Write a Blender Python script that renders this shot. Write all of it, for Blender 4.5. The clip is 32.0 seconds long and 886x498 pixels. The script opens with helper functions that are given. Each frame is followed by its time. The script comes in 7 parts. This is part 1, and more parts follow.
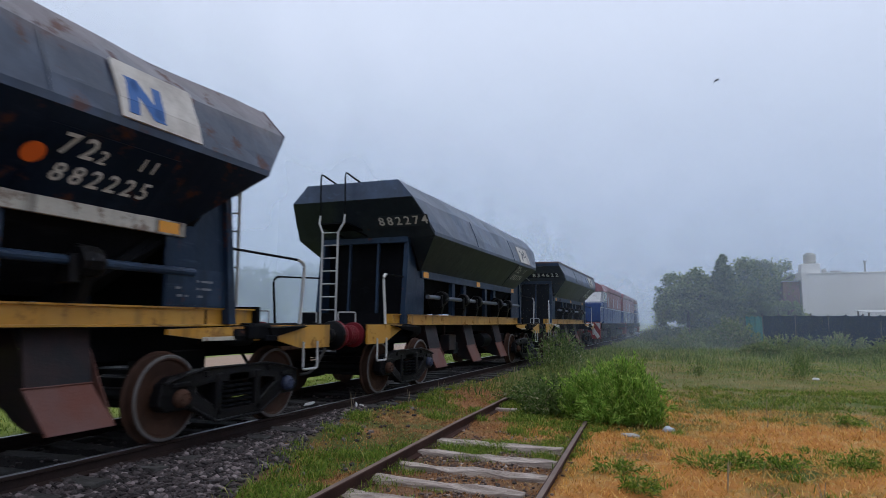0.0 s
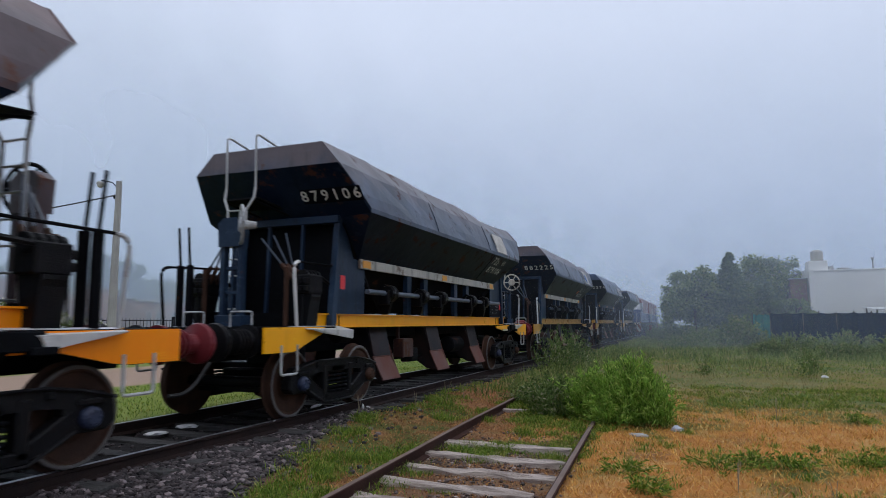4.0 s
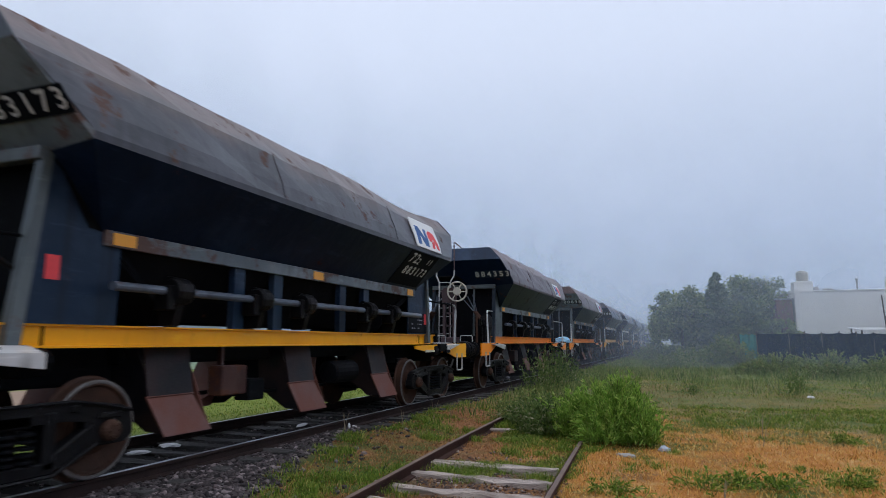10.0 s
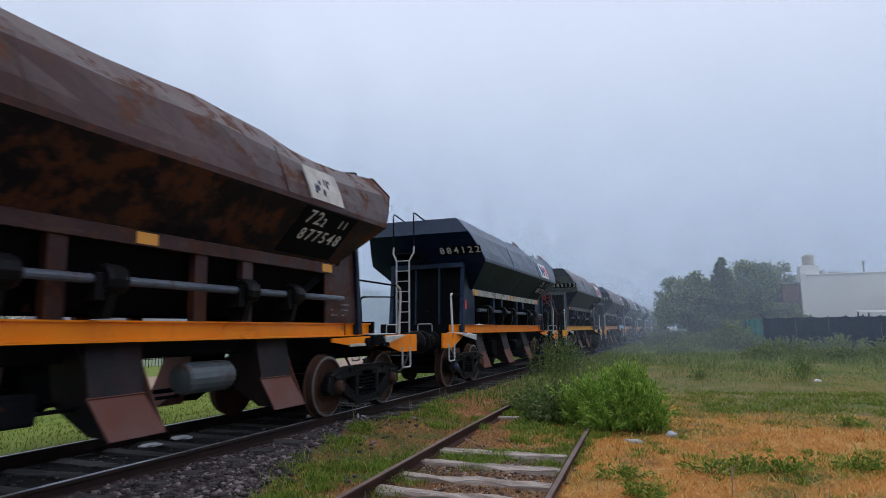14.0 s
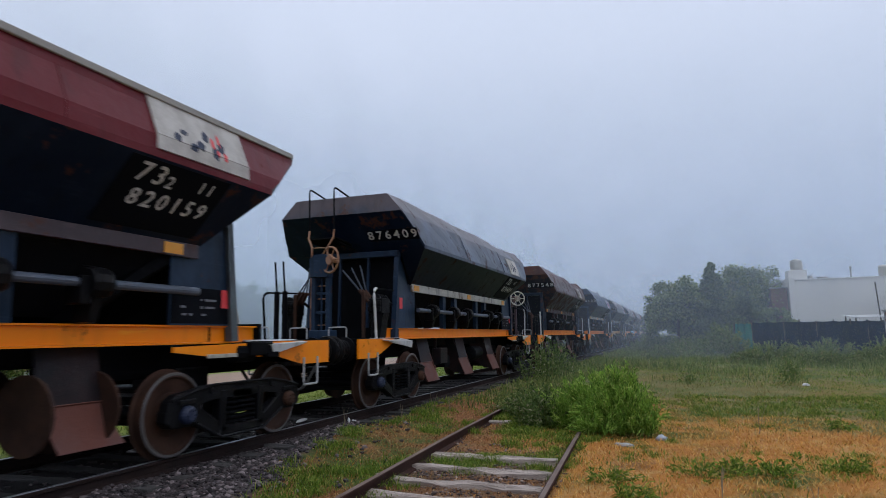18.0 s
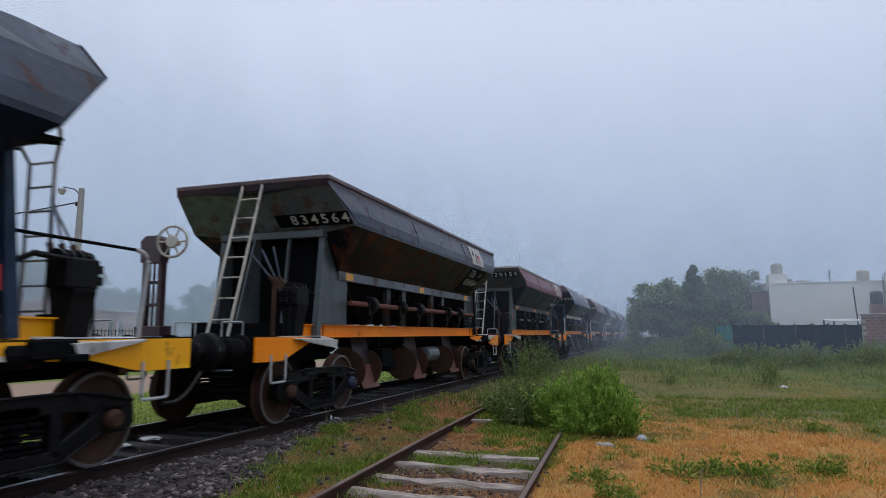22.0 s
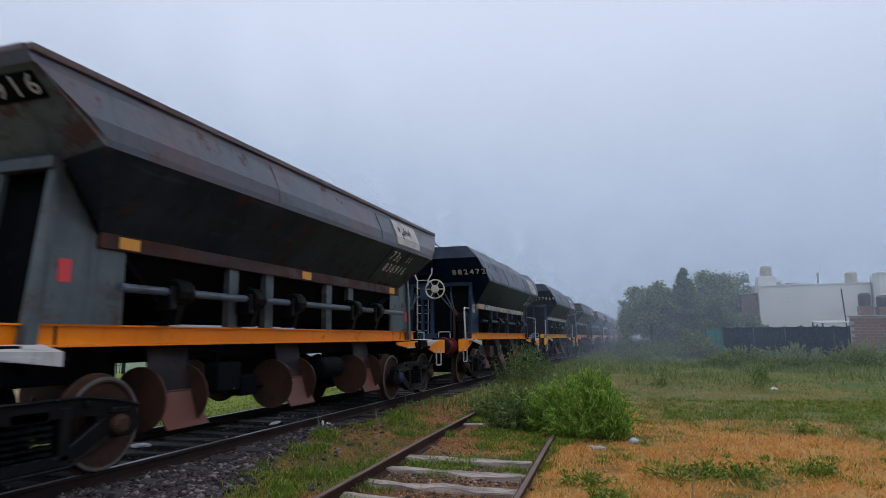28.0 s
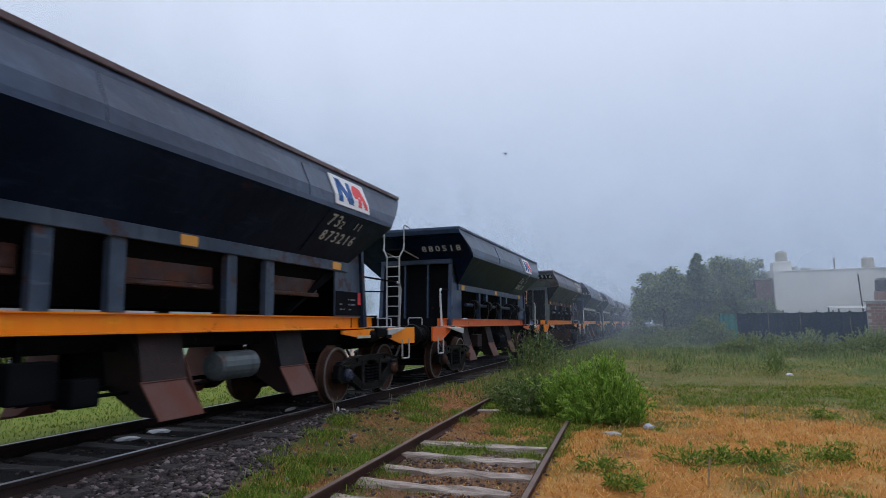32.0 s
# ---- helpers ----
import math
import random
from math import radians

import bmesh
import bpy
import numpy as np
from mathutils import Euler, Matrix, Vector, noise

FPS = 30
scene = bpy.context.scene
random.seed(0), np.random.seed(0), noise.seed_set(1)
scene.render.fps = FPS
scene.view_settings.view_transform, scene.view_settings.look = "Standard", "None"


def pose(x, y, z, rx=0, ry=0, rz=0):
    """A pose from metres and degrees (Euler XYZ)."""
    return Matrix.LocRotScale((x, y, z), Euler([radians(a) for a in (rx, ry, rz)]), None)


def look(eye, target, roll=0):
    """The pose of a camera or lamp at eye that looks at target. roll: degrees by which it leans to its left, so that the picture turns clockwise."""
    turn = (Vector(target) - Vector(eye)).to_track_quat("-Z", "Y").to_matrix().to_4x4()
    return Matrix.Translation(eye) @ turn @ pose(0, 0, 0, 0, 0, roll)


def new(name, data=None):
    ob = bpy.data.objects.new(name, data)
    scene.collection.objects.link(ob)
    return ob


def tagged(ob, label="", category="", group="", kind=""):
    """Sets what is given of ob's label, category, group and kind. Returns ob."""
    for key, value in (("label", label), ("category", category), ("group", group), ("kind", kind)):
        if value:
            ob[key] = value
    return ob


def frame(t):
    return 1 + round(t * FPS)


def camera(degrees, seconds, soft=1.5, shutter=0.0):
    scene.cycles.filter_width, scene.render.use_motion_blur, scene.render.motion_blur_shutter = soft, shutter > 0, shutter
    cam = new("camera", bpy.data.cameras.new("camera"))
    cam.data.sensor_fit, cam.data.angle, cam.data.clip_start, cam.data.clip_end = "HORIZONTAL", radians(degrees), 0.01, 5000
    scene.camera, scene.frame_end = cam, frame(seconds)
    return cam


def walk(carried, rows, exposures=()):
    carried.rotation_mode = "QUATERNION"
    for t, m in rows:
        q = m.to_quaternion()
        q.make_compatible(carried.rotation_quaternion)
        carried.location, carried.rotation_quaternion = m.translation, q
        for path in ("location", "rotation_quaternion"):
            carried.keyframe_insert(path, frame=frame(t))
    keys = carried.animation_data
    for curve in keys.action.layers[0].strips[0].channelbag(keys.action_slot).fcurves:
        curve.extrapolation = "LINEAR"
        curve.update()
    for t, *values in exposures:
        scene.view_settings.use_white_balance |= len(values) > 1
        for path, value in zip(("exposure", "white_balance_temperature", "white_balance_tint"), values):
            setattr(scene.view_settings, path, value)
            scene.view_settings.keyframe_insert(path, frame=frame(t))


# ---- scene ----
cam = camera(69.4, 32.0, soft=0.5, shutter=0.24)
PATH = [
    (0, pose(0.044, 0.028, 1.463, 96.513, -0.304, 20.757)),
    (0.5, pose(0.032, 0.032, 1.470, 96.427, -0.366, 20.880)),
    (1, pose(0.031, 0.027, 1.461, 96.451, -0.279, 20.828)),
    (1.5, pose(0.017, 0.048, 1.471, 96.381, -0.103, 21.113)),
    (2, pose(0.025, 0.035, 1.463, 96.429, -0.055, 21.550)),
    (2.5, pose(0.024, 0.044, 1.458, 96.496, 0.043, 21.759)),
    (3, pose(0.027, 0.041, 1.468, 96.473, 0.678, 21.790)),
    (3.5, pose(0.020, 0.029, 1.468, 96.552, 0.502, 21.331)),
    (4, pose(0.031, 0.052, 1.464, 96.594, 0.225, 21.281)),
    (4.5, pose(0.024, 0.059, 1.470, 96.697, 0.297, 21.689)),
    (6.5, pose(0.045, 0.033, 1.466, 97.092, 0.307, 21.827)),
    (7, pose(0.052, 0.019, 1.475, 97.097, 0.458, 21.552)),
    (7.5, pose(0.045, 0.035, 1.470, 97.168, 0.523, 21.165)),
    (8, pose(0.041, 0.043, 1.471, 97.337, 0.838, 20.888)),
    (8.5, pose(0.056, 0.040, 1.467, 97.570, 0.805, 20.732)),
    (9, pose(0.044, 0.069, 1.473, 97.678, 0.563, 20.694)),
    (9.5, pose(0.046, 0.057, 1.473, 97.846, 0.513, 20.582)),
    (10, pose(0.045, 0.053, 1.462, 98.230, -0.047, 20.247)),
    (10.5, pose(0.031, 0.043, 1.461, 98.314, -0.188, 20.346)),
    (11, pose(0.030, 0.047, 1.462, 98.111, -0.332, 20.482)),
    (11.5, pose(0.037, 0.044, 1.464, 98.023, 0.085, 20.673)),
    (12, pose(0.034, 0.044, 1.467, 98.038, 0.168, 20.724)),
    (12.5, pose(0.035, 0.027, 1.464, 97.918, 0.018, 21.190)),
    (13, pose(0.035, 0.016, 1.460, 97.492, 0.113, 21.112)),
    (13.5, pose(0.034, 0.010, 1.455, 97.337, 0.490, 20.814)),
    (14, pose(0.044, 0.018, 1.468, 97.281, 0.823, 20.773)),
    (14.5, pose(0.042, 0.037, 1.464, 97.382, 0.799, 20.685)),
    (16.5, pose(0.036, 0.014, 1.471, 98.216, 0.786, 20.653)),
    (17, pose(0.025, 0.006, 1.460, 98.207, 0.779, 20.400)),
    (17.5, pose(0.048, 0.005, 1.453, 97.909, 0.565, 20.192)),
    (18, pose(0.041, 0.004, 1.458, 97.691, 0.845, 19.959)),
    (18.5, pose(0.033, 0.018, 1.454, 97.555, 0.808, 19.676)),
    (19, pose(0.040, 0.012, 1.459, 97.559, 1.004, 19.472)),
    (19.5, pose(0.047, -0.005, 1.456, 97.660, 0.809, 19.025)),
    (20, pose(0.042, 0.025, 1.453, 97.672, 0.237, 18.296)),
    (20.5, pose(0.037, 0.010, 1.454, 97.660, 0.517, 18.151)),
    (21, pose(0.045, 0.019, 1.454, 97.659, 0.241, 18.043)),
    (21.5, pose(0.038, 0.014, 1.447, 97.704, 0.491, 17.994)),
    (22, pose(0.040, 0.000, 1.455, 97.556, 0.139, 18.511)),
    (22.5, pose(0.049, 0.004, 1.447, 97.518, 0.609, 18.867)),
    (23, pose(0.042, 0.003, 1.447, 97.518, 0.614, 18.823)),
    (23.5, pose(0.052, -0.007, 1.450, 97.508, 0.617, 18.736)),
    (24, pose(0.036, 0.018, 1.447, 97.557, 0.701, 18.697)),
    (24.5, pose(0.040, 0.004, 1.444, 97.607, 0.572, 18.527)),
    (25, pose(0.048, -0.015, 1.439, 97.623, 0.736, 18.280)),
    (25.5, pose(0.043, -0.002, 1.449, 97.460, 0.396, 18.191)),
    (26, pose(0.039, 0.008, 1.448, 97.359, 0.525, 18.097)),
    (26.5, pose(0.036, 0.012, 1.457, 97.427, 0.392, 18.186)),
    (28.5, pose(0.033, 0.001, 1.452, 97.981, 0.522, 17.697)),
    (29, pose(0.026, -0.001, 1.447, 97.846, 0.313, 17.974)),
    (29.5, pose(0.019, -0.002, 1.443, 97.662, 0.241, 18.029)),
    (30, pose(0.029, -0.018, 1.449, 97.482, 0.279, 18.290)),
    (30.5, pose(0.028, -0.012, 1.451, 97.228, 0.904, 18.709)),
    (31, pose(0.028, -0.013, 1.449, 97.014, 1.023, 18.780)),
    (31.5, pose(0.012, -0.004, 1.455, 96.832, 0.656, 18.818)),
    (32, pose(0.006, 0.003, 1.454, 96.761, 0.661, 18.853)),
]

walk(cam, PATH, [(0.0, 0.16), (1.0, 0.26), (2.0, 0.12), (3.0, 0.2), (4.0, 0.12), (7.0, 0.19), (8.0, 0.21), (9.0, 0.08), (10.0, 0.19), (11.0, 0.05), (12.0, 0.15), (13.0, 0.05), (14.0, 0.18), (17.0, 0.13), (18.0, 0.09), (24.0, 0.05), (26.0, 0.15), (29.0, 0.04), (30.0, 0.15), (31.0, 0.09), (32.0, 0.15)])

# ---------------------------------------------------------------- light
world = bpy.data.worlds.new("overcast_sky")
scene.world = world
world.use_nodes = True
wn, wl = world.node_tree.nodes, world.node_tree.links
wn.clear()
w_out = wn.new("ShaderNodeOutputWorld")
w_bg = wn.new("ShaderNodeBackground")
w_sky = wn.new("ShaderNodeTexSky")
w_sky.sky_type = "NISHITA"
w_sky.sun_disc = False
w_sky.sun_elevation = radians(35)
w_sky.sun_rotation = radians(200)
w_mul = wn.new("ShaderNodeVectorMath")
w_mul.operation = "SCALE"
w_mul.inputs["Scale"].default_value = 0.05
w_tc = wn.new("ShaderNodeTexCoord")
w_sep = wn.new("ShaderNodeSeparateXYZ")
w_ramp = wn.new("ShaderNodeValToRGB")
w_ramp.color_ramp.elements[0].position = 0.0
w_ramp.color_ramp.elements[0].color = (0.31, 0.385, 0.53, 1)
w_ramp.color_ramp.elements[1].position = 0.75
w_ramp.color_ramp.elements[1].color = (0.76, 0.84, 1.02, 1)
e = w_ramp.color_ramp.elements.new(0.16)
e.color = (0.47, 0.555, 0.735, 1)
e = w_ramp.color_ramp.elements.new(0.42)
e.color = (0.67, 0.75, 0.93, 1)
w_mix = wn.new("ShaderNodeMix")
w_mix.data_type = "RGBA"
w_mix.inputs["Factor"].default_value = 0.92
wl.new(w_tc.outputs["Generated"], w_sep.inputs[0])
wl.new(w_sep.outputs["Z"], w_ramp.inputs["Fac"])
wl.new(w_sky.outputs["Color"], w_mul.inputs[0])
wl.new(w_mul.outputs["Vector"], w_mix.inputs["A"])
wl.new(w_ramp.outputs["Color"], w_mix.inputs["B"])
wl.new(w_mix.outputs["Result"], w_bg.inputs["Color"])
w_bg.inputs["Strength"].default_value = 1.0
wl.new(w_bg.outputs["Background"], w_out.inputs["Surface"])

sun_data = bpy.data.lights.new("sun", "SUN")
sun_data.energy = 0.7
sun_data.angle = radians(60)
sun_data.color = (1.0, 0.96, 0.9)
sun = new("sun", sun_data)
sun.matrix_world = look((0, 0, 30), (-5, 6, 0))


# ---------------------------------------------------------------- materials
def shader(name):
    m = bpy.data.materials.new(name)
    m.use_nodes = True
    nt = m.node_tree
    return m, nt.nodes, nt.links, nt.nodes["Principled BSDF"]


def coords(nodes, links, scale=(1, 1, 1), random_shift=True, where="Object"):
    tc = nodes.new("ShaderNodeTexCoord")
    mp = nodes.new("ShaderNodeMapping")
    mp.inputs["Scale"].default_value = scale
    links.new(tc.outputs[where], mp.inputs["Vector"])
    if random_shift:
        info = nodes.new("ShaderNodeObjectInfo")
        mul = nodes.new("ShaderNodeMath")
        mul.operation = "MULTIPLY"
        mul.inputs[1].default_value = 53.0
        links.new(info.outputs["Random"], mul.inputs[0])
        cmb = nodes.new("ShaderNodeCombineXYZ")
        for i in range(3):
            links.new(mul.outputs[0], cmb.inputs[i])
        links.new(cmb.outputs[0], mp.inputs["Location"])
    return mp.outputs["Vector"]


def noise_tex(nodes, links, vec, scale, detail=4.0, rough=0.55):
    n = nodes.new("ShaderNodeTexNoise")
    n.inputs["Scale"].default_value = scale
    n.inputs["Detail"].default_value = detail
    n.inputs["Roughness"].default_value = rough
    links.new(vec, n.inputs["Vector"])
    return n.outputs["Fac"]


def ramp(nodes, links, fac, lo, hi):
    r = nodes.new("ShaderNodeMapRange")
    r.interpolation_type = "SMOOTHSTEP"
    r.inputs["From Min"].default_value = lo
    r.inputs["From Max"].default_value = hi
    links.new(fac, r.inputs["Value"])
    return r.outputs["Result"]


def blend(nodes, links, fac, a, b, mode="MIX"):
    m = nodes.new("ShaderNodeMix")
    m.data_type = "RGBA"
    m.blend_type = mode
    for sock, v in ((m.inputs["Factor"], fac), (m.inputs["A"], a), (m.inputs["B"], b)):
        if isinstance(v, (int, float)):
            sock.default_value = v
        elif isinstance(v, tuple):
            sock.default_value = (*v, 1) if len(v) == 3 else v
        else:
            links.new(v, sock)
    return m.outputs["Result"]


def times(nodes, links, a, b):
    m = nodes.new("ShaderNodeMath")
    m.operation = "MULTIPLY"
    for i, v in enumerate((a, b)):
        if isinstance(v, (int, float)):
            m.inputs[i].default_value = v
        else:
            links.new(v, m.inputs[i])
    return m.outputs[0]


def bump(nodes, links, bsdf, height, strength, distance=0.01):
    b = nodes.new("ShaderNodeBump")
    b.inputs["Strength"].default_value = strength
    b.inputs["Distance"].default_value = distance
    links.new(height, b.inputs["Height"])
    links.new(b.outputs["Normal"], bsdf.inputs["Normal"])


def surface(name, base, other=None, rough=0.6, metal=0.0, scale=6.0, fine=60.0, amount=0.5, relief=0.3, depth=0.01,
            where="Object", spec=0.5, stretch=(1, 1, 1)):
    """A plain procedural surface: two colours mixed at two scales, with fine relief."""
    m, n, l, p = shader(name)
    other = other or tuple(c * 0.6 for c in base)
    v = coords(n, l, stretch, where=where)
    big = ramp(n, l, noise_tex(n, l, v, scale, 5), 0.35, 0.65)
    small = noise_tex(n, l, v, fine, 3)
    col = blend(n, l, times(n, l, big, amount), base, other)
    col = blend(n, l, 0.35, col, blend(n, l, small, tuple(c * 0.55 for c in base), tuple(min(1, c * 1.35) for c in base)))
    l.new(col, p.inputs["Base Color"])
    p.inputs["Roughness"].default_value = rough
    p.inputs["Metallic"].default_value = metal
    p.inputs["Specular IOR Level"].default_value = spec
    bump(n, l, p, small, relief, depth)
    return m


def wagon_paint(name, base, rust=0.25, dirt=0.5, fade=None, rough=0.36, sheen=0.42, crown=0.0, crown_tint=(0.15, 0.085, 0.07), grime=(0.011, 0.010, 0.011)):
    """Old wagon paint: faded patches, rust blooms, runs down the sheet, grime. crown: rust wash over the exposed top sheets."""
    m, n, l, p = shader(name)
    v = coords(n, l)
    streak_v = coords(n, l, (1.0, 1.0, 0.12))
    fade = fade or tuple(min(1, c * 1.9 + 0.01) for c in base)
    patches = ramp(n, l, noise_tex(n, l, v, 0.9, 6, 0.62), 0.42, 0.68)
    grain = noise_tex(n, l, v, 45, 3)
    streaks = ramp(n, l, noise_tex(n, l, streak_v, 5.5, 5, 0.6), 0.5, 0.72)
    blooms = ramp(n, l, noise_tex(n, l, v, 2.6, 7, 0.7), 0.66 - rust * 0.3, 0.72 - rust * 0.22)
    col = blend(n, l, patches, base, fade)
    scrape_v = coords(n, l, (0.5, 0.16, 1.0))
    scrapes = ramp(n, l, noise_tex(n, l, scrape_v, 7.0, 6, 0.7), 0.56, 0.7)
    col = blend(n, l, times(n, l, scrapes, 0.45), col, tuple(min(1, c * 1.5 + 0.008) for c in fade))
    if crown:
        tc = n.new("ShaderNodeTexCoord")
        sep = n.new("ShaderNodeSeparateXYZ")
        l.new(tc.outputs["Object"], sep.inputs[0])
        ragged = n.new("ShaderNodeMath")
        ragged.operation = "MULTIPLY_ADD"
        ragged.inputs[1].default_value = 0.9
        l.new(noise_tex(n, l, coords(n, l, (1.0, 0.55, 1.0)), 1.6, 7, 0.68), ragged.inputs[0])
        l.new(sep.outputs["Z"], ragged.inputs[2])
        wash = ramp(n, l, ragged.outputs[0], 3.86, 4.36)
        col = blend(n, l, times(n, l, wash, crown), col, blend(n, l, grain, tuple(c * 0.65 for c in crown_tint), tuple(c * 1.3 for c in crown_tint)))
    col = blend(n, l, times(n, l, streaks, dirt), col, grime)
    rusty = blend(n, l, grain, (0.055, 0.022, 0.012), (0.17, 0.065, 0.03))
    col = blend(n, l, times(n, l, blooms, 0.5 + 0.4 * rust), col, rusty)
    col = blend(n, l, times(n, l, grain, 0.45 * dirt), col, grime)
    l.new(col, p.inputs["Base Color"])
    p.inputs["Specular IOR Level"].default_value = sheen
    r = n.new("ShaderNodeMapRange")
    r.inputs["To Min"].default_value = rough
    r.inputs["To Max"].default_value = 0.85
    l.new(blooms, r.inputs["Value"])
    l.new(r.outputs["Result"], p.inputs["Roughness"])
    bump(n, l, p, noise_tex(n, l, v, 3.0, 6), 0.35, 0.03)
    return m


def ground_material():
    """Dry orange grass and soil, green patches, gravel along the running line."""
    m, n, l, p = shader("ground_soil")
    geo = n.new("ShaderNodeNewGeometry")
    sep = n.new("ShaderNodeSeparateXYZ")
    l.new(geo.outputs["Position"], sep.inputs[0])
    v = geo.outputs["Position"]
    big = noise_tex(n, l, v, 0.35, 5)
    mid = noise_tex(n, l, v, 1.7, 6, 0.65)
    fine = noise_tex(n, l, v, 22, 5, 0.7)
    grit = noise_tex(n, l, v, 90, 2)
    soil = blend(n, l, fine, (0.16, 0.055, 0.016), (0.68, 0.31, 0.085))
    soil = blend(n, l, ramp(n, l, mid, 0.45, 0.7), soil, blend(n, l, fine, (0.26, 0.15, 0.05), (0.66, 0.46, 0.19)))
    soil = blend(n, l, times(n, l, ramp(n, l, noise_tex(n, l, v, 0.8, 5, 0.6), 0.56, 0.68), 0.7), soil, blend(n, l, fine, (0.07, 0.045, 0.025), (0.2, 0.13, 0.08)))
    earth = blend(n, l, ramp(n, l, fine, 0.35, 0.66), (0.06, 0.028, 0.017), (0.36, 0.19, 0.11))
    bare = ramp(n, l, noise_tex(n, l, v, 2.3, 6, 0.7), 0.5, 0.62)
    green = blend(n, l, fine, (0.028, 0.045, 0.012), (0.12, 0.165, 0.038))
    reach = n.new("ShaderNodeMath")
    reach.operation = "MULTIPLY_ADD"
    reach.inputs[1].default_value = 0.67
    l.new(sep.outputs["X"], reach.inputs[0])
    l.new(sep.outputs["Y"], reach.inputs[2])
    edge = n.new("ShaderNodeMath")
    edge.operation = "MULTIPLY_ADD"
    edge.inputs[1].default_value = 4.0
    l.new(mid, edge.inputs[0])
    l.new(reach.outputs[0], edge.inputs[2])
    drift = n.new("ShaderNodeMath")
    drift.operation = "MULTIPLY_ADD"
    drift.inputs[1].default_value = 9.0
    l.new(big, drift.inputs[0])
    l.new(edge.outputs[0], drift.inputs[2])
    far = ramp(n, l, drift.outputs[0], 18.6, 21.4)
    verge = ramp(n, l, sep.outputs["X"], -2.3, -2.9)
    left = times(n, l, verge, 0.1)
    lush = n.new("ShaderNodeMath")
    lush.operation = "MAXIMUM"
    l.new(far, lush.inputs[0])
    l.new(left, lush.inputs[1])
    add = n.new("ShaderNodeMath")
    add.operation = "MULTIPLY_ADD"
    add.inputs[1].default_value = 0.1
    l.new(lush.outputs[0], add.inputs[0])
    l.new(big, add.inputs[2])
    mixn = n.new("ShaderNodeMath")
    mixn.operation = "MULTIPLY_ADD"
    mixn.inputs[1].default_value = 0.3
    l.new(mid, mixn.inputs[0])
    l.new(add.outputs[0], mixn.inputs[2])
    grassy = ramp(n, l, mixn.outputs[0], 0.64, 0.76)
    soil = blend(n, l, times(n, l, verge, 0.72), soil, blend(n, l, times(n, l, bare, 0.75), earth, blend(n, l, ramp(n, l, fine, 0.35, 0.66), (0.1, 0.043, 0.018), (0.5, 0.24, 0.09))))
    col = blend(n, l, grassy, soil, green)
    # dark litter and stones between the rails of the siding
    axis = n.new("ShaderNodeMath")
    axis.operation = "MULTIPLY_ADD"
    axis.inputs[1].default_value = 0.058
    l.new(sep.outputs["Y"], axis.inputs[0])
    l.new(sep.outputs["X"], axis.inputs[2])
    inside = times(n, l, ramp(n, l, axis.outputs[0], -2.75, -2.6), ramp(n, l, axis.outputs[0], -0.78, -0.95))
    inside = times(n, l, inside, ramp(n, l, sep.outputs["Y"], 9.4, 8.2))
    debris = blend(n, l, fine, (0.022, 0.015, 0.012), (0.27, 0.16, 0.1))
    col = blend(n, l, times(n, l, inside, 0.85), col, debris)
    tufty = ramp(n, l, noise_tex(n, l, v, 0.55, 6, 0.65), 0.36, 0.6)
    olive = blend(n, l, tufty, blend(n, l, fine, (0.07, 0.065, 0.025), (0.27, 0.23, 0.1)), blend(n, l, fine, (0.03, 0.055, 0.014), (0.13, 0.18, 0.04)))
    col = blend(n, l, times(n, l, far, 0.8), col, olive)
    band = times(n, l, ramp(n, l, sep.outputs["Y"], 13.5, 16.0), ramp(n, l, sep.outputs["Y"], 24.0, 20.0))
    band = times(n, l, times(n, l, band, ramp(n, l, sep.outputs["X"], 5.0, 2.0)), ramp(n, l, mid, 0.42, 0.6))
    col = blend(n, l, times(n, l, band, 0.6), col, blend(n, l, fine, (0.1, 0.08, 0.04), (0.32, 0.25, 0.12)))
    beyond = ramp(n, l, sep.outputs["X"], -7.5, -8.2)
    col = blend(n, l, times(n, l, beyond, 0.9), col, blend(n, l, fine, (0.07, 0.12, 0.018), (0.25, 0.32, 0.06)))
    # earth road beyond the running line
    road_a = ramp(n, l, sep.outputs["X"], -14.3, -14.9)
    road_b = ramp(n, l, sep.outputs["X"], -21.5, -20.6)
    col = blend(n, l, times(n, l, road_a, road_b), col, blend(n, l, fine, (0.26, 0.17, 0.12), (0.42, 0.31, 0.24)))
    # stone shoulder that narrows away along the running line, and its near-black bed
    wob = n.new("ShaderNodeMath")
    wob.operation = "MULTIPLY_ADD"
    wob.inputs[1].default_value = 0.9
    l.new(mid, wob.inputs[0])
    l.new(sep.outputs["X"], wob.inputs[2])
    taper = n.new("ShaderNodeMath")
    taper.operation = "MULTIPLY_ADD"
    taper.inputs[1].default_value = 0.27
    ahead = n.new("ShaderNodeMath")
    ahead.operation = "MAXIMUM"
    ahead.inputs[1].default_value = 5.0
    l.new(sep.outputs["Y"], ahead.inputs[0])
    l.new(ahead.outputs[0], taper.inputs[0])
    l.new(wob.outputs[0], taper.inputs[2])
    bed = times(n, l, ramp(n, l, taper.outputs[0], -1.9, -2.25), ramp(n, l, sep.outputs["X"], -8.4, -7.6))
    near = ramp(n, l, sep.outputs["Y"], 13.0, 9.0)
    stone = blend(n, l, grit, (0.012, 0.011, 0.013), (0.10, 0.09, 0.098))
    core = times(n, l, ramp(n, l, sep.outputs["X"], -4.85, -5.1), ramp(n, l, sep.outputs["X"], -7.7, -7.4))
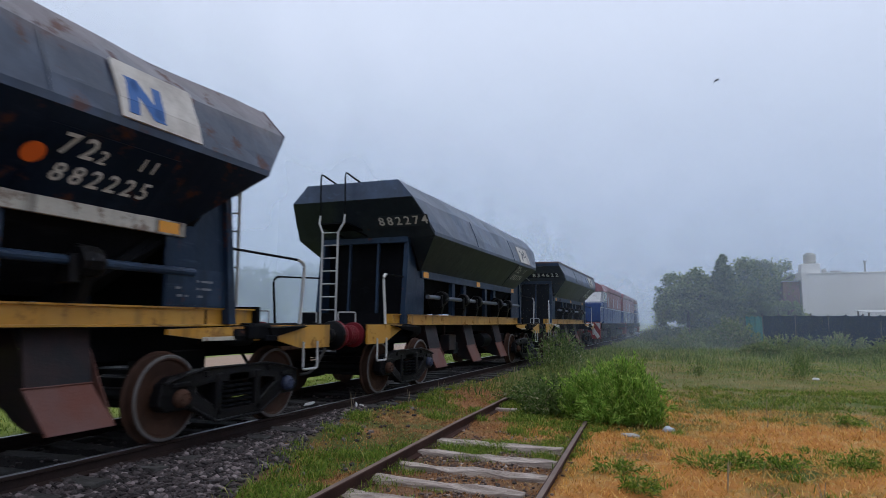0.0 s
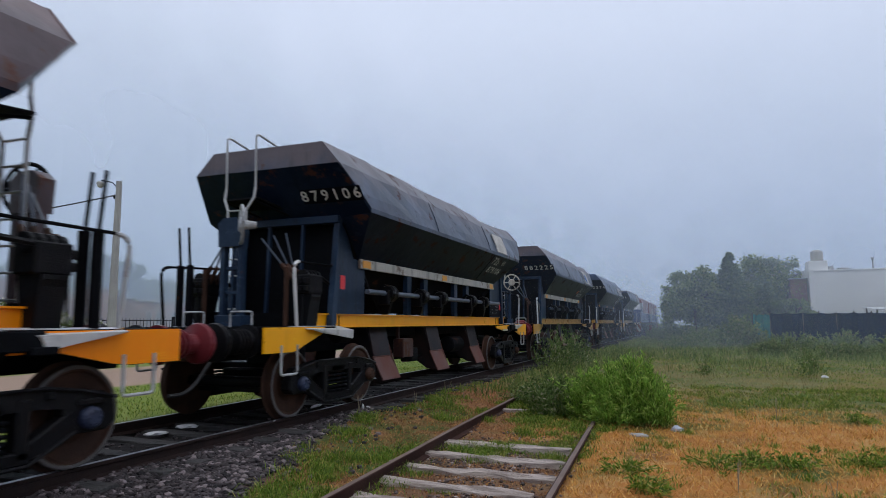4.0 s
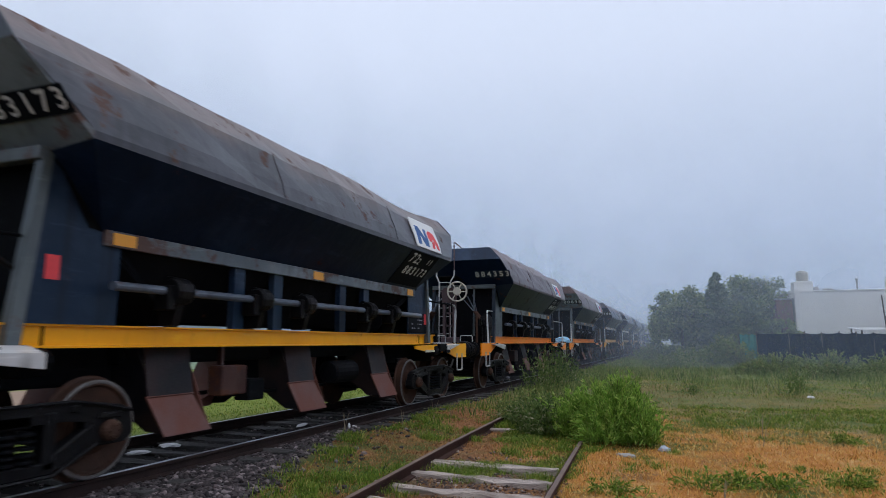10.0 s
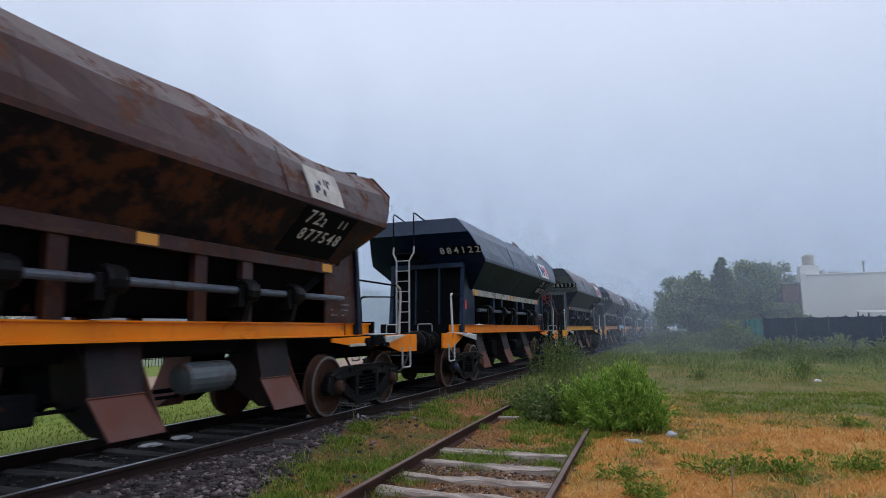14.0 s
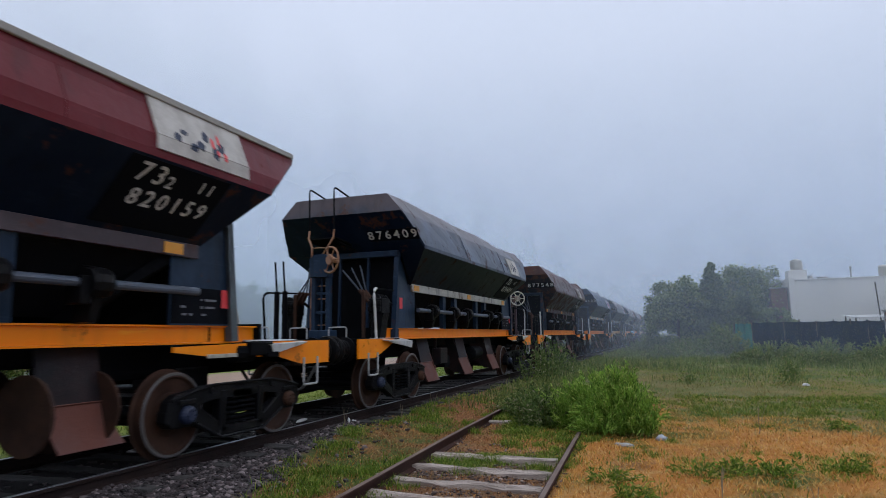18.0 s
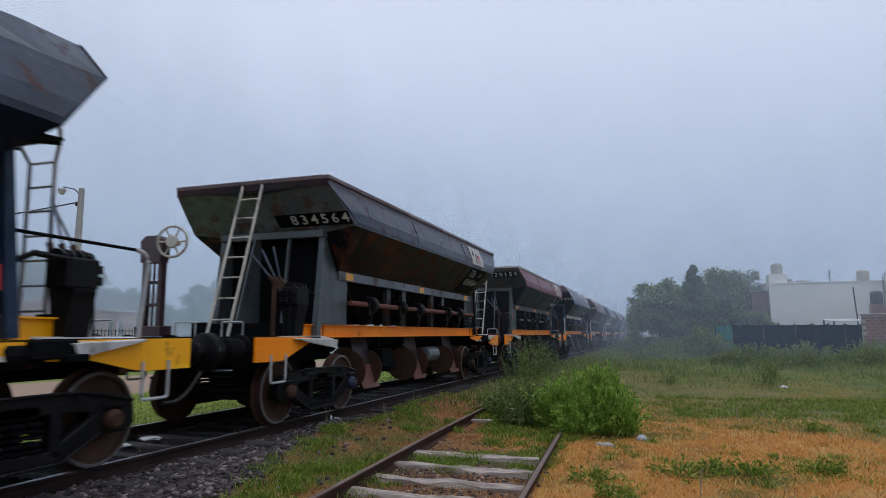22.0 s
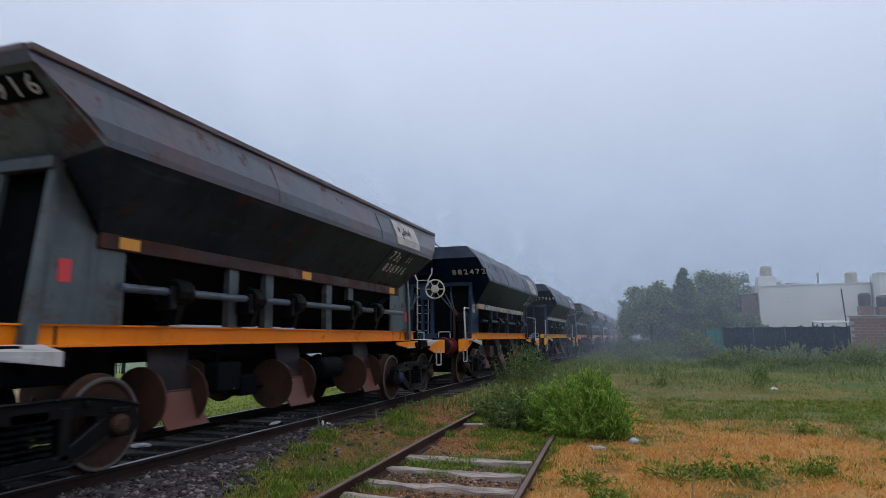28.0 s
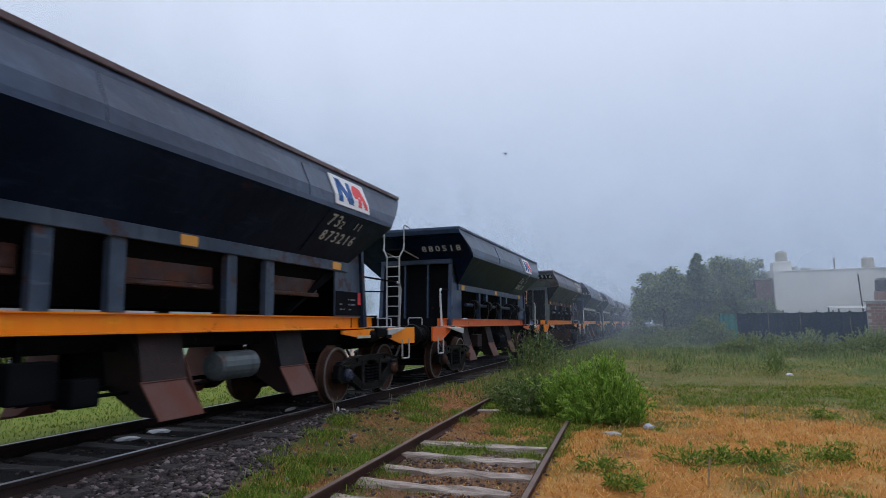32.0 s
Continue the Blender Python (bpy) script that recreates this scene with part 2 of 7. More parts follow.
    bedmask = n.new("ShaderNodeMath")
    bedmask.operation = "MAXIMUM"
    l.new(times(n, l, bed, near), bedmask.inputs[0])
    l.new(core, bedmask.inputs[1])
    col = blend(n, l, bedmask.outputs[0], col, blend(n, l, times(n, l, core, 0.8), stone, (0.016, 0.014, 0.013)))
    l.new(col, p.inputs["Base Color"])
    p.inputs["Roughness"].default_value = 0.95
    p.inputs["Specular IOR Level"].default_value = 0.15
    bump(n, l, p, fine, 0.8, 0.04)
    return m


def leaf_material(name, dark, light, dry=None, transl=0.35):
    m, n, l, p = shader(name)
    geo = n.new("ShaderNodeNewGeometry")
    r = n.new("ShaderNodeValToRGB")
    r.color_ramp.elements[0].color = (*dark, 1)
    r.color_ramp.elements[1].color = (*light, 1)
    r.color_ramp.elements[1].position = 0.8
    if dry:
        e2 = r.color_ramp.elements.new(0.97)
        e2.color = (*dry, 1)
    l.new(geo.outputs["Random Per Island"], r.inputs["Fac"])
    l.new(r.outputs["Color"], p.inputs["Base Color"])
    p.inputs["Roughness"].default_value = 0.6
    p.inputs["Specular IOR Level"].default_value = 0.25
    tr = n.new("ShaderNodeBsdfTranslucent")
    l.new(r.outputs["Color"], tr.inputs["Color"])
    mix = n.new("ShaderNodeMixShader")
    mix.inputs[0].default_value = transl
    out = n["Material Output"]
    l.new(p.outputs[0], mix.inputs[1])
    l.new(tr.outputs[0], mix.inputs[2])
    l.new(mix.outputs[0], out.inputs["Surface"])
    return m


def mist_material(name, density):
    """A thin curtain of fog: scatters the sky's light, lets the rest through, thins out upwards."""
    m, n, l, p = shader(name)
    n.remove(p)
    geo = n.new("ShaderNodeNewGeometry")
    sep = n.new("ShaderNodeSeparateXYZ")
    l.new(geo.outputs["Position"], sep.inputs[0])
    up = ramp(n, l, sep.outputs["Z"], 34.0, 4.0)
    wisp = noise_tex(n, l, geo.outputs["Position"], 0.05, 3)
    fac = times(n, l, times(n, l, up, density), ramp(n, l, wisp, 0.0, 0.8))
    d = n.new("ShaderNodeBsdfDiffuse")
    t = n.new("ShaderNodeBsdfTranslucent")
    d.inputs["Color"].default_value = t.inputs["Color"].default_value = (0.72, 0.82, 0.98, 1)
    both = n.new("ShaderNodeMixShader")
    clear = n.new("ShaderNodeBsdfTransparent")
    mix = n.new("ShaderNodeMixShader")
    l.new(d.outputs[0], both.inputs[1])
    l.new(t.outputs[0], both.inputs[2])
    l.new(fac, mix.inputs[0])
    l.new(clear.outputs[0], mix.inputs[1])
    l.new(both.outputs[0], mix.inputs[2])
    l.new(mix.outputs[0], n["Material Output"].inputs["Surface"])
    return m


M = {}
M["ground"] = ground_material()
M["slate"] = wagon_paint("slate_wagon_paint", (0.012, 0.028, 0.064), 0.08, 0.3, (0.036, 0.066, 0.13), sheen=0.5)
# darker copies of the slate paints: shade of the undercut sheets is in the colour
M["slate_under"] = wagon_paint("shaded_blue_black_paint", (0.0035, 0.010, 0.027), 0.05, 0.3, (0.010, 0.021, 0.048), sheen=0.1, grime=(0.004, 0.005, 0.008))
M["worn_under"] = wagon_paint("shaded_blue_black_paint_with_rust_stains", (0.0035, 0.009, 0.023), 0.33, 0.4, (0.010, 0.018, 0.036), sheen=0.1, grime=(0.004, 0.005, 0.007))
M["slate_worn"] = wagon_paint("worn_slate_wagon_paint", (0.010, 0.022, 0.05), 0.3, 0.4, (0.04, 0.064, 0.115), sheen=0.5, crown=0.7, crown_tint=(0.125, 0.085, 0.082))
M["slate_patched"] = wagon_paint("patched_dark_slate_paint", (0.008, 0.017, 0.038), 0.3, 0.4, (0.028, 0.044, 0.08), sheen=0.4)
M["slate_brown"] = wagon_paint("brown_weathered_wagon_paint", (0.052, 0.029, 0.034), 0.3, 0.35, (0.088, 0.058, 0.065), crown=0.9, crown_tint=(0.14, 0.085, 0.078))
M["rusty"] = wagon_paint("rusted_wagon_sheet", (0.046, 0.017, 0.015), 0.5, 0.5, (0.07, 0.035, 0.032), crown=0.55, crown_tint=(0.115, 0.052, 0.042), sheen=0.2)
M["rust_slate"] = wagon_paint("dark_slate_sheet_with_rust", (0.008, 0.009, 0.013), 0.62, 0.5, (0.024, 0.017, 0.017), sheen=0.1)
M["end_dark"] = wagon_paint("dark_grey_end_paint_with_rust_scars", (0.026, 0.03, 0.032), 0.5, 0.45, (0.055, 0.056, 0.056), sheen=0.2)
M["taupe"] = wagon_paint("grey_brown_wagon_paint", (0.035, 0.038, 0.05), 0.3, 0.35, (0.066, 0.07, 0.088), crown=0.7, crown_tint=(0.17, 0.105, 0.085))
M["meadow"] = leaf_material("yellow_green_meadow_blade", (0.05, 0.095, 0.011), (0.22, 0.3, 0.04), (0.46, 0.39, 0.12))
M["hay"] = leaf_material("dull_hay_blade", (0.16, 0.12, 0.045), (0.4, 0.32, 0.13), (0.5, 0.42, 0.2))
M["maroon"] = wagon_paint("maroon_wagon_paint", (0.13, 0.011, 0.017), 0.1, 0.3, (0.15, 0.024, 0.03), sheen=0.18)
M["grey_green"] = wagon_paint("grey_green_wagon_paint", (0.006, 0.013, 0.028), 0.2, 0.4, (0.019, 0.031, 0.05), sheen=0.12, grime=(0.005, 0.006, 0.009))
M["slate_maroon"] = wagon_paint("slate_paint_with_maroon_showing_through", (0.010, 0.020, 0.042), 0.2, 0.35, (0.042, 0.03, 0.045), sheen=0.3, crown=0.8, crown_tint=(0.1, 0.04, 0.04))
M["dusty"] = wagon_paint("dusty_grey_slate_paint", (0.018, 0.026, 0.035), 0.1, 0.3, (0.036, 0.046, 0.056), sheen=0.2)
M["end_grey"] = wagon_paint("pale_grey_green_end_paint", (0.075, 0.095, 0.105), 0.3, 0.5, (0.12, 0.14, 0.145))
M["end_rust"] = wagon_paint("rust_scarred_grey_end_paint", (0.1, 0.125, 0.145), 0.5, 0.4, (0.17, 0.195, 0.215))
M["steel_blue"] = wagon_paint("blue_grey_hopper_paint", (0.014, 0.021, 0.031), 0.35, 0.35, (0.03, 0.04, 0.054), sheen=0.12)
M["steel_band"] = wagon_paint("blue_grey_paint_with_maroon_scars", (0.06, 0.068, 0.09), 0.2, 0.3, (0.1, 0.06, 0.07))
M["blue_grey"] = wagon_paint("blue_grey_steel_paint", (0.012, 0.027, 0.056), 0.15, 0.45, (0.028, 0.053, 0.095), sheen=0.15)
M["stanchion_blue"] = wagon_paint("scuffed_pale_blue_grey_paint", (0.045, 0.07, 0.11), 0.4, 0.4, (0.085, 0.115, 0.16), sheen=0.2)
M["dark"] = wagon_paint("near_black_steel", (0.003, 0.0035, 0.005), 0.08, 0.3, (0.005, 0.006, 0.008), 0.7, 0.06)
M["iron"] = surface("greasy_cast_iron", (0.0042, 0.0045, 0.006), (0.009, 0.008, 0.008), 0.45, 0.0, 5, 70, 0.7, 0.4, spec=0.12)
M["wheel"] = surface("rust_brown_wheel_steel", (0.066, 0.033, 0.022), (0.022, 0.015, 0.013), 0.7, 0.0, 4, 60, 0.8, 0.3, spec=0.12)
M["tread"] = surface("worn_wheel_rim", (0.12, 0.112, 0.11), (0.06, 0.053, 0.05), 0.4, 0.0, 6, 80, 0.6, 0.1, spec=0.25)
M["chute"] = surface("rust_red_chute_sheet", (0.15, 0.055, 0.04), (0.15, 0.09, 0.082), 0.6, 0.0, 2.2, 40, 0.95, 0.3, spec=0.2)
# grime, rust and the shade on the upper chute sheets, all in one dark colour
M["chute_top"] = surface("shaded_grimy_sheet_with_rust", (0.008, 0.008, 0.011), (0.045, 0.02, 0.016), 0.55, 0.0, 2.0, 40, 0.7, 0.3, spec=0.2)
M["yellow"] = wagon_paint("chrome_yellow_beam_paint", (0.9, 0.39, 0.004), 0.12, 0.1, (0.9, 0.42, 0.007), sheen=0.28)
M["orange"] = wagon_paint("orange_beam_paint", (0.93, 0.245, 0.003), 0.2, 0.1, (0.93, 0.285, 0.006), sheen=0.22)
M["redorange"] = wagon_paint("red_orange_beam_paint", (0.74, 0.13, 0.018), 0.06, 0.1, (0.76, 0.16, 0.026))
M["dullyellow"] = wagon_paint("grimy_yellow_beam_paint", (0.50, 0.25, 0.03), 0.4, 0.5, (0.55, 0.30, 0.05))
M["white"] = wagon_paint("chipped_white_paint", (0.62, 0.63, 0.63), 0.15, 0.45, (0.7, 0.7, 0.7))
M["cream"] = wagon_paint("dirty_cream_stripe_paint", (0.5, 0.47, 0.4), 0.4, 0.65, (0.6, 0.57, 0.5))
M["tube"] = wagon_paint("galvanised_handrail_paint", (0.4, 0.41, 0.42), 0.2, 0.5, (0.5, 0.5, 0.5))
M["shaft_grey"] = wagon_paint("blue_grey_shaft_paint", (0.075, 0.095, 0.13), 0.2, 0.5, (0.12, 0.145, 0.19))
M["rail_rust"] = wagon_paint("rust_eaten_ladder_paint", (0.3, 0.14, 0.07), 0.6, 0.5, (0.36, 0.2, 0.12))
M["reflect"] = surface("amber_reflector_sheet", (0.85, 0.36, 0.02), (0.8, 0.3, 0.02), 0.35, 0, 8, 200, 0.4, 0.1)
M["lettering"] = surface("off_white_stencil_paint", (0.62, 0.62, 0.6), (0.4, 0.4, 0.38), 0.7, 0, 9, 60, 0.6, 0.1)
M["logo_white"] = surface("white_panel_paint", (0.74, 0.75, 0.77), (0.6, 0.6, 0.6), 0.6, 0, 3, 40, 0.4, 0.1)
M["logo_faded"] = surface("faded_white_panel_paint", (0.52, 0.5, 0.47), (0.25, 0.22, 0.2), 0.75, 0, 3, 40, 0.8, 0.1)
M["logo_blue"] = surface("navy_blue_emblem_paint", (0.02, 0.1, 0.32), None, 0.6, 0, 3, 40, 0.4, 0.1)
M["cap_blue"] = surface("dull_blue_bearing_paint", (0.012, 0.022, 0.06), (0.02, 0.02, 0.03), 0.6, 0, 5, 50, 0.6, 0.2)
M["logo_red"] = surface("red_emblem_paint", (0.75, 0.05, 0.06), (0.65, 0.1, 0.1), 0.6, 0, 3, 40, 0.4, 0.1)
M["fine_print"] = surface("small_worn_stencil_paint", (0.2, 0.21, 0.23), (0.08, 0.08, 0.09), 0.8, 0, 30, 90, 0.9, 0.1)
M["plate_black"] = surface("black_number_panel", (0.005, 0.006, 0.009), None, 0.6, 0, 3, 40, 0.3, 0.1, spec=0.05)
M["rail"] = surface("rusty_rail_side", (0.026, 0.015, 0.013), (0.012, 0.009, 0.009), 0.8, 0.0, 3, 60, 0.8, 0.4, spec=0.15)
M["railhead"] = surface("polished_rail_head", (0.3, 0.3, 0.31), (0.14, 0.13, 0.13), 0.35, 1.0, 3, 60, 0.6, 0.1)
M["sleeper"] = surface("weathered_grey_timber", (0.64, 0.54, 0.48), (0.16, 0.11, 0.085), 0.9, 0, 2.2, 24, 0.9, 1.0, 0.03, stretch=(1, 7, 7))
M["siding_rail"] = surface("brown_rusted_siding_rail", (0.05, 0.022, 0.017), (0.024, 0.012, 0.01), 0.8, 0.0, 3, 60, 0.8, 0.4, spec=0.15)
M["siding_head"] = surface("dull_brown_siding_rail_head", (0.19, 0.135, 0.11), (0.09, 0.06, 0.05), 0.6, 0.0, 3, 60, 0.8, 0.3, spec=0.3)
M["bag"] = surface("dull_grey_plastic_bag", (0.4, 0.43, 0.5), (0.26, 0.28, 0.33), 0.4, 0, 8, 60, 0.6, 0.5)
M["sleeper_dark"] = surface("oiled_dark_timber", (0.03, 0.028, 0.028), (0.06, 0.055, 0.052), 0.85, 0, 3, 30, 0.8, 0.7, 0.02)
M["stone"] = leaf_material("grey_ballast_stone", (0.01, 0.008, 0.009), (0.075, 0.06, 0.062), (0.22, 0.18, 0.18), 0.0)
M["rubble"] = leaf_material("brown_stony_rubble", (0.02, 0.014, 0.012), (0.15, 0.1, 0.085), (0.36, 0.3, 0.27), 0.0)
M["rubbish"] = surface("crumpled_white_plastic", (0.72, 0.72, 0.72), (0.55, 0.55, 0.55), 0.5, 0, 8, 60, 0.5, 0.4)
M["whitewash"] = surface("whitewashed_render_wall", (0.82, 0.81, 0.78), (0.68, 0.67, 0.64), 0.9, 0, 0.5, 14, 0.7, 0.4, where="Object")
M["concrete"] = surface("weathered_concrete", (0.36, 0.35, 0.33), (0.25, 0.24, 0.23), 0.9, 0, 1.5, 30, 0.7, 0.4)
M["brick"] = surface("red_brown_hollow_brick", (0.24, 0.13, 0.1), (0.16, 0.1, 0.085), 0.9, 0, 2, 20, 0.7, 0.5)
M["pinkwall"] = surface("stained_pink_plaster", (0.4, 0.22, 0.17), (0.14, 0.1, 0.09), 0.9, 0, 0.8, 12, 0.95, 0.5)
M["net"] = surface("dark_shade_netting", (0.004, 0.014, 0.032), (0.005, 0.018, 0.03), 0.9, 0, 1, 60, 0.6, 0.4, spec=0.03)
M["teal"] = surface("teal_green_netting", (0.03, 0.17, 0.14), (0.02, 0.1, 0.09), 0.9, 0, 1, 60, 0.6, 0.4)
M["fibro"] = surface("pale_water_tank_plastic", (0.5, 0.48, 0.42), (0.36, 0.34, 0.3), 0.8, 0, 2, 30, 0.6, 0.3)
M["darktank"] = surface("dark_brown_tank_plastic", (0.05, 0.04, 0.042), (0.08, 0.06, 0.06), 0.6, 0, 2, 30, 0.6, 0.3)
M["bark"] = surface("grey_brown_bark", (0.09, 0.07, 0.055), (0.05, 0.04, 0.03), 0.95, 0, 6, 40, 0.8, 0.8, 0.03)
M["cable"] = surface("black_cable_sheath", (0.015, 0.015, 0.016), None, 0.6, 0, 4, 40, 0.3, 0.1)
M["glass"] = surface("dark_window_glass", (0.02, 0.024, 0.03), None, 0.08, 0, 4, 40, 0.1, 0.0)
M["loco_blue"] = wagon_paint("blue_locomotive_paint", (0.008, 0.04, 0.17), 0.05, 0.35, (0.012, 0.055, 0.2))
M["loco_red"] = wagon_paint("red_locomotive_paint", (0.19, 0.014, 0.017), 0.05, 0.35, (0.22, 0.03, 0.03))
M["loco_white"] = wagon_paint("white_locomotive_band_paint", (0.42, 0.43, 0.45), 0.1, 0.4, (0.46, 0.46, 0.47))
M["grass"] = leaf_material("green_grass_blade", (0.05, 0.1, 0.012), (0.22, 0.33, 0.038), (0.46, 0.4, 0.12))
M["thatch"] = leaf_material("red_brown_thatch_blade", (0.1, 0.04, 0.018), (0.42, 0.19, 0.075), (0.62, 0.42, 0.22))
M["straw"] = leaf_material("dry_straw_blade", (0.3, 0.12, 0.026), (0.78, 0.42, 0.1), (0.8, 0.6, 0.26))
M["weed"] = leaf_material("weed_leaf", (0.06, 0.1, 0.026), (0.22, 0.28, 0.075), (0.36, 0.3, 0.13))
M["bush"] = leaf_material("bright_bush_leaf", (0.075, 0.165, 0.018), (0.31, 0.5, 0.08), (0.48, 0.55, 0.15))
M["straw_stem"] = surface("dry_pale_stem", (0.3, 0.24, 0.16), (0.18, 0.13, 0.09), 0.9, 0, 10, 80, 0.6, 0.2)
M["shrub"] = leaf_material("dark_shrub_leaf", (0.035, 0.075, 0.018), (0.16, 0.23, 0.06), (0.34, 0.32, 0.2))
M["tree"] = leaf_material("tree_leaf", (0.06, 0.1, 0.035), (0.26, 0.31, 0.1), (0.38, 0.39, 0.16))
M["conifer"] = leaf_material("blue_green_needle", (0.075, 0.11, 0.055), (0.22, 0.27, 0.13))
M["petal"] = leaf_material("white_flower_petal", (0.6, 0.62, 0.55), (0.8, 0.8, 0.76))
M["mist_f"] = mist_material("near_mist", 0.035)
M["mist_a"] = mist_material("thin_mist", 0.2)
M["mist_n"] = mist_material("faint_mist", 0.15)
M["mist_b"] = mist_material("mist", 0.18)
M["mist_e"] = mist_material("roadside_mist", 0.52)
M["tarp"] = surface("pale_blue_plastic_sheet", (0.22, 0.5, 0.72), (0.42, 0.62, 0.75), 0.45, 0, 4, 30, 0.8, 0.6, 0.03)
M["bundle_blue"] = surface("dull_blue_cloth", (0.06, 0.1, 0.2), (0.03, 0.05, 0.1), 0.85, 0, 5, 60, 0.7, 0.6, 0.02)
M["mist_c"] = mist_material("dense_mist", 0.3)
M["mist_d"] = mist_material("heavy_mist", 0.5)


# ---------------------------------------------------------------- building helpers
MESH = {}


def to_mesh(bm, name):
    bmesh.ops.recalc_face_normals(bm, faces=bm.faces[:])
    me = bpy.data.meshes.new(name)
    bm.to_mesh(me)
    bm.free()
    return me


def link(name, me, mat, parent=None, label="", at=None):
    """One mesh object; the material sits on the object, so that alike pieces share their mesh."""
    ob = new(name, me)
    if not me.materials:
        me.materials.append(mat)
    ob.material_slots[0].link = "OBJECT"
    ob.material_slots[0].material = mat
    if parent:
        ob.parent = parent
    if at is not None:
        ob.matrix_basis = at
    if label:
        tagged(ob, label)
    return ob


def part(name, bm, mat, parent=None, label="", at=None):
    return link(name, to_mesh(bm, name), mat, parent, label, at)


def shared(key, builder):
    if key not in MESH:
        MESH[key] = to_mesh(builder(), key)
    return MESH[key]


def box(bm, x0, x1, y0, y1, z0, z1, bevel=0.0):
    r = bmesh.ops.create_cube(bm, size=1.0, matrix=Matrix.LocRotScale(((x0 + x1) / 2, (y0 + y1) / 2, (z0 + z1) / 2), None, (x1 - x0, y1 - y0, z1 - z0)))
    if bevel:
        edges = {e for v in r["verts"] for e in v.link_edges}
        bmesh.ops.bevel(bm, geom=list(edges), offset=bevel, segments=1, affect="EDGES")
    return bm


def boxes(*dims, bevel=0.0):
    bm = bmesh.new()
    for d in dims:
        box(bm, *d, bevel=bevel)
    return bm


def prism(bm, profile, a0, a1, axis="x"):
    """A flat outline of (u, v) carried along an axis: x: (y, z); y: (x, z); z: (x, y)."""
    def at(u, v, a):
        return {"x": (a, u, v), "y": (u, a, v), "z": (u, v, a)}[axis]
    lo = [bm.verts.new(at(u, v, a0)) for u, v in profile]
    hi = [bm.verts.new(at(u, v, a1)) for u, v in profile]
    n = len(profile)
    bm.faces.new(lo)
    bm.faces.new(hi[::-1])
    for i in range(n):
        bm.faces.new((lo[i], hi[i], hi[(i + 1) % n], lo[(i + 1) % n]))
    return bm


def tube(bm, points, r, seg=8):
    """A round bar along a line of points, mitred at the bends."""
    pts = [Vector(p) for p in points]
    rings = []
    for i, p in enumerate(pts):
        d = (pts[min(i + 1, len(pts) - 1)] - pts[max(i - 1, 0)]).normalized()
        up = Vector((0, 0, 1)) if abs(d.z) < 0.9 else Vector((0, 1, 0))
        a = d.cross(up).normalized()
        b = d.cross(a)
        rings.append([bm.verts.new(p + a * (r * math.cos(2 * math.pi * k / seg)) + b * (r * math.sin(2 * math.pi * k / seg))) for k in range(seg)])
    for i in range(len(rings) - 1):
        for k in range(seg):
            bm.faces.new((rings[i][k], rings[i][(k + 1) % seg], rings[i + 1][(k + 1) % seg], rings[i + 1][k]))
    bm.faces.new(rings[0][::-1])
    bm.faces.new(rings[-1])
    return bm


def lathe(bm, profile, centre=(0, 0, 0), axis="x", seg=32, phase=0.0, capped=True):
    """Rings of (place along the axis, radius)."""
    rings = []
    for a, r in profile:
        ring = []
        for k in range(seg):
            c, s = math.cos(2 * math.pi * k / seg + phase) * r, math.sin(2 * math.pi * k / seg + phase) * r
            p = {"x": (a, c, s), "y": (c, a, s), "z": (c, s, a)}[axis]
            ring.append(bm.verts.new(Vector(p) + Vector(centre)))
        rings.append(ring)
    for i in range(len(rings) - 1):
        for k in range(seg):
            bm.faces.new((rings[i][k], rings[i][(k + 1) % seg], rings[i + 1][(k + 1) % seg], rings[i + 1][k]))
    if capped:
        bm.faces.new(rings[0][::-1])
        bm.faces.new(rings[-1])
    return bm


def sheet(bm, *polys):
    for poly in polys:
        bm.faces.new([bm.verts.new(p) for p in poly])
    return bm


def thick(bm, t):
    bmesh.ops.remove_doubles(bm, verts=bm.verts[:], dist=0.0005)
    bmesh.ops.recalc_face_normals(bm, faces=bm.faces[:])
    bmesh.ops.solidify(bm, geom=bm.faces[:], thickness=t)
    return bm


def smooth(ob):
    for poly in ob.data.polygons:
        poly.use_smooth = True
    return ob


def arc(p0, corner, p1, r=0.12, n=4):
    """Points of a bend at a corner between two straight runs."""
    p0, c, p1 = Vector(p0), Vector(corner), Vector(p1)
    a, b = c + (p0 - c).normalized() * r, c + (p1 - c).normalized() * r
    return [tuple((1 - s) ** 2 * a + 2 * s * (1 - s) * c + s * s * b) for s in [i / n for i in range(n + 1)]]


def empty(name, at=None):
    ob = new(name)
    ob.empty_display_size = 0.5
    if at is not None:
        ob.matrix_basis = at
    return ob


def from_arrays(name, verts, faces, mat, parent=None, label=""):
    me = bpy.data.meshes.new(name)
    me.from_pydata(verts, [], faces)
    return link(name, me, mat, parent, label)


# ---------------------------------------------------------------- ground
RAIL_Z = 0.185
TRACK_X = -6.12
HALF_GAUGE = 0.8725


def siding_x(y):
    """Centre line of the siding, which drifts towards the running line."""
    return -1.76 - 0.058 * (y - 0.0)


def sstep(a, b, v):
    t = min(1.0, max(0.0, (v - a) / (b - a)))
    return t * t * (3 - 2 * t)


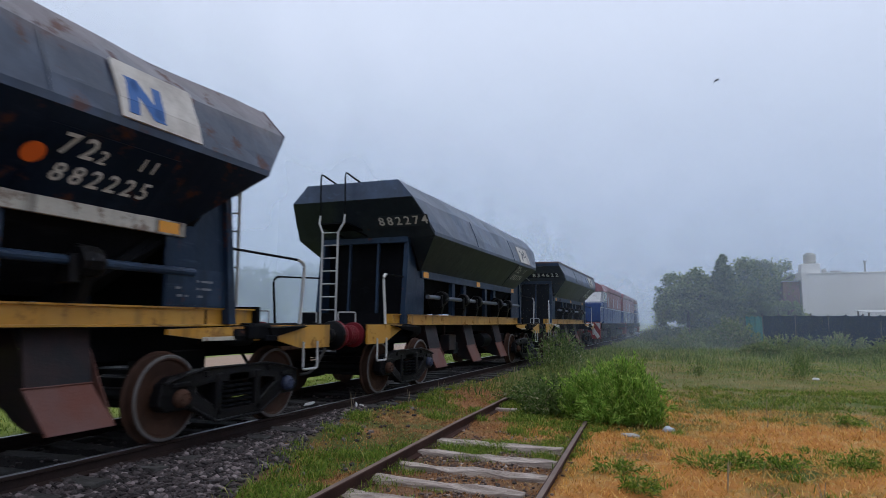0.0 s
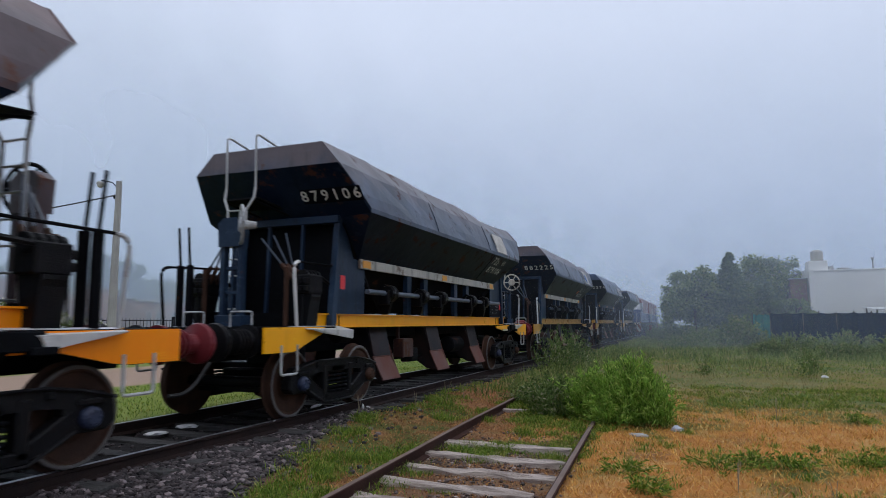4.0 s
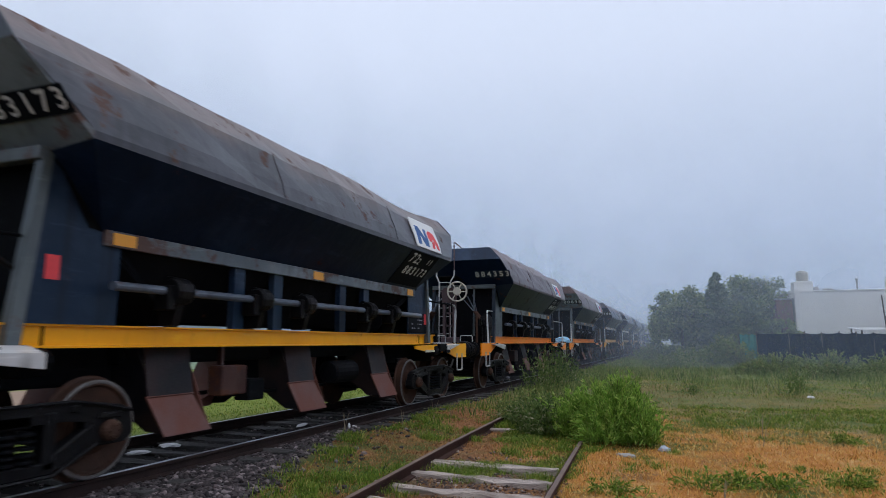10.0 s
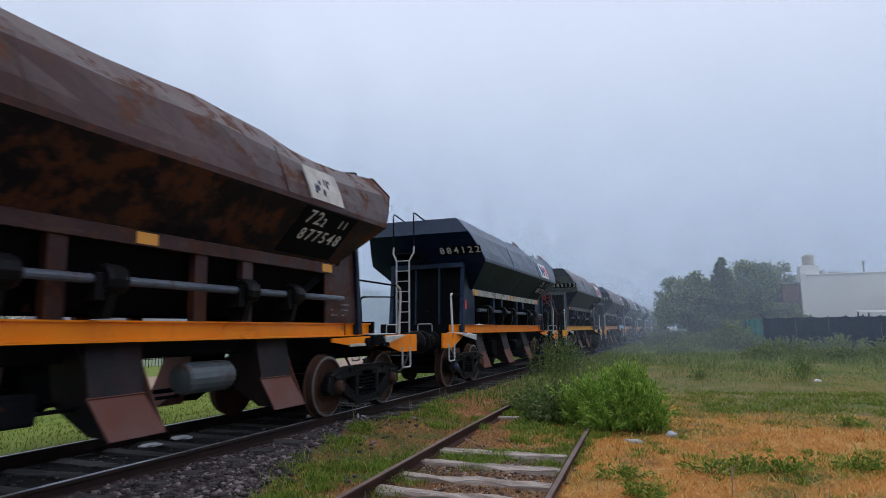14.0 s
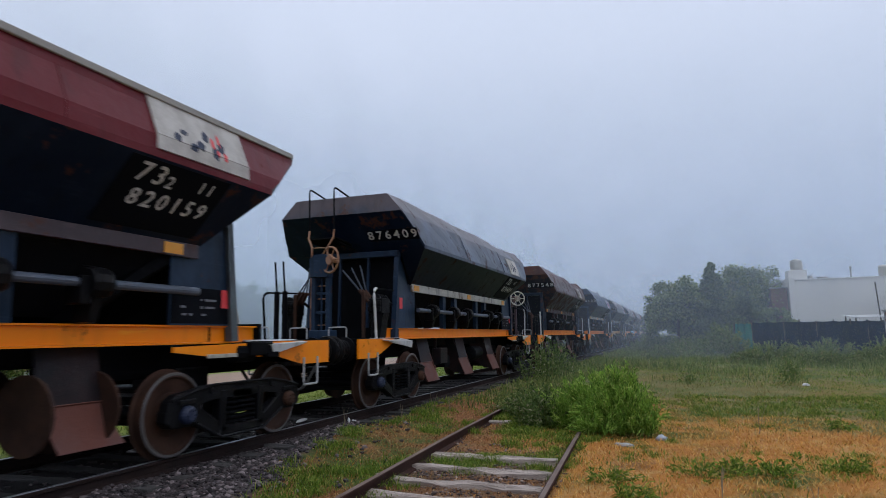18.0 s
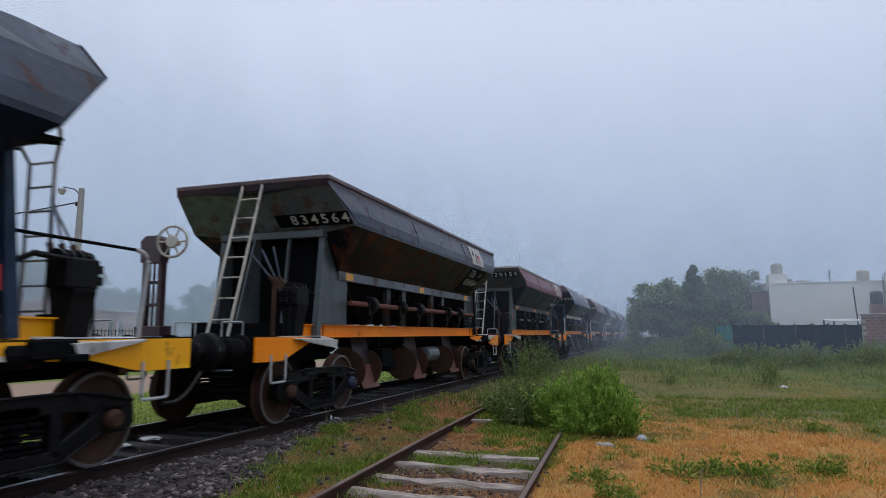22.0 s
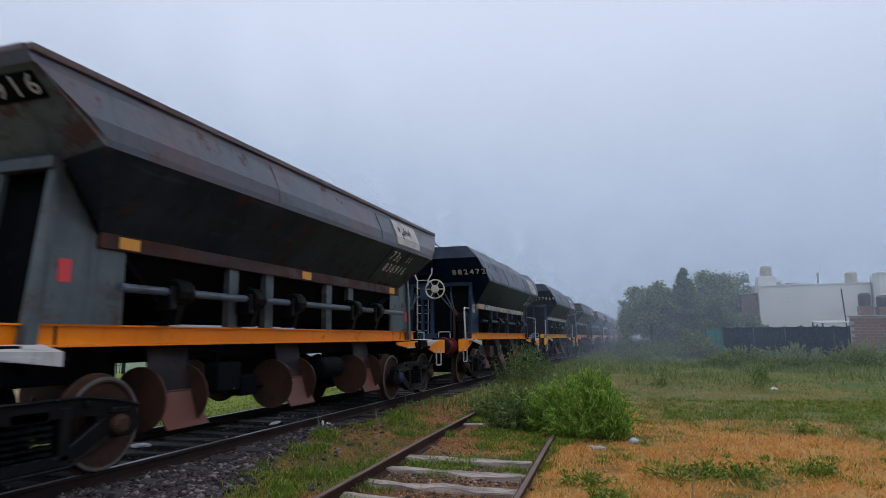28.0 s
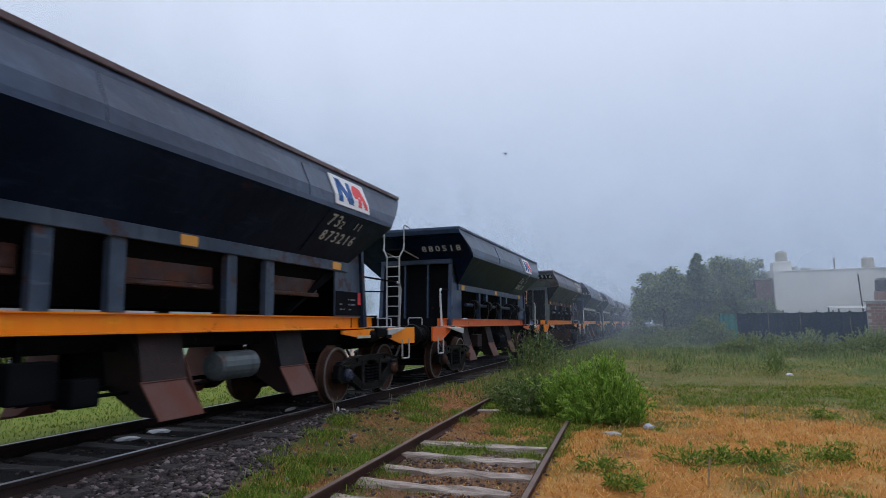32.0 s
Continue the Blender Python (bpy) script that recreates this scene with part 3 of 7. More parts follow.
def ground_z(x, y):
    z = -0.14
    z += 0.13 * sstep(-3.6, -4.6, x) * sstep(-9.6, -8.4, x)
    z += 0.05 * (noise.noise((x * 0.35, y * 0.35, 0.0))) + 0.025 * noise.noise((x * 1.7, y * 1.7, 3.0))
    z += 0.03 * sstep(-4.9, -5.1, x) * sstep(-7.6, -7.3, x)
    if x < -9:
        z -= 0.1 * sstep(-9, -13, x)
    return z


def make_ground():
    def steps(bounds):
        out = []
        for a, b, n in bounds:
            out += [a + (b - a) * i / n for i in range(n)]
        return out + [bounds[-1][1]]
    xs = steps([(-900, -120, 8), (-120, -40, 10), (-40, -14, 30), (-14, -3, 70), (-3, 6, 55), (6, 20, 35), (20, 80, 14), (80, 900, 8)])
    ys = steps([(-300, -20, 8), (-20, 3, 24), (3, 16, 80), (16, 40, 60), (40, 80, 34), (80, 200, 16), (200, 1200, 9)])
    verts = [(x, y, ground_z(x, y)) for y in ys for x in xs]
    w = len(xs)
    faces = [(j * w + i, j * w + i + 1, (j + 1) * w + i + 1, (j + 1) * w + i) for j in range(len(ys) - 1) for i in range(w - 1)]
    ob = from_arrays("ground", verts, faces, M["ground"])
    smooth(ob)
    return tagged(ob, "flat field of dry orange and green grass with a stony track bed", "ground", kind="structure")


make_ground()


def rail_profile(z_top):
    return [(-0.075, z_top - 0.15), (0.075, z_top - 0.15), (0.075, z_top - 0.135), (0.014, z_top - 0.115), (0.012, z_top - 0.045), (0.036, z_top - 0.033),
            (0.036, z_top - 0.006), (0.028, z_top - 0.003), (-0.028, z_top - 0.003), (-0.036, z_top - 0.006), (-0.036, z_top - 0.033), (-0.012, z_top - 0.045), (-0.014, z_top - 0.115), (-0.075, z_top - 0.135)]


def rail(name, line, z_top, mat, head, label):
    """A flat-bottom rail along a list of (x, y), with a worn running strip on its head."""
    bm = bmesh.new()
    prof = rail_profile(0.0)
    rings = [[bm.verts.new((x + u, y, z_top(x, y) + v)) for u, v in prof] for x, y in line]
    for a, b in zip(rings, rings[1:]):
        for i in range(len(prof)):
            bm.faces.new((a[i], a[(i + 1) % len(prof)], b[(i + 1) % len(prof)], b[i]))
    bm.faces.new(rings[0])
    bm.faces.new(rings[-1][::-1])
    ob = part(name, bm, mat)
    tagged(ob, label, "rail", "rails", "structure")
    bm = bmesh.new()
    h0 = [[bm.verts.new((x + u, y, z_top(x, y) + v)) for u, v in ((-0.026, -0.004), (0.026, -0.004), (0.024, 0.0), (-0.024, 0.0))] for x, y in line]
    for a, b in zip(h0, h0[1:]):
        for i in range(4):
            bm.faces.new((a[i], a[(i + 1) % 4], b[(i + 1) % 4], b[i]))
    part("running_strip", bm, head, ob)
    return ob


for side in (-1, 1):
    rail("rail", [(TRACK_X + side * HALF_GAUGE, y) for y in (-60, -20, 0, 10, 20, 40, 80, 160, 320, 500)], lambda x, y: RAIL_Z, M["rail"], M["railhead"],
         "rusty steel rail with a bright running edge on the main line")
for side in (-1, 1):
    end, sunk = (15.5, 0.0) if side < 0 else (10.4, 0.075)
    rail("rail", [(siding_x(y) + side * HALF_GAUGE, y) for y in (-6, 0, 3, 6, 9, end)], lambda x, y: 0.02 - sunk - 0.06 * sstep(9, 15, y), M["siding_rail"], M["siding_head"],
         "dull brown rail of a disused siding, half sunk in grass")


def sleeper_mesh(seed, length=2.7, width=0.22, height=0.13, rough=0.012):
    rnd = random.Random(seed)
    bm = bmesh.new()
    nx = 9
    for i in range(nx + 1):
        x = -length / 2 + length * i / nx
        ring = []
        for y, z in ((-width / 2, -height), (-width / 2, -0.012), (-width / 2 + 0.018, 0), (0, 0.004), (width / 2 - 0.018, 0), (width / 2, -0.012), (width / 2, -height)):
            ring.append(bm.verts.new((x + rnd.uniform(-rough, rough), y + rnd.uniform(-rough, rough), z + rnd.uniform(-rough, rough) * (z > -0.1))))
        if i:
            for k in range(7):
                bm.faces.new((prev[k], prev[(k + 1) % 7], ring[(k + 1) % 7], ring[k]))
        else:
            bm.faces.new(ring)
        prev = ring
    bm.faces.new(prev[::-1])
    return to_mesh(bm, "sleeper")


def lay_sleepers():
    kinds = [sleeper_mesh(s) for s in range(5)]
    short = [sleeper_mesh(s + 20, 1.9 - 0.05 * s, 0.165 + 0.012 * (s % 3), 0.13, 0.02) for s in range(6)]
    rnd = random.Random(4)
    for i in range(150):
        y = -8 + 0.62 * i
        ob = link("sleeper", kinds[i % 5], M["sleeper_dark"], at=pose(TRACK_X + rnd.uniform(-0.05, 0.05), y + rnd.uniform(-0.05, 0.05), 0.045 + rnd.uniform(-0.02, 0.008), 0, 0, rnd.uniform(-2, 2)))
        tagged(ob, "oil-dark timber sleeper under the main line", "sleeper", "sleepers of the main line")
    ys = [-5.2, -4.5, -3.8, -3.15, -2.5, -1.8, -1.15, -0.5, 0.15, 0.8, 1.45, 2.1, 2.8, 3.45, 4.1, 4.75, 5.35, 6.0, 6.68, 7.4, 8.15]
    for i, y in enumerate(ys + [11.55]):
        x = siding_x(y) - 0.12 + (0.1 if y > 10 else 0)
        ob = link("sleeper", short[i % 6], M["sleeper"], at=pose(x, y, -0.085 if y < 10 else -0.1, 0, 0, -3 + rnd.uniform(-1.2, 1.2)))
        tagged(ob, "weathered pale grey timber sleeper of the siding", "sleeper", "sleepers of the siding")


lay_sleepers()


# ---------------------------------------------------------------- wagon pieces (x to the near side, y to the train's head, z from the rail head)
WHEEL_R = 0.46
AXLES = (-5.68, -3.76, 3.76, 5.68)
PITCH = 14.56


def wheel_bm():
    bm = bmesh.new()
    r = WHEEL_R
    prof = [(0.80, 0.07), (0.80, r + 0.03), (0.82, r + 0.032), (0.835, r), (0.935, r - 0.006), (0.945, r - 0.02), (0.945, r - 0.055), (0.915, r - 0.075),
            (0.885, 0.24), (0.90, 0.15), (0.95, 0.12), (0.97, 0.115), (0.97, 0.06)]
    return lathe(bm, prof, seg=40)


def rim_bm():
    return lathe(bmesh.new(), [(0.944, WHEEL_R - 0.040), (0.9485, WHEEL_R - 0.038), (0.9485, WHEEL_R - 0.016), (0.940, WHEEL_R - 0.004), (0.930, WHEEL_R - 0.01), (0.930, WHEEL_R - 0.038), (0.944, WHEEL_R - 0.040)], seg=40, capped=False)


def axle_bm():
    return lathe(bmesh.new(), [(-1.12, 0.06), (-0.96, 0.075), (-0.6, 0.085), (0, 0.08), (0.6, 0.085), (0.96, 0.075), (1.12, 0.06)], seg=14)


def sideframe_bm():
    """A cast three-piece bogie frame: flat top chord, sloping tension members, pedestals over the bearings; centred on the bogie."""
    bm = bmesh.new()
    x0, x1 = 0.99, 1.12
    prism(bm, [(-1.24, 0.50), (-1.21, 0.62), (-1.1, 0.685), (-0.9, 0.70), (-0.55, 0.75), (0.55, 0.75), (0.9, 0.70), (1.1, 0.685), (1.21, 0.62), (1.24, 0.50), (1.12, 0.50), (0.8, 0.55), (0.5, 0.585), (-0.5, 0.585), (-0.8, 0.55), (-1.12, 0.50)], x0, x1)
    for s in (-1, 1):
        prism(bm, [(s * 1.24, 0.52), (s * 1.25, 0.40), (s * 1.16, 0.33), (s * 0.80, 0.33), (s * 0.72, 0.42), (s * 0.70, 0.60), (s * 1.1, 0.60)], x0 - 0.02, x1 - 0.005)
        prism(bm, [(s * 0.74, 0.33), (s * 0.86, 0.36), (s * 0.80, 0.55), (s * 0.42, 0.33), (s * 0.36, 0.15)], x0, x1)
        prism(bm, [(s * 0.30, 0.2), (s * 0.41, 0.2), (s * 0.41, 0.68), (s * 0.30, 0.68)], x0, x1 + 0.012)
    prism(bm, [(-0.44, 0.16), (0.44, 0.16), (0.40, 0.27), (-0.40, 0.27)], x0, x1 + 0.012)
    bmesh.ops.bevel(bm, geom=bm.edges[:], offset=0.014, segments=1, affect="EDGES")
    # raised lips along the top chord and the foot
    for pts in ([(-1.2, 0.64), (-0.88, 0.715), (-0.55, 0.765), (0.55, 0.765), (0.88, 0.715), (1.2, 0.64)], [(-0.82, 0.37), (-0.4, 0.165), (0.4, 0.165), (0.82, 0.37)]):
        tube(bm, [(1.13, y, z - 0.015) for y, z in pts], 0.018, 6)
    for s in (-1, 1):
        box(bm, 1.09, 1.15, s * 0.96 - 0.13, s * 0.96 + 0.13, 0.57, 0.625, 0.012)
        box(bm, 1.1, 1.15, s * 0.57 - 0.035, s * 0.57 + 0.035, 0.655, 0.72, 0.01)
    return bm


def springs_bm():
    bm = bmesh.new()
    for y in (-0.17, 0.0, 0.17):
        for i in range(5):
            z = 0.28 + i * 0.055
            lathe(bm, [(z, 0.05), (z + 0.008, 0.078), (z + 0.026, 0.078), (z + 0.034, 0.05)], centre=(1.075, y, 0), axis="z", seg=10)
    return bm


def bolster_bm():
    bm = bmesh.new()
    box(bm, -1.12, 1.12, -0.2, 0.2, 0.56, 0.68, 0.02)
    box(bm, -0.78, 0.78, -0.34, 0.34, 0.26, 0.6, 0.03)
    box(bm, -0.35, 0.35, -0.3, 0.3, 0.66, 0.92, 0.02)
    box(bm, -0.75, 0.75, -0.86, -0.78, 0.3, 0.42, 0.01)
    box(bm, -0.75, 0.75, 0.78, 0.86, 0.3, 0.42, 0.01)
    return bm


def cap_bm():
    bm = bmesh.new()
    lathe(bm, [(1.10, 0.1), (1.16, 0.1), (1.185, 0.085), (1.20, 0.07), (1.205, 0.025)], seg=18)
    for k in range(6):
        a = k * math.pi / 3
        lathe(bm, [(1.19, 0.014), (1.212, 0.012)], centre=(0, 0.055 * math.cos(a), 0.055 * math.sin(a)), seg=6)
    return bm


# hull points of the two hopper shapes: rim, fold, elbow, head of the end wall, foot of the side slope
HULLS = {
    "hipped": dict(R=(1.02, 5.13, 4.03), F=(1.34, 5.16, 3.67), E=(1.56, 4.545, 3.02), H=(1.0, 4.5, 2.95), B=(0.96, 3.85, 2.32)),
    "open": dict(R=(1.41, 5.24, 3.66), F=(1.44, 5.2, 3.56), E=(1.58, 4.57, 3.04), H=(1.0, 4.5, 2.95), B=(0.97, 4.0, 2.32)),
}


def band_folds(kind):
    """The four folds across the upper band, as (x, y of its end, z): rim, shoulder, crease and elbow."""
    h = HULLS[kind]
    R, F, E = h["R"], h["F"], h["E"]
    k = 0.68
    crease = (F[0] + (E[0] - F[0]) * k + (0.02 if kind == "hipped" else 0.035), F[1] + (E[1] - F[1]) * k, F[2] + (E[2] + 0.04 - F[2]) * k)
    return R, (F[0] - 0.005, F[1], F[2]), crease, (E[0] + 0.005, E[1], E[2] + 0.04)


def rim_drop(f, sag):
    """How far the crushed rim of an old hopper hangs down along its length."""
    return sag * (math.exp(-((f - 0.62) / 0.3) ** 2) + 0.35 * math.exp(-((f + 0.2) / 0.25) ** 2))


def hull_band_bm(kind, seed=0, sag=0.0):
    """The upper band of the hopper: three folded sheets on each side above the elbow, and the end sheets."""
    h = HULLS[kind]
    R, F, E = h["R"], h["F"], h["E"]
    folds = band_folds(kind)
    bm = bmesh.new()
    nseg = 16
    rnd = random.Random(7 + seed)
    for sx in (-1, 1):
        rows = []
        for i in range(nseg + 1):
            f = -1 + 2 * i / nseg
            inner = 0 < i < nseg
            low = rim_drop(f, sag)
            row = []
            for k, (x, y, z) in enumerate(folds):
                dent = rnd.uniform(-0.02, 0.012) * (0.3 if kind == "open" else 1.0) if inner and k < 3 else 0
                row.append((sx * (x + dent), f * y, z + dent * (0.7, 0.4, 0.1, 0)[k] - low * (1.0, 0.7, 0.2, 0)[k]))
            row.append((sx * E[0], f * E[1], E[2] - 0.03))
            rows.append(row)
        for a, b in zip(rows, rows[1:]):
            for k in range(4):
                sheet(bm, (a[k], b[k], b[k + 1], a[k + 1]))
    return thick(bm, 0.02)


def end_band_bm(kind):
    """The sheet that closes the upper band at an end, its edges turned over the side sheets."""
    R, F = HULLS[kind]["R"], HULLS[kind]["F"]
    bm = bmesh.new()
    sheet(bm, ((-R[0], -R[1], R[2]), (R[0], -R[1], R[2]), (F[0], -F[1], F[2]), (-F[0], -F[1], F[2])))
    return thick(bm, 0.02)


def hull_slope_bm(kind):
    """The dark undercut side sheets of the hopper, and the funnel that runs down to the doors."""
    h = HULLS[kind]
    F, E, H, B = h["F"], h["E"], h["H"], h["B"]
    bm = bmesh.new()
    zb = E[2] - 0.03
    for sx in (-1, 1):
        f = lambda p, sy: (sx * p[0], sy * p[1], p[2])
        Eb = (E[0], E[1], zb)
        for a, b in ((-1, -0.33), (-0.33, 0.33), (0.33, 1)):
            sheet(bm, ((sx * E[0], a * E[1], zb), (sx * E[0], b * E[1], zb), (sx * B[0], b * B[1], B[2]), (sx * B[0], a * B[1], B[2])))
        for sy in (-1, 1):
            sheet(bm, (f(Eb, sy), f(B, sy), f(H, sy)))
    return thick(bm, 0.015)


def funnel_bm(kind):
    """The steep lower funnel between the side sills, above the discharge doors."""
    h = HULLS[kind]
    H, B = h["H"], h["B"]
    bm = bmesh.new()
    for sx in (-1, 1):
        sheet(bm, ((sx * B[0], -B[1], B[2]), (sx * B[0], B[1], B[2]), (sx * 0.45, 3.0, 1.5), (sx * 0.45, -3.0, 1.5)))
    for sy in (-1, 1):
        sheet(bm, ((-H[0], sy * H[1], H[2]), (H[0], sy * H[1], H[2]), (0.7, sy * 2.6, 1.45), (-0.7, sy * 2.6, 1.45)))
        for sx in (-1, 1):
            sheet(bm, ((sx * H[0], sy * H[1], H[2]), (sx * B[0], sy * B[1], B[2]), (sx * 0.45, sy * 3.0, 1.5), (sx * 0.7, sy * 2.6, 1.45)))
    return thick(bm, 0.015)


def hull_end_bm(kind):
    """The undercut end sheet of the hopper, rear end."""
    h = HULLS[kind]
    F, E, H = h["F"], h["E"], h["H"]
    bm = bmesh.new()
    sheet(bm, ((-F[0], -F[1], F[2]), (F[0], -F[1], F[2]), (H[0], -H[1], H[2]), (-H[0], -H[1], H[2])))
    for sx in (-1, 1):
        sheet(bm, ((sx * F[0], -F[1], F[2]), (sx * E[0], -E[1], E[2] - 0.03), (sx * H[0], -H[1], H[2])))
        c = band_folds(kind)[2]
        sheet(bm, ((sx * F[0], -F[1], F[2]), (sx * c[0], -c[1], c[2]), (sx * (E[0] + 0.005), -E[1], E[2] + 0.04), (sx * E[0], -E[1], E[2] - 0.03)))
    return thick(bm, 0.015)


def seam_bm(kind):
    """A welded seam up the near side of the band."""
    return tube(bmesh.new(), [(x + 0.004, 0, z) for x, y, z in band_folds(kind)[1:]], 0.007, 4)


def roof_bm(kind, seed, sag=0.0):
    """What closes the hopper: a load or slack cover just under the rim, humped here and there."""
    R = HULLS[kind]["R"]
    rnd = random.Random(seed)
    bm = bmesh.new()
    n, mm = 16, 4
    hump = [rnd.uniform(0.0, 1.0) for _ in range(n + 1)]
    grid = []
    for i in range(n + 1):
        f = -1 + 2 * i / n
        row = []
        for k in range(mm + 1):
            g = -1 + 2 * k / mm
            lift = (1 - g * g) * (0.02 + 0.05 * hump[i]) * (1 - f ** 4) if kind == "hipped" else -0.15 * (1 - g * g)
            row.append(bm.verts.new((g * (R[0] - 0.01), f * (R[1] - 0.01), R[2] - 0.01 + lift - rim_drop(f, sag))))
        grid.append(row)
    for a, b in zip(grid, grid[1:]):
        for k in range(mm):
            bm.faces.new((a[k], a[k + 1], b[k + 1], b[k]))
    return bm


def rim_rail_bm(kind):
    R = HULLS[kind]["R"]
    bm = bmesh.new()
    x, y, z = R
    box(bm, x - 0.05, x + 0.03, -y, y, z - 0.01, z + 0.06, 0.008)
    box(bm, -x - 0.03, -x + 0.05, -y, y, z - 0.01, z + 0.06, 0.008)
    box(bm, -x + 0.05, x - 0.05, -y - 0.02, -y + 0.05, z - 0.01, z + 0.06, 0.008)
    box(bm, -x + 0.05, x - 0.05, y - 0.05, y + 0.02, z - 0.01, z + 0.06, 0.008)
    return bm


def end_plate_bm():
    """Side cheek between end post and side sill, for the rear near side."""
    return prism(bmesh.new(), [(-4.70, 1.43), (-4.50, 3.06), (-4.44, 2.94), (-3.86, 2.34), (-3.62, 2.22), (-3.62, 1.43)], 0.93, 0.955)


def sill_bm(kind):
    b = HULLS[kind]["B"]
    return boxes((0.955, 1.0, -b[1], b[1], 2.19, 2.35), bevel=0.006)


def solebar_bm(rear=-5.02):
    bm = bmesh.new()
    prism(bm, [(0.74, 1.215), (0.94, 1.215), (0.94, 1.233), (0.895, 1.237), (0.895, 1.408), (0.94, 1.412), (0.94, 1.43), (0.74, 1.43)], rear, 5.27, "y")
    return bm


def chute_bm():
    """The flared foot of a discharge chute on the near side."""
    bm = bmesh.new()
    sheet(bm, ((0.84, -0.35, 0.69), (0.84, 0.33, 0.69), (0.97, 0.53, 0.27), (0.97, -0.19, 0.27)))
    thick(bm, 0.02)
    tube(bm, [(0.845, -0.36, 0.69), (0.845, 0.34, 0.69)], 0.014, 5)
    return bm


def chute_top_bm():
    return thick(sheet(bmesh.new(), ((0.70, -0.31, 1.2), (0.70, 0.38, 1.2), (0.835, 0.325, 0.69), (0.835, -0.345, 0.69))), 0.02)


def chute_cheek_bm(y, dy):
    """Side of a chute, leaning with its foot."""
    bm = bmesh.new()
    return thick(sheet(bm, ((0.3, y, 1.2), (0.70, y, 1.2), (0.835, y + 0.1, 0.69), (0.95, y + dy, 0.30), (0.7, y + dy, 0.32), (0.3, y + 0.1, 0.6))), 0.014)


def drum_cheek_bm():
    """Round cheek plate of the older discharge doors."""
    return lathe(bmesh.new(), [(-0.015, 0.36), (0.015, 0.36)], centre=(0.72, 0, 0.62), axis="y", seg=22)


def shaft_bm():
    return lathe(bmesh.new(), [(-3.85, 0.045), (3.85, 0.045)], centre=(1.13, 0, 1.80), axis="y", seg=12)


def shaft_bracket_bm():
    bm = bmesh.new()
    prism(bm, [(0.93, 1.44), (1.12, 1.44), (1.17, 1.62), (1.22, 1.78), (1.17, 1.94), (1.02, 1.97), (0.93, 1.90)], -0.05, 0.05, "y")
    lathe(bm, [(-0.12, 0.13), (-0.07, 0.15), (0.07, 0.15), (0.12, 0.13)], centre=(1.13, 0, 1.80), axis="y", seg=12)
    box(bm, 1.0, 1.2, -0.2, -0.1, 1.6, 1.86, 0.01)
    return bm


def headstock_bm():
    """The end of the underframe: cross beam with tapering side plates, rear end."""
    bm = bmesh.new()
    box(bm, -1.17, 1.17, -6.60, -6.50, 0.91, 1.22, 0.01)
    box(bm, -0.32, 0.32, -6.55, -3.0, 0.82, 1.2, 0.02)
    box(bm, -1.17, 1.17, -6.6, -4.9, 1.2, 1.235)
    return bm


def side_plate_bm():
    return prism(bmesh.new(), [(-6.64, 0.905), (-6.64, 1.23), (-5.55, 1.23), (-5.25, 1.225), (-5.3, 1.14), (-5.75, 0.99), (-5.95, 0.92), (-6.05, 0.905)], 1.165, 1.2)


def long_side_plate_bm():
    """The front side plate, whose tapering tail runs back under the solebar."""
    return prism(bmesh.new(), [(-6.64, 0.905), (-6.64, 1.23), (-5.3, 1.225), (-3.45, 1.19), (-3.45, 1.135), (-4.0, 1.075), (-4.75, 1.04), (-5.3, 1.04), (-5.85, 0.92), (-6.0, 0.905)], 1.165, 1.2)


def plate_strip_bm():
    return boxes((1.202, 1.216, -4.66, -3.95, 1.055, 1.1), bevel=0.003)


def step_block_bm():
    """Folded foot step under the front wing plate."""
    bm = boxes((1.0, 1.27, -5.12, -4.66, 1.06, 1.225), bevel=0.012)
    box(bm, 1.2, 1.3, -5.22, -4.98, 1.03, 1.1, 0.01)
    return bm


def wing_plate_bm():
    bm = bmesh.new()
    sheet(bm, ((1.0, -6.0, 1.25), (1.0, -4.85, 1.255), (1.30, -5.05, 1.19), (1.30, -5.9, 1.215)), ((1.30, -5.9, 1.215), (1.30, -5.05, 1.19), (1.28, -5.12, 1.06), (1.28, -5.3, 1.1)))
    return thick(bm, 0.015)


def step_plate_bm():
    bm = bmesh.new()
    sheet(bm, ((1.0, -5.85, 1.245), (1.0, -4.55, 1.245), (1.32, -4.62, 1.18), (1.32, -5.7, 1.2)), ((1.32, -5.7, 1.2), (1.32, -4.62, 1.18), (1.30, -4.6, 1.05), (1.30, -5.5, 1.15)))
    return thick(bm, 0.015)


def spring_plank_bm():
    bm = bmesh.new()
    lathe(bm, [(-4.85, 0.10), (-4.82, 0.12), (-4.5, 0.12), (-4.47, 0.1)], centre=(1.12, 0, 1.1), axis="y", seg=12)
    return bm


def stirrup_bm():
    return tube(bmesh.new(), [(1.21, -6.30, 1.0), *arc((1.21, -6.30, 1.0), (1.21, -6.30, 0.62), (1.21, -5.94, 0.62), 0.04, 2), *arc((1.21, -6.30, 0.62), (1.21, -5.94, 0.62), (1.21, -5.94, 1.0), 0.04, 2), (1.21, -5.94, 1.0)], 0.018, 6)


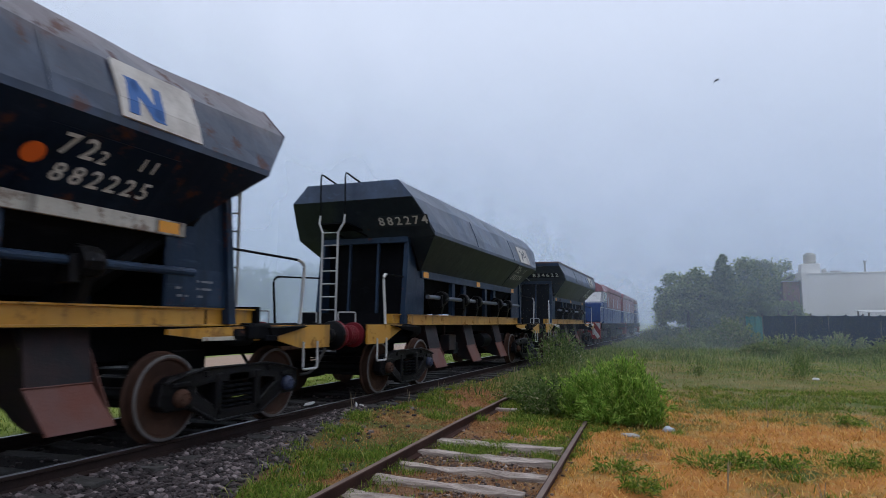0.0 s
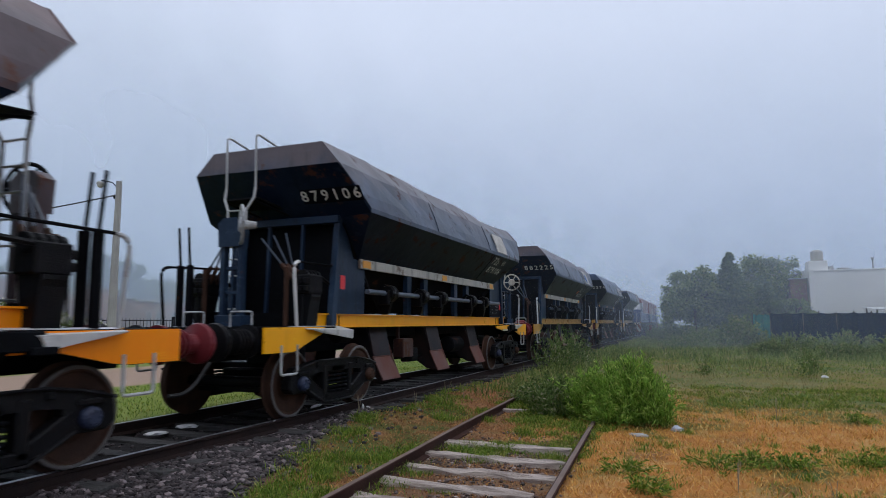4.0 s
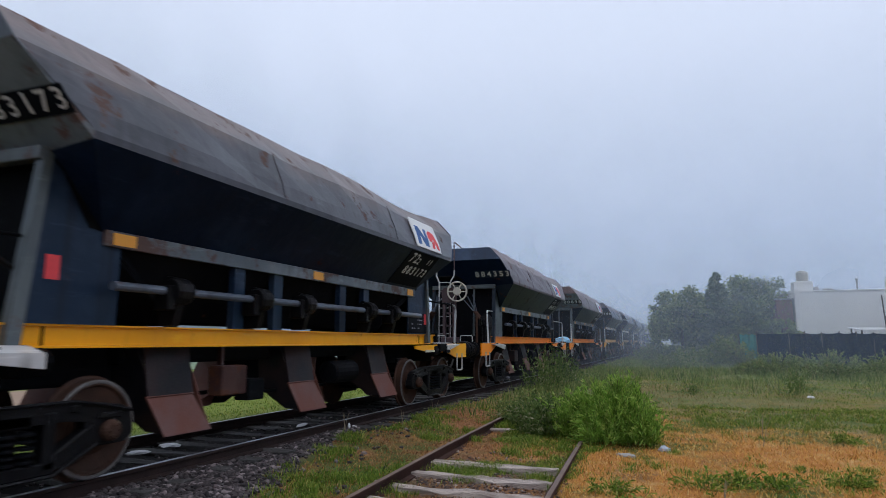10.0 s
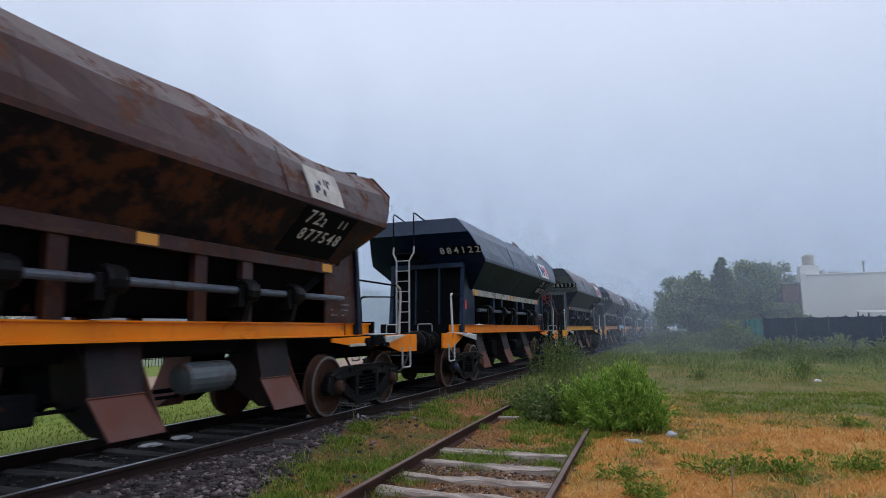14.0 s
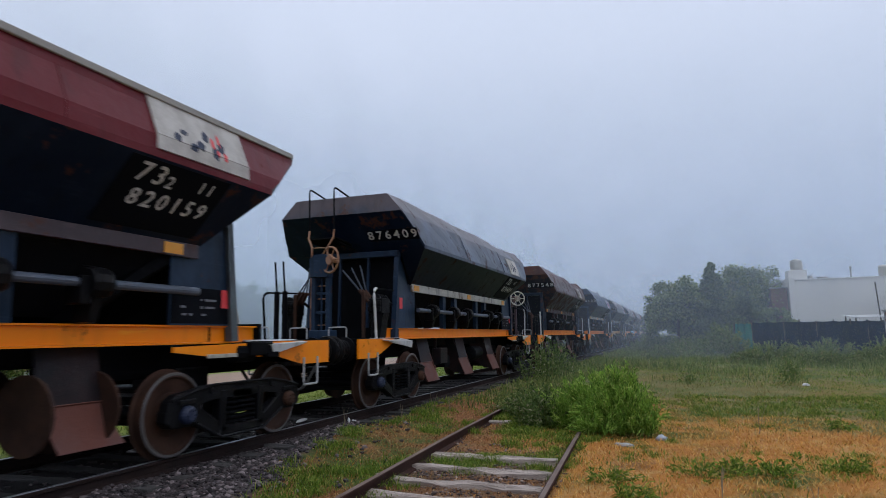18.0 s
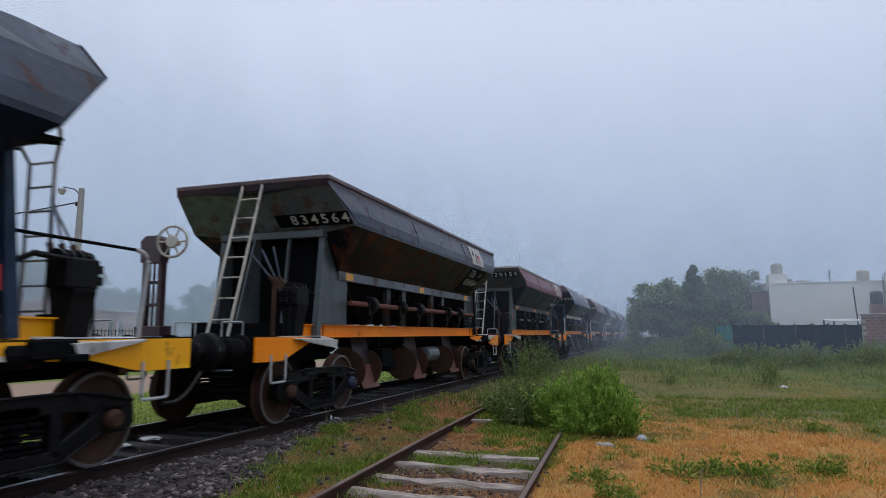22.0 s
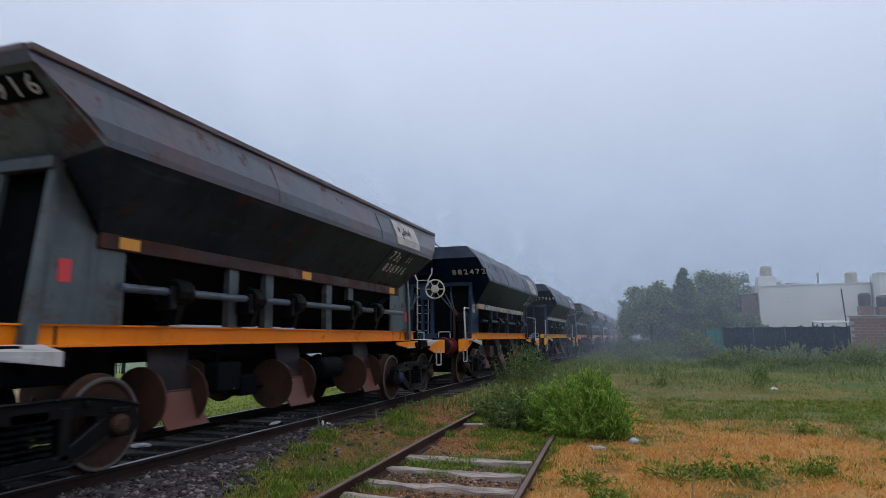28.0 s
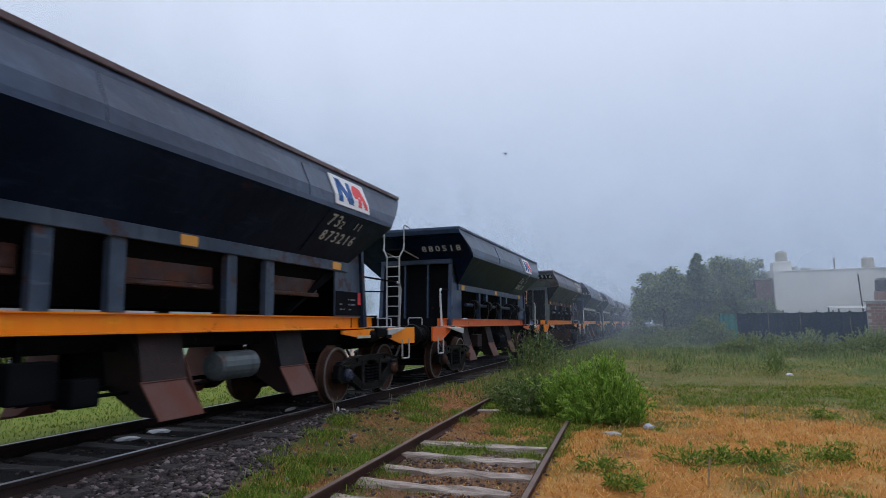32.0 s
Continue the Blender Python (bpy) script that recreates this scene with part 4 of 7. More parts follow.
def buffer_bm():
    """A side buffer: bolted foot, grooved housing, plunger and round head."""
    prof = [(-7.27, 0.16), (-7.26, 0.22), (-7.21, 0.235), (-7.17, 0.22), (-7.12, 0.11), (-6.98, 0.1), (-6.97, 0.15)]
    for k in range(4):
        y = -6.95 + 0.065 * k
        prof += [(y, 0.13), (y + 0.01, 0.16), (y + 0.04, 0.16), (y + 0.05, 0.13)]
    bm = lathe(bmesh.new(), prof + [(-6.66, 0.15), (-6.65, 0.21), (-6.6, 0.21)], centre=(0, 0, 1.06), axis="y", seg=20)
    return bm


def coupler_bm():
    bm = bmesh.new()
    box(bm, -0.2, 0.2, -6.8, -6.55, 0.8, 1.14, 0.02)
    lathe(bm, [(-7.1, 0.07), (-6.80, 0.08), (-6.6, 0.08)], centre=(0, 0, 0.97), axis="y", seg=12)
    return bm


def coupler_head_bm():
    bm = bmesh.new()
    prism(bm, [(-0.14, -6.98), (0.12, -7.0), (0.15, -7.12), (0.1, -7.22), (0.03, -7.2), (-0.06, -7.27), (-0.15, -7.2), (-0.16, -7.08)], 0.82, 1.1, "z")
    return bm


def hose_bm():
    pts = []
    for i in range(9):
        f = i / 8
        pts.append((0.42 - 0.1 * f, -6.65 - 0.62 * f, 0.85 - 0.42 * math.sin(math.pi * 0.5 * min(1, f * 1.3))))
    return tube(bmesh.new(), pts, 0.025, 6)


def handrail_bm(sx):
    """The pale upright of a platform handrail and its bend."""
    a, b, c = (sx * 1.16, -5.9, 1.24), (sx * 1.16, -6.0, 2.12), (sx * 0.92, -4.62, 2.17)
    return tube(bmesh.new(), [a, *arc(a, b, c, 0.16, 5)], 0.024, 7)


def handrail_bar_bm(sx):
    b, c = Vector((sx * 1.16, -6.0, 2.12)), Vector((sx * 0.92, -4.62, 2.17))
    return tube(bmesh.new(), [tuple(b + (c - b).normalized() * 0.16), tuple(c)], 0.017, 7)


HOOKS = (-0.58, -0.03)


def ladder_stile_bm(x):
    """An upright that splays at its head, where the grab hook goes on."""
    head = HOOKS[0] if x < -0.3 else HOOKS[1]
    return tube(bmesh.new(), [(x, -5.42, 1.24), (x, -5.40, 3.0), (head, -5.35, 3.2), (head, -5.32, 3.36)], 0.022, 7)


def rung_bm():
    return tube(bmesh.new(), [(-0.47, 0, 0), (-0.13, 0, 0)], 0.013, 6)


def grab_hook_bm(x, kind):
    z = HULLS[kind]["R"][2]
    return tube(bmesh.new(), [(x, -5.32, 3.34), *arc((x, -5.32, 3.34), (x, -5.34, z + 0.17), (x + 0.05, -4.75, z + 0.15), 0.08, 3), (x + 0.06, -4.72, z + 0.05)], 0.018, 6)


def slant_ladder_stile_bm(x):
    return tube(bmesh.new(), [(x - 0.05, -5.9, 1.24), (x, -5.22, 3.70)], 0.025, 6)


def stand_bm():
    bm = bmesh.new()
    sheet(bm, ((-0.64, -5.34, 3.18), (0.04, -5.34, 3.18), (0.04, -4.72, 3.12), (-0.64, -4.72, 3.12)))
    return thick(bm, 0.03)


def end_post_bm(x):
    bm = bmesh.new()
    prism(bm, [(-4.66, 1.24), (-4.60, 1.24), (-4.52, 2.9), (-4.58, 2.9)], x - 0.022, x + 0.022)
    return bm


def gusset_bm(x):
    """A deep tapered web that props the end wall of the older wagons."""
    return prism(bmesh.new(), [(-5.12, 1.24), (-4.44, 1.24), (-4.44, 2.9), (-4.6, 2.9)] if x < 0 else [(-4.76, 1.24), (-4.70, 1.24), (-4.50, 2.9), (-4.56, 2.9)], x - 0.02, x + 0.02)


def corner_post_bm(sx):
    bm = bmesh.new()
    prism(bm, [(-4.75, 1.24), (-4.62, 1.24), (-4.46, 2.94), (-4.55, 2.94)], sx * 0.96 - 0.05, sx * 0.96 + 0.05)
    return bm


def header_bm():
    return boxes((-1.0, 1.0, -4.60, -4.48, 2.86, 2.98), bevel=0.008)


def end_shade_backing_bm():
    return boxes((-0.9, 0.9, -4.36, -4.33, 1.24, 2.9))


def kick_plate_bm():
    return boxes((-0.98, -0.62, -5.26, -5.2, 1.235, 1.46), (-0.62, 0.72, -5.23, -5.2, 1.235, 1.44))


def brake_stand_bm():
    """Two slim posts with a gear box between their heads."""
    bm = bmesh.new()
    box(bm, -0.42, -0.34, -5.86, -5.74, 1.24, 2.72, 0.01)
    box(bm, -0.12, -0.04, -5.86, -5.74, 1.24, 2.72, 0.01)
    prism(bm, [(-0.42, 2.38), (-0.04, 2.38), (-0.02, 2.72), (-0.12, 2.8), (-0.34, 2.8), (-0.44, 2.72)], -5.9, -5.72, "y")
    tube(bm, [(-0.23, -5.8, 2.4), (-0.23, -5.8, 1.3)], 0.02, 6)
    box(bm, -0.46, 0.0, -5.88, -5.62, 1.24, 1.4, 0.01)
    for z in (1.7, 2.05):
        box(bm, -0.36, -0.1, -5.82, -5.78, z, z + 0.05, 0.008)
    return bm


def brake_wheel_bm():
    n = 24
    pts = [(0.27 * math.cos(2 * math.pi * k / n), -6.0, 0.27 * math.sin(2 * math.pi * k / n)) for k in range(n + 1)]
    return tube(bmesh.new(), pts, 0.024, 6)


def brake_hub_bm():
    return lathe(bmesh.new(), [(-6.04, 0.10), (-6.0, 0.12), (-5.95, 0.07), (-5.8, 0.05)], axis="y", seg=12)


def lever_pedestal_bm(x):
    """Tapered foot and slotted box of the door-control levers, at a corner of the platform."""
    bm = bmesh.new()
    prism(bm, [(x - 0.08, 1.24), (x + 0.08, 1.24), (x + 0.13, 1.6), (x + 0.15, 1.66), (x + 0.15, 1.7), (x - 0.15, 1.7), (x - 0.15, 1.66), (x - 0.13, 1.6)], -5.42, -5.16, "y")
    box(bm, x - 0.14, x + 0.14, -5.46, -5.1, 1.70, 1.98, 0.015)
    for k in range(3):
        for z in (1.74, 1.85):
            box(bm, x - 0.13 + 0.095 * k, x - 0.065 + 0.095 * k, -5.51, -5.45, z, z + 0.08, 0.008)
    for k in range(4):
        lathe(bm, [(-5.44 + 0.1 * k, 0.1), (-5.38 + 0.1 * k, 0.1)], centre=(x, 0, 1.96), axis="y", seg=12)
    tube(bm, [(x - 0.1, -5.2, 1.95), (x - 0.08, -4.8, 1.98), (x, -4.6, 1.85)], 0.03, 6)
    for k in range(2):
        tube(bm, [(x - 0.05 + 0.1 * k, -5.5, 1.24), (x - 0.05 + 0.1 * k, -5.48, 1.7)], 0.014, 5)
    return bm


def lever_bm(x, k):
    s = -1 if x > 0 else 1
    y = -5.46 + 0.13 * k
    return tube(bmesh.new(), [(x + s * 0.1, y, 1.86), (x + s * 0.28, y - 0.06, 2.12), (x + s * (0.62 - 0.12 * k), y - 0.12, 2.52 + 0.05 * k)], 0.015, 5)


def lever_knuckle_bm(x):
    s = -1 if x > 0 else 1
    bm = bmesh.new()
    for k in range(3):
        tube(bm, [(x + s * 0.12, -5.46 + 0.13 * k, 1.9), (x + s * 0.3, -5.52 + 0.13 * k, 2.14)], 0.035, 6)
    box(bm, x + s * 0.2 - 0.03, x + s * 0.2 + 0.03, -5.56, -5.5, 1.24, 2.1, 0.01)
    return bm


def edge_grab_bm():
    return tube(bmesh.new(), [(-0.17, 0, 0), *arc((-0.17, 0, 0), (-0.17, 0, 0.2), (0.17, 0, 0.2), 0.03, 2), *arc((-0.17, 0, 0.2), (0.17, 0, 0.2), (0.17, 0, 0), 0.03, 2), (0.17, 0, 0)], 0.013, 5)


def valve_box_bm():
    bm = boxes((0.70, 0.92, -1.96, -1.48, 0.62, 0.98), bevel=0.015)
    box(bm, 0.66, 0.72, -1.75, -1.69, 0.95, 1.24)
    return bm


def bundle_bm(seed, sx, sy, sz):
    bm = bmesh.new()
    bmesh.ops.create_icosphere(bm, subdivisions=3, radius=1.0)
    for v in bm.verts:
        k = 1 + 0.3 * noise.noise(v.co * 1.6 + Vector((seed, 0, 0))) + 0.14 * noise.noise(v.co * 5.0 + Vector((0, seed, 0)))
        v.co = Vector((v.co.x * sx * k, v.co.y * sy * k, max(-0.35, v.co.z) * sz * k))
    return bm


def tank_bm():
    return lathe(bmesh.new(), [(0.86, 0.06), (0.88, 0.16), (0.92, 0.185), (1.62, 0.185), (1.66, 0.16), (1.68, 0.06)], centre=(0.72, 0, 0.78), axis="y", seg=18)


def brake_gear_bm():
    bm = bmesh.new()
    tube(bm, [(0.3, -3.4, 0.62), (0.3, 3.4, 0.62)], 0.03, 6)
    tube(bm, [(0.55, -1.6, 0.58), (0.6, 1.0, 0.58)], 0.022, 6)
    box(bm, -0.55, 0.55, -0.35, 0.05, 0.62, 1.1, 0.02)
    box(bm, 0.5, 0.75, -1.2, -0.85, 0.5, 0.78, 0.02)
    box(bm, -0.5, 0.5, -3.1, 3.1, 1.02, 1.24, 0.02)
    return bm


def lettering_mesh(text, size):
    key = "text_%s_%s" % (text, size)
    if key not in MESH:
        cu = bpy.data.curves.new("lettering", "FONT")
        cu.body = text
        cu.size = size
        cu.extrude = 0.002
        cu.offset = size * 0.012
        cu.resolution_u = 2
        cu.align_x, cu.align_y = "CENTER", "CENTER"
        tmp = new("lettering", cu)
        me = bpy.data.meshes.new_from_object(tmp.evaluated_get(bpy.context.evaluated_depsgraph_get()))
        bpy.data.objects.remove(tmp)
        bpy.data.curves.remove(cu)
        me.name = key
        me.materials.clear()
        MESH[key] = me
    return MESH[key]


def stencil(name, text, size, parent, at=None):
    """Painted characters, each a piece of its own, set at an even pitch."""
    step = size * 0.69
    for k, ch in enumerate(text):
        link(name, lettering_mesh(ch, size), M["lettering"], parent, at=(at or Matrix()) @ pose((k - (len(text) - 1) / 2) * step, 0, 0))


def on_plane(origin, right, up):
    """A pose whose x runs along right and whose z stands out of the face."""
    r = Vector(right).normalized()
    n = r.cross(Vector(up)).normalized()
    u = n.cross(r)
    m = Matrix((r, u, n)).transposed().to_4x4()
    m.translation = Vector(origin) + n * 0.012
    return m


TURN = Matrix.Rotation(math.pi, 4, "Z")


BLUE_MARK = [[(-0.84, 0.0), (-0.6, 0.0), (-0.52, 0.93), (-0.76, 0.93)], [(-0.8, 1.0), (-0.5, 1.0), (0.04, 0.0), (-0.26, 0.0)], [(-0.2, 0.1), (0.02, 0.1), (0.06, 0.97), (-0.14, 0.97)]]
RED_MARK = [[(0.12, 0.55), (0.16, 0.81), (0.3, 0.97), (0.5, 0.97), (0.56, 0.8), (0.5, 0.57), (0.4, 0.35), (0.2, 0.35)], [(0.44, 0.95), (0.7, 0.9), (0.82, 0.45), (0.9, 0.0), (0.72, 0.0), (0.62, 0.27), (0.5, 0.55)],
            [(0.36, 0.37), (0.56, 0.4), (0.5, 0.0), (0.3, 0.0)]]


def torn_flakes(seed):
    """What has stayed of a weathered emblem: small torn patches."""
    rnd = random.Random(seed)
    out = []
    for k in range(7):
        u, v, a, b = -0.6 + 0.16 * k, rnd.uniform(0.2, 0.8), rnd.uniform(0.05, 0.1), rnd.uniform(0.08, 0.25)
        out.append([(u - a, v - b * 0.6), (u + a * 0.4, v - b), (u + a, v + b * 0.3), (u, v + b), (u - a * 0.7, v + b * 0.5)])
    return out


def cut(poly, level, above):
    """The part of a flat outline above or below a level."""
    keep = (lambda p: p[1] >= level) if above else (lambda p: p[1] <= level)
    out = []
    for p, q in zip(poly, poly[1:] + poly[:1]):
        if keep(p):
            out.append(p)
        if keep(p) != keep(q):
            f = (level - p[1]) / (q[1] - p[1])
            out.append((p[0] + (q[0] - p[0]) * f, level))
    return out


def on_band_bm(kind, y_mid, wide, foot, head, polys, lift):
    """Outlines painted on the band, bent over its crease. Across: -1 to 1 over the width; up: 0 at foot to 1 at head, as heights above the elbow."""
    R, S, C, E = [Vector((p[0], 0, p[2])) for p in band_folds(kind)]
    lo = (C - E).length
    bm = bmesh.new()
    for poly in polys:
        flat = [(y_mid + u * wide / 2, foot + v * (head - foot)) for u, v in poly]
        for above, start, along, base in ((False, E, (C - E).normalized(), 0.0), (True, C, (S - C).normalized(), lo)):
            piece = cut(flat, lo, above)
            if len(piece) < 3:
                continue
            out = Vector((along.z, 0, -along.x))
            a = [bm.verts.new(start + along * (h - base) + Vector((0, y, 0)) + out * 0.002) for y, h in piece]
            b = [bm.verts.new(start + along * (h - base) + Vector((0, y, 0)) + out * lift) for y, h in piece]
            bm.faces.new(a)
            bm.faces.new(b[::-1])
            for k in range(len(a)):
                bm.faces.new((a[k], a[(k + 1) % len(a)], b[(k + 1) % len(a)], b[k]))
    return bm


# painted panels by wagon: forward edge and width of the emblem, middle of the number on the side
PAINT = {"882225": (3.4, 1.0, 2.5), "879106": (3.25, 0.9, 2.85), "884353": (3.5, 1.1, 3.0), "883173": (3.9, 1.3, 3.1), "884122": (3.25, 1.1, 2.92), "877548": (3.1, 0.85, 2.85),
         "876409": (3.6, 1.1, 3.0), "820159": (4.1, 1.4, 3.1), "834564": (3.4, 1.1, 3.0), "877969": (3.5, 1.15, 3.0), "882472": (4.0, 1.2, 3.12), "880518": (3.2, 1.1, 2.6), "873216": (3.6, 1.15, 3.0)}


def wagon(kind, body, band, beam, number, logo, stripe, end_gear=(), ladder="straight", chutes="plate", plate_mat=None, side_mat=None, end_mat=None, bay_mat=None, ladder_mat=None, end_band=None, load=0, sag=0.0, label=""):
    """A bogie hopper wagon. end_gear names what stands on the rear (r) and front (f) platforms."""
    w = empty("hopper_wagon")
    side_mat = side_mat or M["blue_grey"]
    bay_mat = bay_mat or M["blue_grey"]
    wheel_mat = {"883173": M["maroon"], "879106": M["tube"], "880898": M["dark"], "876409": M["rail_rust"], "820159": M["tube"]}.get(number, M["cream"])
    put = lambda name, key, fn, mat, parent=w, lab="", at=None: link(name, shared(key, fn), mat, parent, lab, at)
    put("upper_band", "band_%s_%d_%s" % (kind, load % 4 if kind == "hipped" else 0, sag), lambda: hull_band_bm(kind, load % 4, sag), band, lab="sloping upper band of sheet steel")
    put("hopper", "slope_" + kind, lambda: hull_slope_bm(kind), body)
    # shade of the recess behind the shaft is put into the funnel's near-black colour
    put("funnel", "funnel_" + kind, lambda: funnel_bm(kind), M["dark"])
    for m in (None, TURN):
        put("end_band", "end_band_" + kind, lambda: end_band_bm(kind), end_band or band, at=m)
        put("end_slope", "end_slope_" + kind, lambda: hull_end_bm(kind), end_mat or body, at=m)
        for y in (-1.72, 1.72):
            put("weld_seam", "seam_" + kind, lambda: seam_bm(kind), band, at=(m or Matrix()) @ pose(0, y, 0))
    put("cover", "roof_%s_%d_%s" % (kind, load % 3, sag), lambda: roof_bm(kind, load % 3, sag), band)
    if kind == "open":
        put("rim", "rim_" + kind, lambda: rim_rail_bm(kind), band if load == 4 else (M["concrete"] if load == 3 else M["slate_brown"]))
    put("side_sill", "sill_" + kind, lambda: sill_bm(kind), stripe)
    put("side_sill", "sill_" + kind, lambda: sill_bm(kind), stripe, at=TURN)
    ys = (-3.62, 0.05, 3.6)
    for y in ys:
        put("reflector", "reflector", lambda: boxes((1.0, 1.008, -0.14, 0.14, 2.21, 2.33)), M["reflect"], at=pose(0, y, 0))
    for m in (None, TURN):
        put("solebar", "solebar_%d" % (m is None), solebar_bm if m is None else lambda: mirror(solebar_bm(-4.3)), beam)
        for y in (-1.75, -0.91, 0.91, 1.75):
            put("stanchion", "stanchion", lambda: prism(bmesh.new(), [(-0.1, 1.43), (0.1, 1.43), (0.1, 2.2), (-0.1, 2.2)], 0.86, 0.95), bay_mat, at=(m or Matrix()) @ pose(0, y, 0))
        for y in (-2.70, -0.08, 2.56) if m is None else (-2.56, 0.08, 2.70):
            c = put("chute", "chute", chute_bm, M["chute"], at=(m or Matrix()) @ pose(0, y, 0))
            # upper sheet: shade beneath the hopper is put into its colour
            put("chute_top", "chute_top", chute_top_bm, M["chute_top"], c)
            for yc, dy in ((-0.36, 0.17), (0.34, 0.19)):
                if chutes == "drum":
                    put("cheek", "drum_cheek", drum_cheek_bm, M["wheel"], c, at=pose(0, yc, 0))
                else:
                    # rear cheek takes the shaded colour, front cheek the plain rust one
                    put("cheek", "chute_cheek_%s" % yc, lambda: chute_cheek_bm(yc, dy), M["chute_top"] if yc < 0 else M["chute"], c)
    if number == "873216":
        for y in (-2.6, 0.0, 2.6):
            put("door_lip", "door_lip", lambda: boxes((0.78, 0.84, -0.7, 0.7, 1.74, 1.8), (0.70, 0.78, -0.75, 0.75, 1.8, 2.05), bevel=0.01), M["rusty"], at=pose(0, y, 0))
    else:
        put("door_shaft", "shaft", shaft_bm, {"834564": M["chute"], "882225": M["blue_grey"], "882472": M["blue_grey"], "880518": M["blue_grey"]}.get(number, M["shaft_grey"]))
        for y in (-3.0, -1.55, -0.5, 1.5, 2.5):
            put("shaft_bracket", "shaft_bracket", shaft_bracket_bm, M["iron"], at=pose(0, y, 0))
    put("air_tank", "tank", tank_bm, M["end_grey"] if number in ("877548", "873216", "834564") else M["dark"])
    put("valve_box", "valve_box", valve_box_bm, M["rusty"] if number in ("882472", "879106", "883173", "882225") else (M["dark"] if load in (0, 5, 6) else M["chute_top"]))
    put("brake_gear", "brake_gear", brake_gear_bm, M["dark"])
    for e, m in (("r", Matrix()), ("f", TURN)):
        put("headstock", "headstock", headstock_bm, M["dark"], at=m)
        put("coupler", "coupler", coupler_bm, M["iron"] if load % 3 else M["wheel"], at=m)
        put("coupler_head", "coupler_head", coupler_head_bm, M["iron"] if load % 2 else M["wheel"], at=m)
        for x in (-0.92, 0.92):
            put("buffer", "buffer", buffer_bm, (M["iron"], M["iron"], M["maroon"], M["iron"], M["iron"], M["iron"])[(load + 3 * (e == "f")) % 6], at=m @ pose(x, 0, 0))
        put("brake_hose", "hose", hose_bm, M["cable"], at=m)
        put("end_header", "header", header_bm, side_mat, at=m)
        # near-black sheet added behind the end posts in place of the shade there
        put("end_sheet", "end_sheet", end_shade_backing_bm, M["dark"], at=m)
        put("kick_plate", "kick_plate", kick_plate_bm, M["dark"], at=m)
        for x in (-0.3, 0.34):
            put("end_post", "end_post_%s_%s" % (x, ladder), lambda: end_post_bm(x) if ladder == "straight" else gusset_bm(x), side_mat, at=m)
        for sx in (-1, 1):
            put("corner_post", "corner_%d" % sx, lambda: corner_post_bm(sx), M["steel_blue"] if number == "884353" or number == "834564" and e == "f" else side_mat, at=m)
            put("end_cheek", "cheek_%d" % sx, lambda: end_plate_bm() if sx > 0 else mirror(end_plate_bm()), side_mat if e == "r" and number != "883173" else bay_mat, at=m)
            own = lambda fn: fn() if sx > 0 else mirror(fn())
            wing = M["dark"] if load == 2 and number != "882472" else M["white"]
            if e == "r":
                put("side_plate", "side_plate_%d" % sx, lambda: own(side_plate_bm), plate_mat or beam, at=m)
                put("step_plate", "step_plate_%d" % sx, lambda: own(step_plate_bm), wing, at=m)
            else:
                sp = put("side_plate", "long_side_plate_%d" % sx, lambda: own(long_side_plate_bm), plate_mat or beam, at=m)
                put("edge_strip", "plate_strip_%d" % sx, lambda: own(plate_strip_bm), M["cream"], sp, "worn cream strip")
                put("step_block", "step_block_%d" % sx, lambda: own(step_block_bm), M["dark"], at=m)
                put("step_plate", "wing_plate_%d" % sx, lambda: own(wing_plate_bm), wing, at=m)
            put("spring_pot", "spring_pot_%d" % sx, lambda: spring_plank_bm() if sx > 0 else mirror(spring_plank_bm()), M["dark"], at=m)
            put("step_stirrup", "stirrup_%d" % sx, lambda: stirrup_bm() if sx > 0 else mirror(stirrup_bm()), M["tube"], at=m)
            if ladder == "straight":
                put("handrail", "handrail_%d" % sx, lambda: handrail_bm(sx), M["white"] if sx > 0 else (M["tube"] if e == "f" else M["dark"]), at=m)
                put("handrail_bar", "handrail_bar_%d" % sx, lambda: handrail_bar_bm(sx), M["tube"] if number in ("884353", "882472") else M["dark"], at=m)
        if ladder == "straight":
            lad = put("ladder_stile", "stile_a", lambda: ladder_stile_bm(-0.47), ladder_mat or M["tube"], at=m)
            put("ladder_stile", "stile_b", lambda: ladder_stile_bm(-0.13), ladder_mat or M["tube"], at=m)
            for k in range(7):
                put("rung", "rung", rung_bm, ladder_mat or M["tube"], lad, at=pose(0, -5.41, 1.5 + 0.25 * k))
            for x in HOOKS:
                put("grab_hook", "grab_%s_%s" % (x, kind), lambda: grab_hook_bm(x, kind), M["tube"] if kind == "open" or load in (3, 5) and number != "876409" else (M["slate_brown"] if number == "884353" else M["dark"]), at=m)
                put("landing_bar", "landing_%s" % x, lambda: tube(bmesh.new(), [(x, -5.35, 3.16), (x + 0.12, -4.62, 3.02)], 0.018, 6), M["tube"] if kind == "open" else M["dark"], at=m)
            put("top_step", "stand", stand_bm, M["dark"], at=m)
        else:
            lad = put("ladder_stile", "slant_a", lambda: slant_ladder_stile_bm(-0.12), ladder_mat or M["cream"], at=m)
            put("ladder_stile", "slant_b", lambda: slant_ladder_stile_bm(0.25), ladder_mat or M["cream"], at=m)
            for k in range(7):
                f = 0.1 + 0.13 * k
                put("rung", "slant_rung", lambda: tube(bmesh.new(), [(-0.12, 0, 0), (0.25, 0, 0)], 0.014, 6), M["cream"], lad, at=pose(-0.05 + 0.05 * f, -5.9 + 0.68 * f, 1.24 + 2.46 * f))
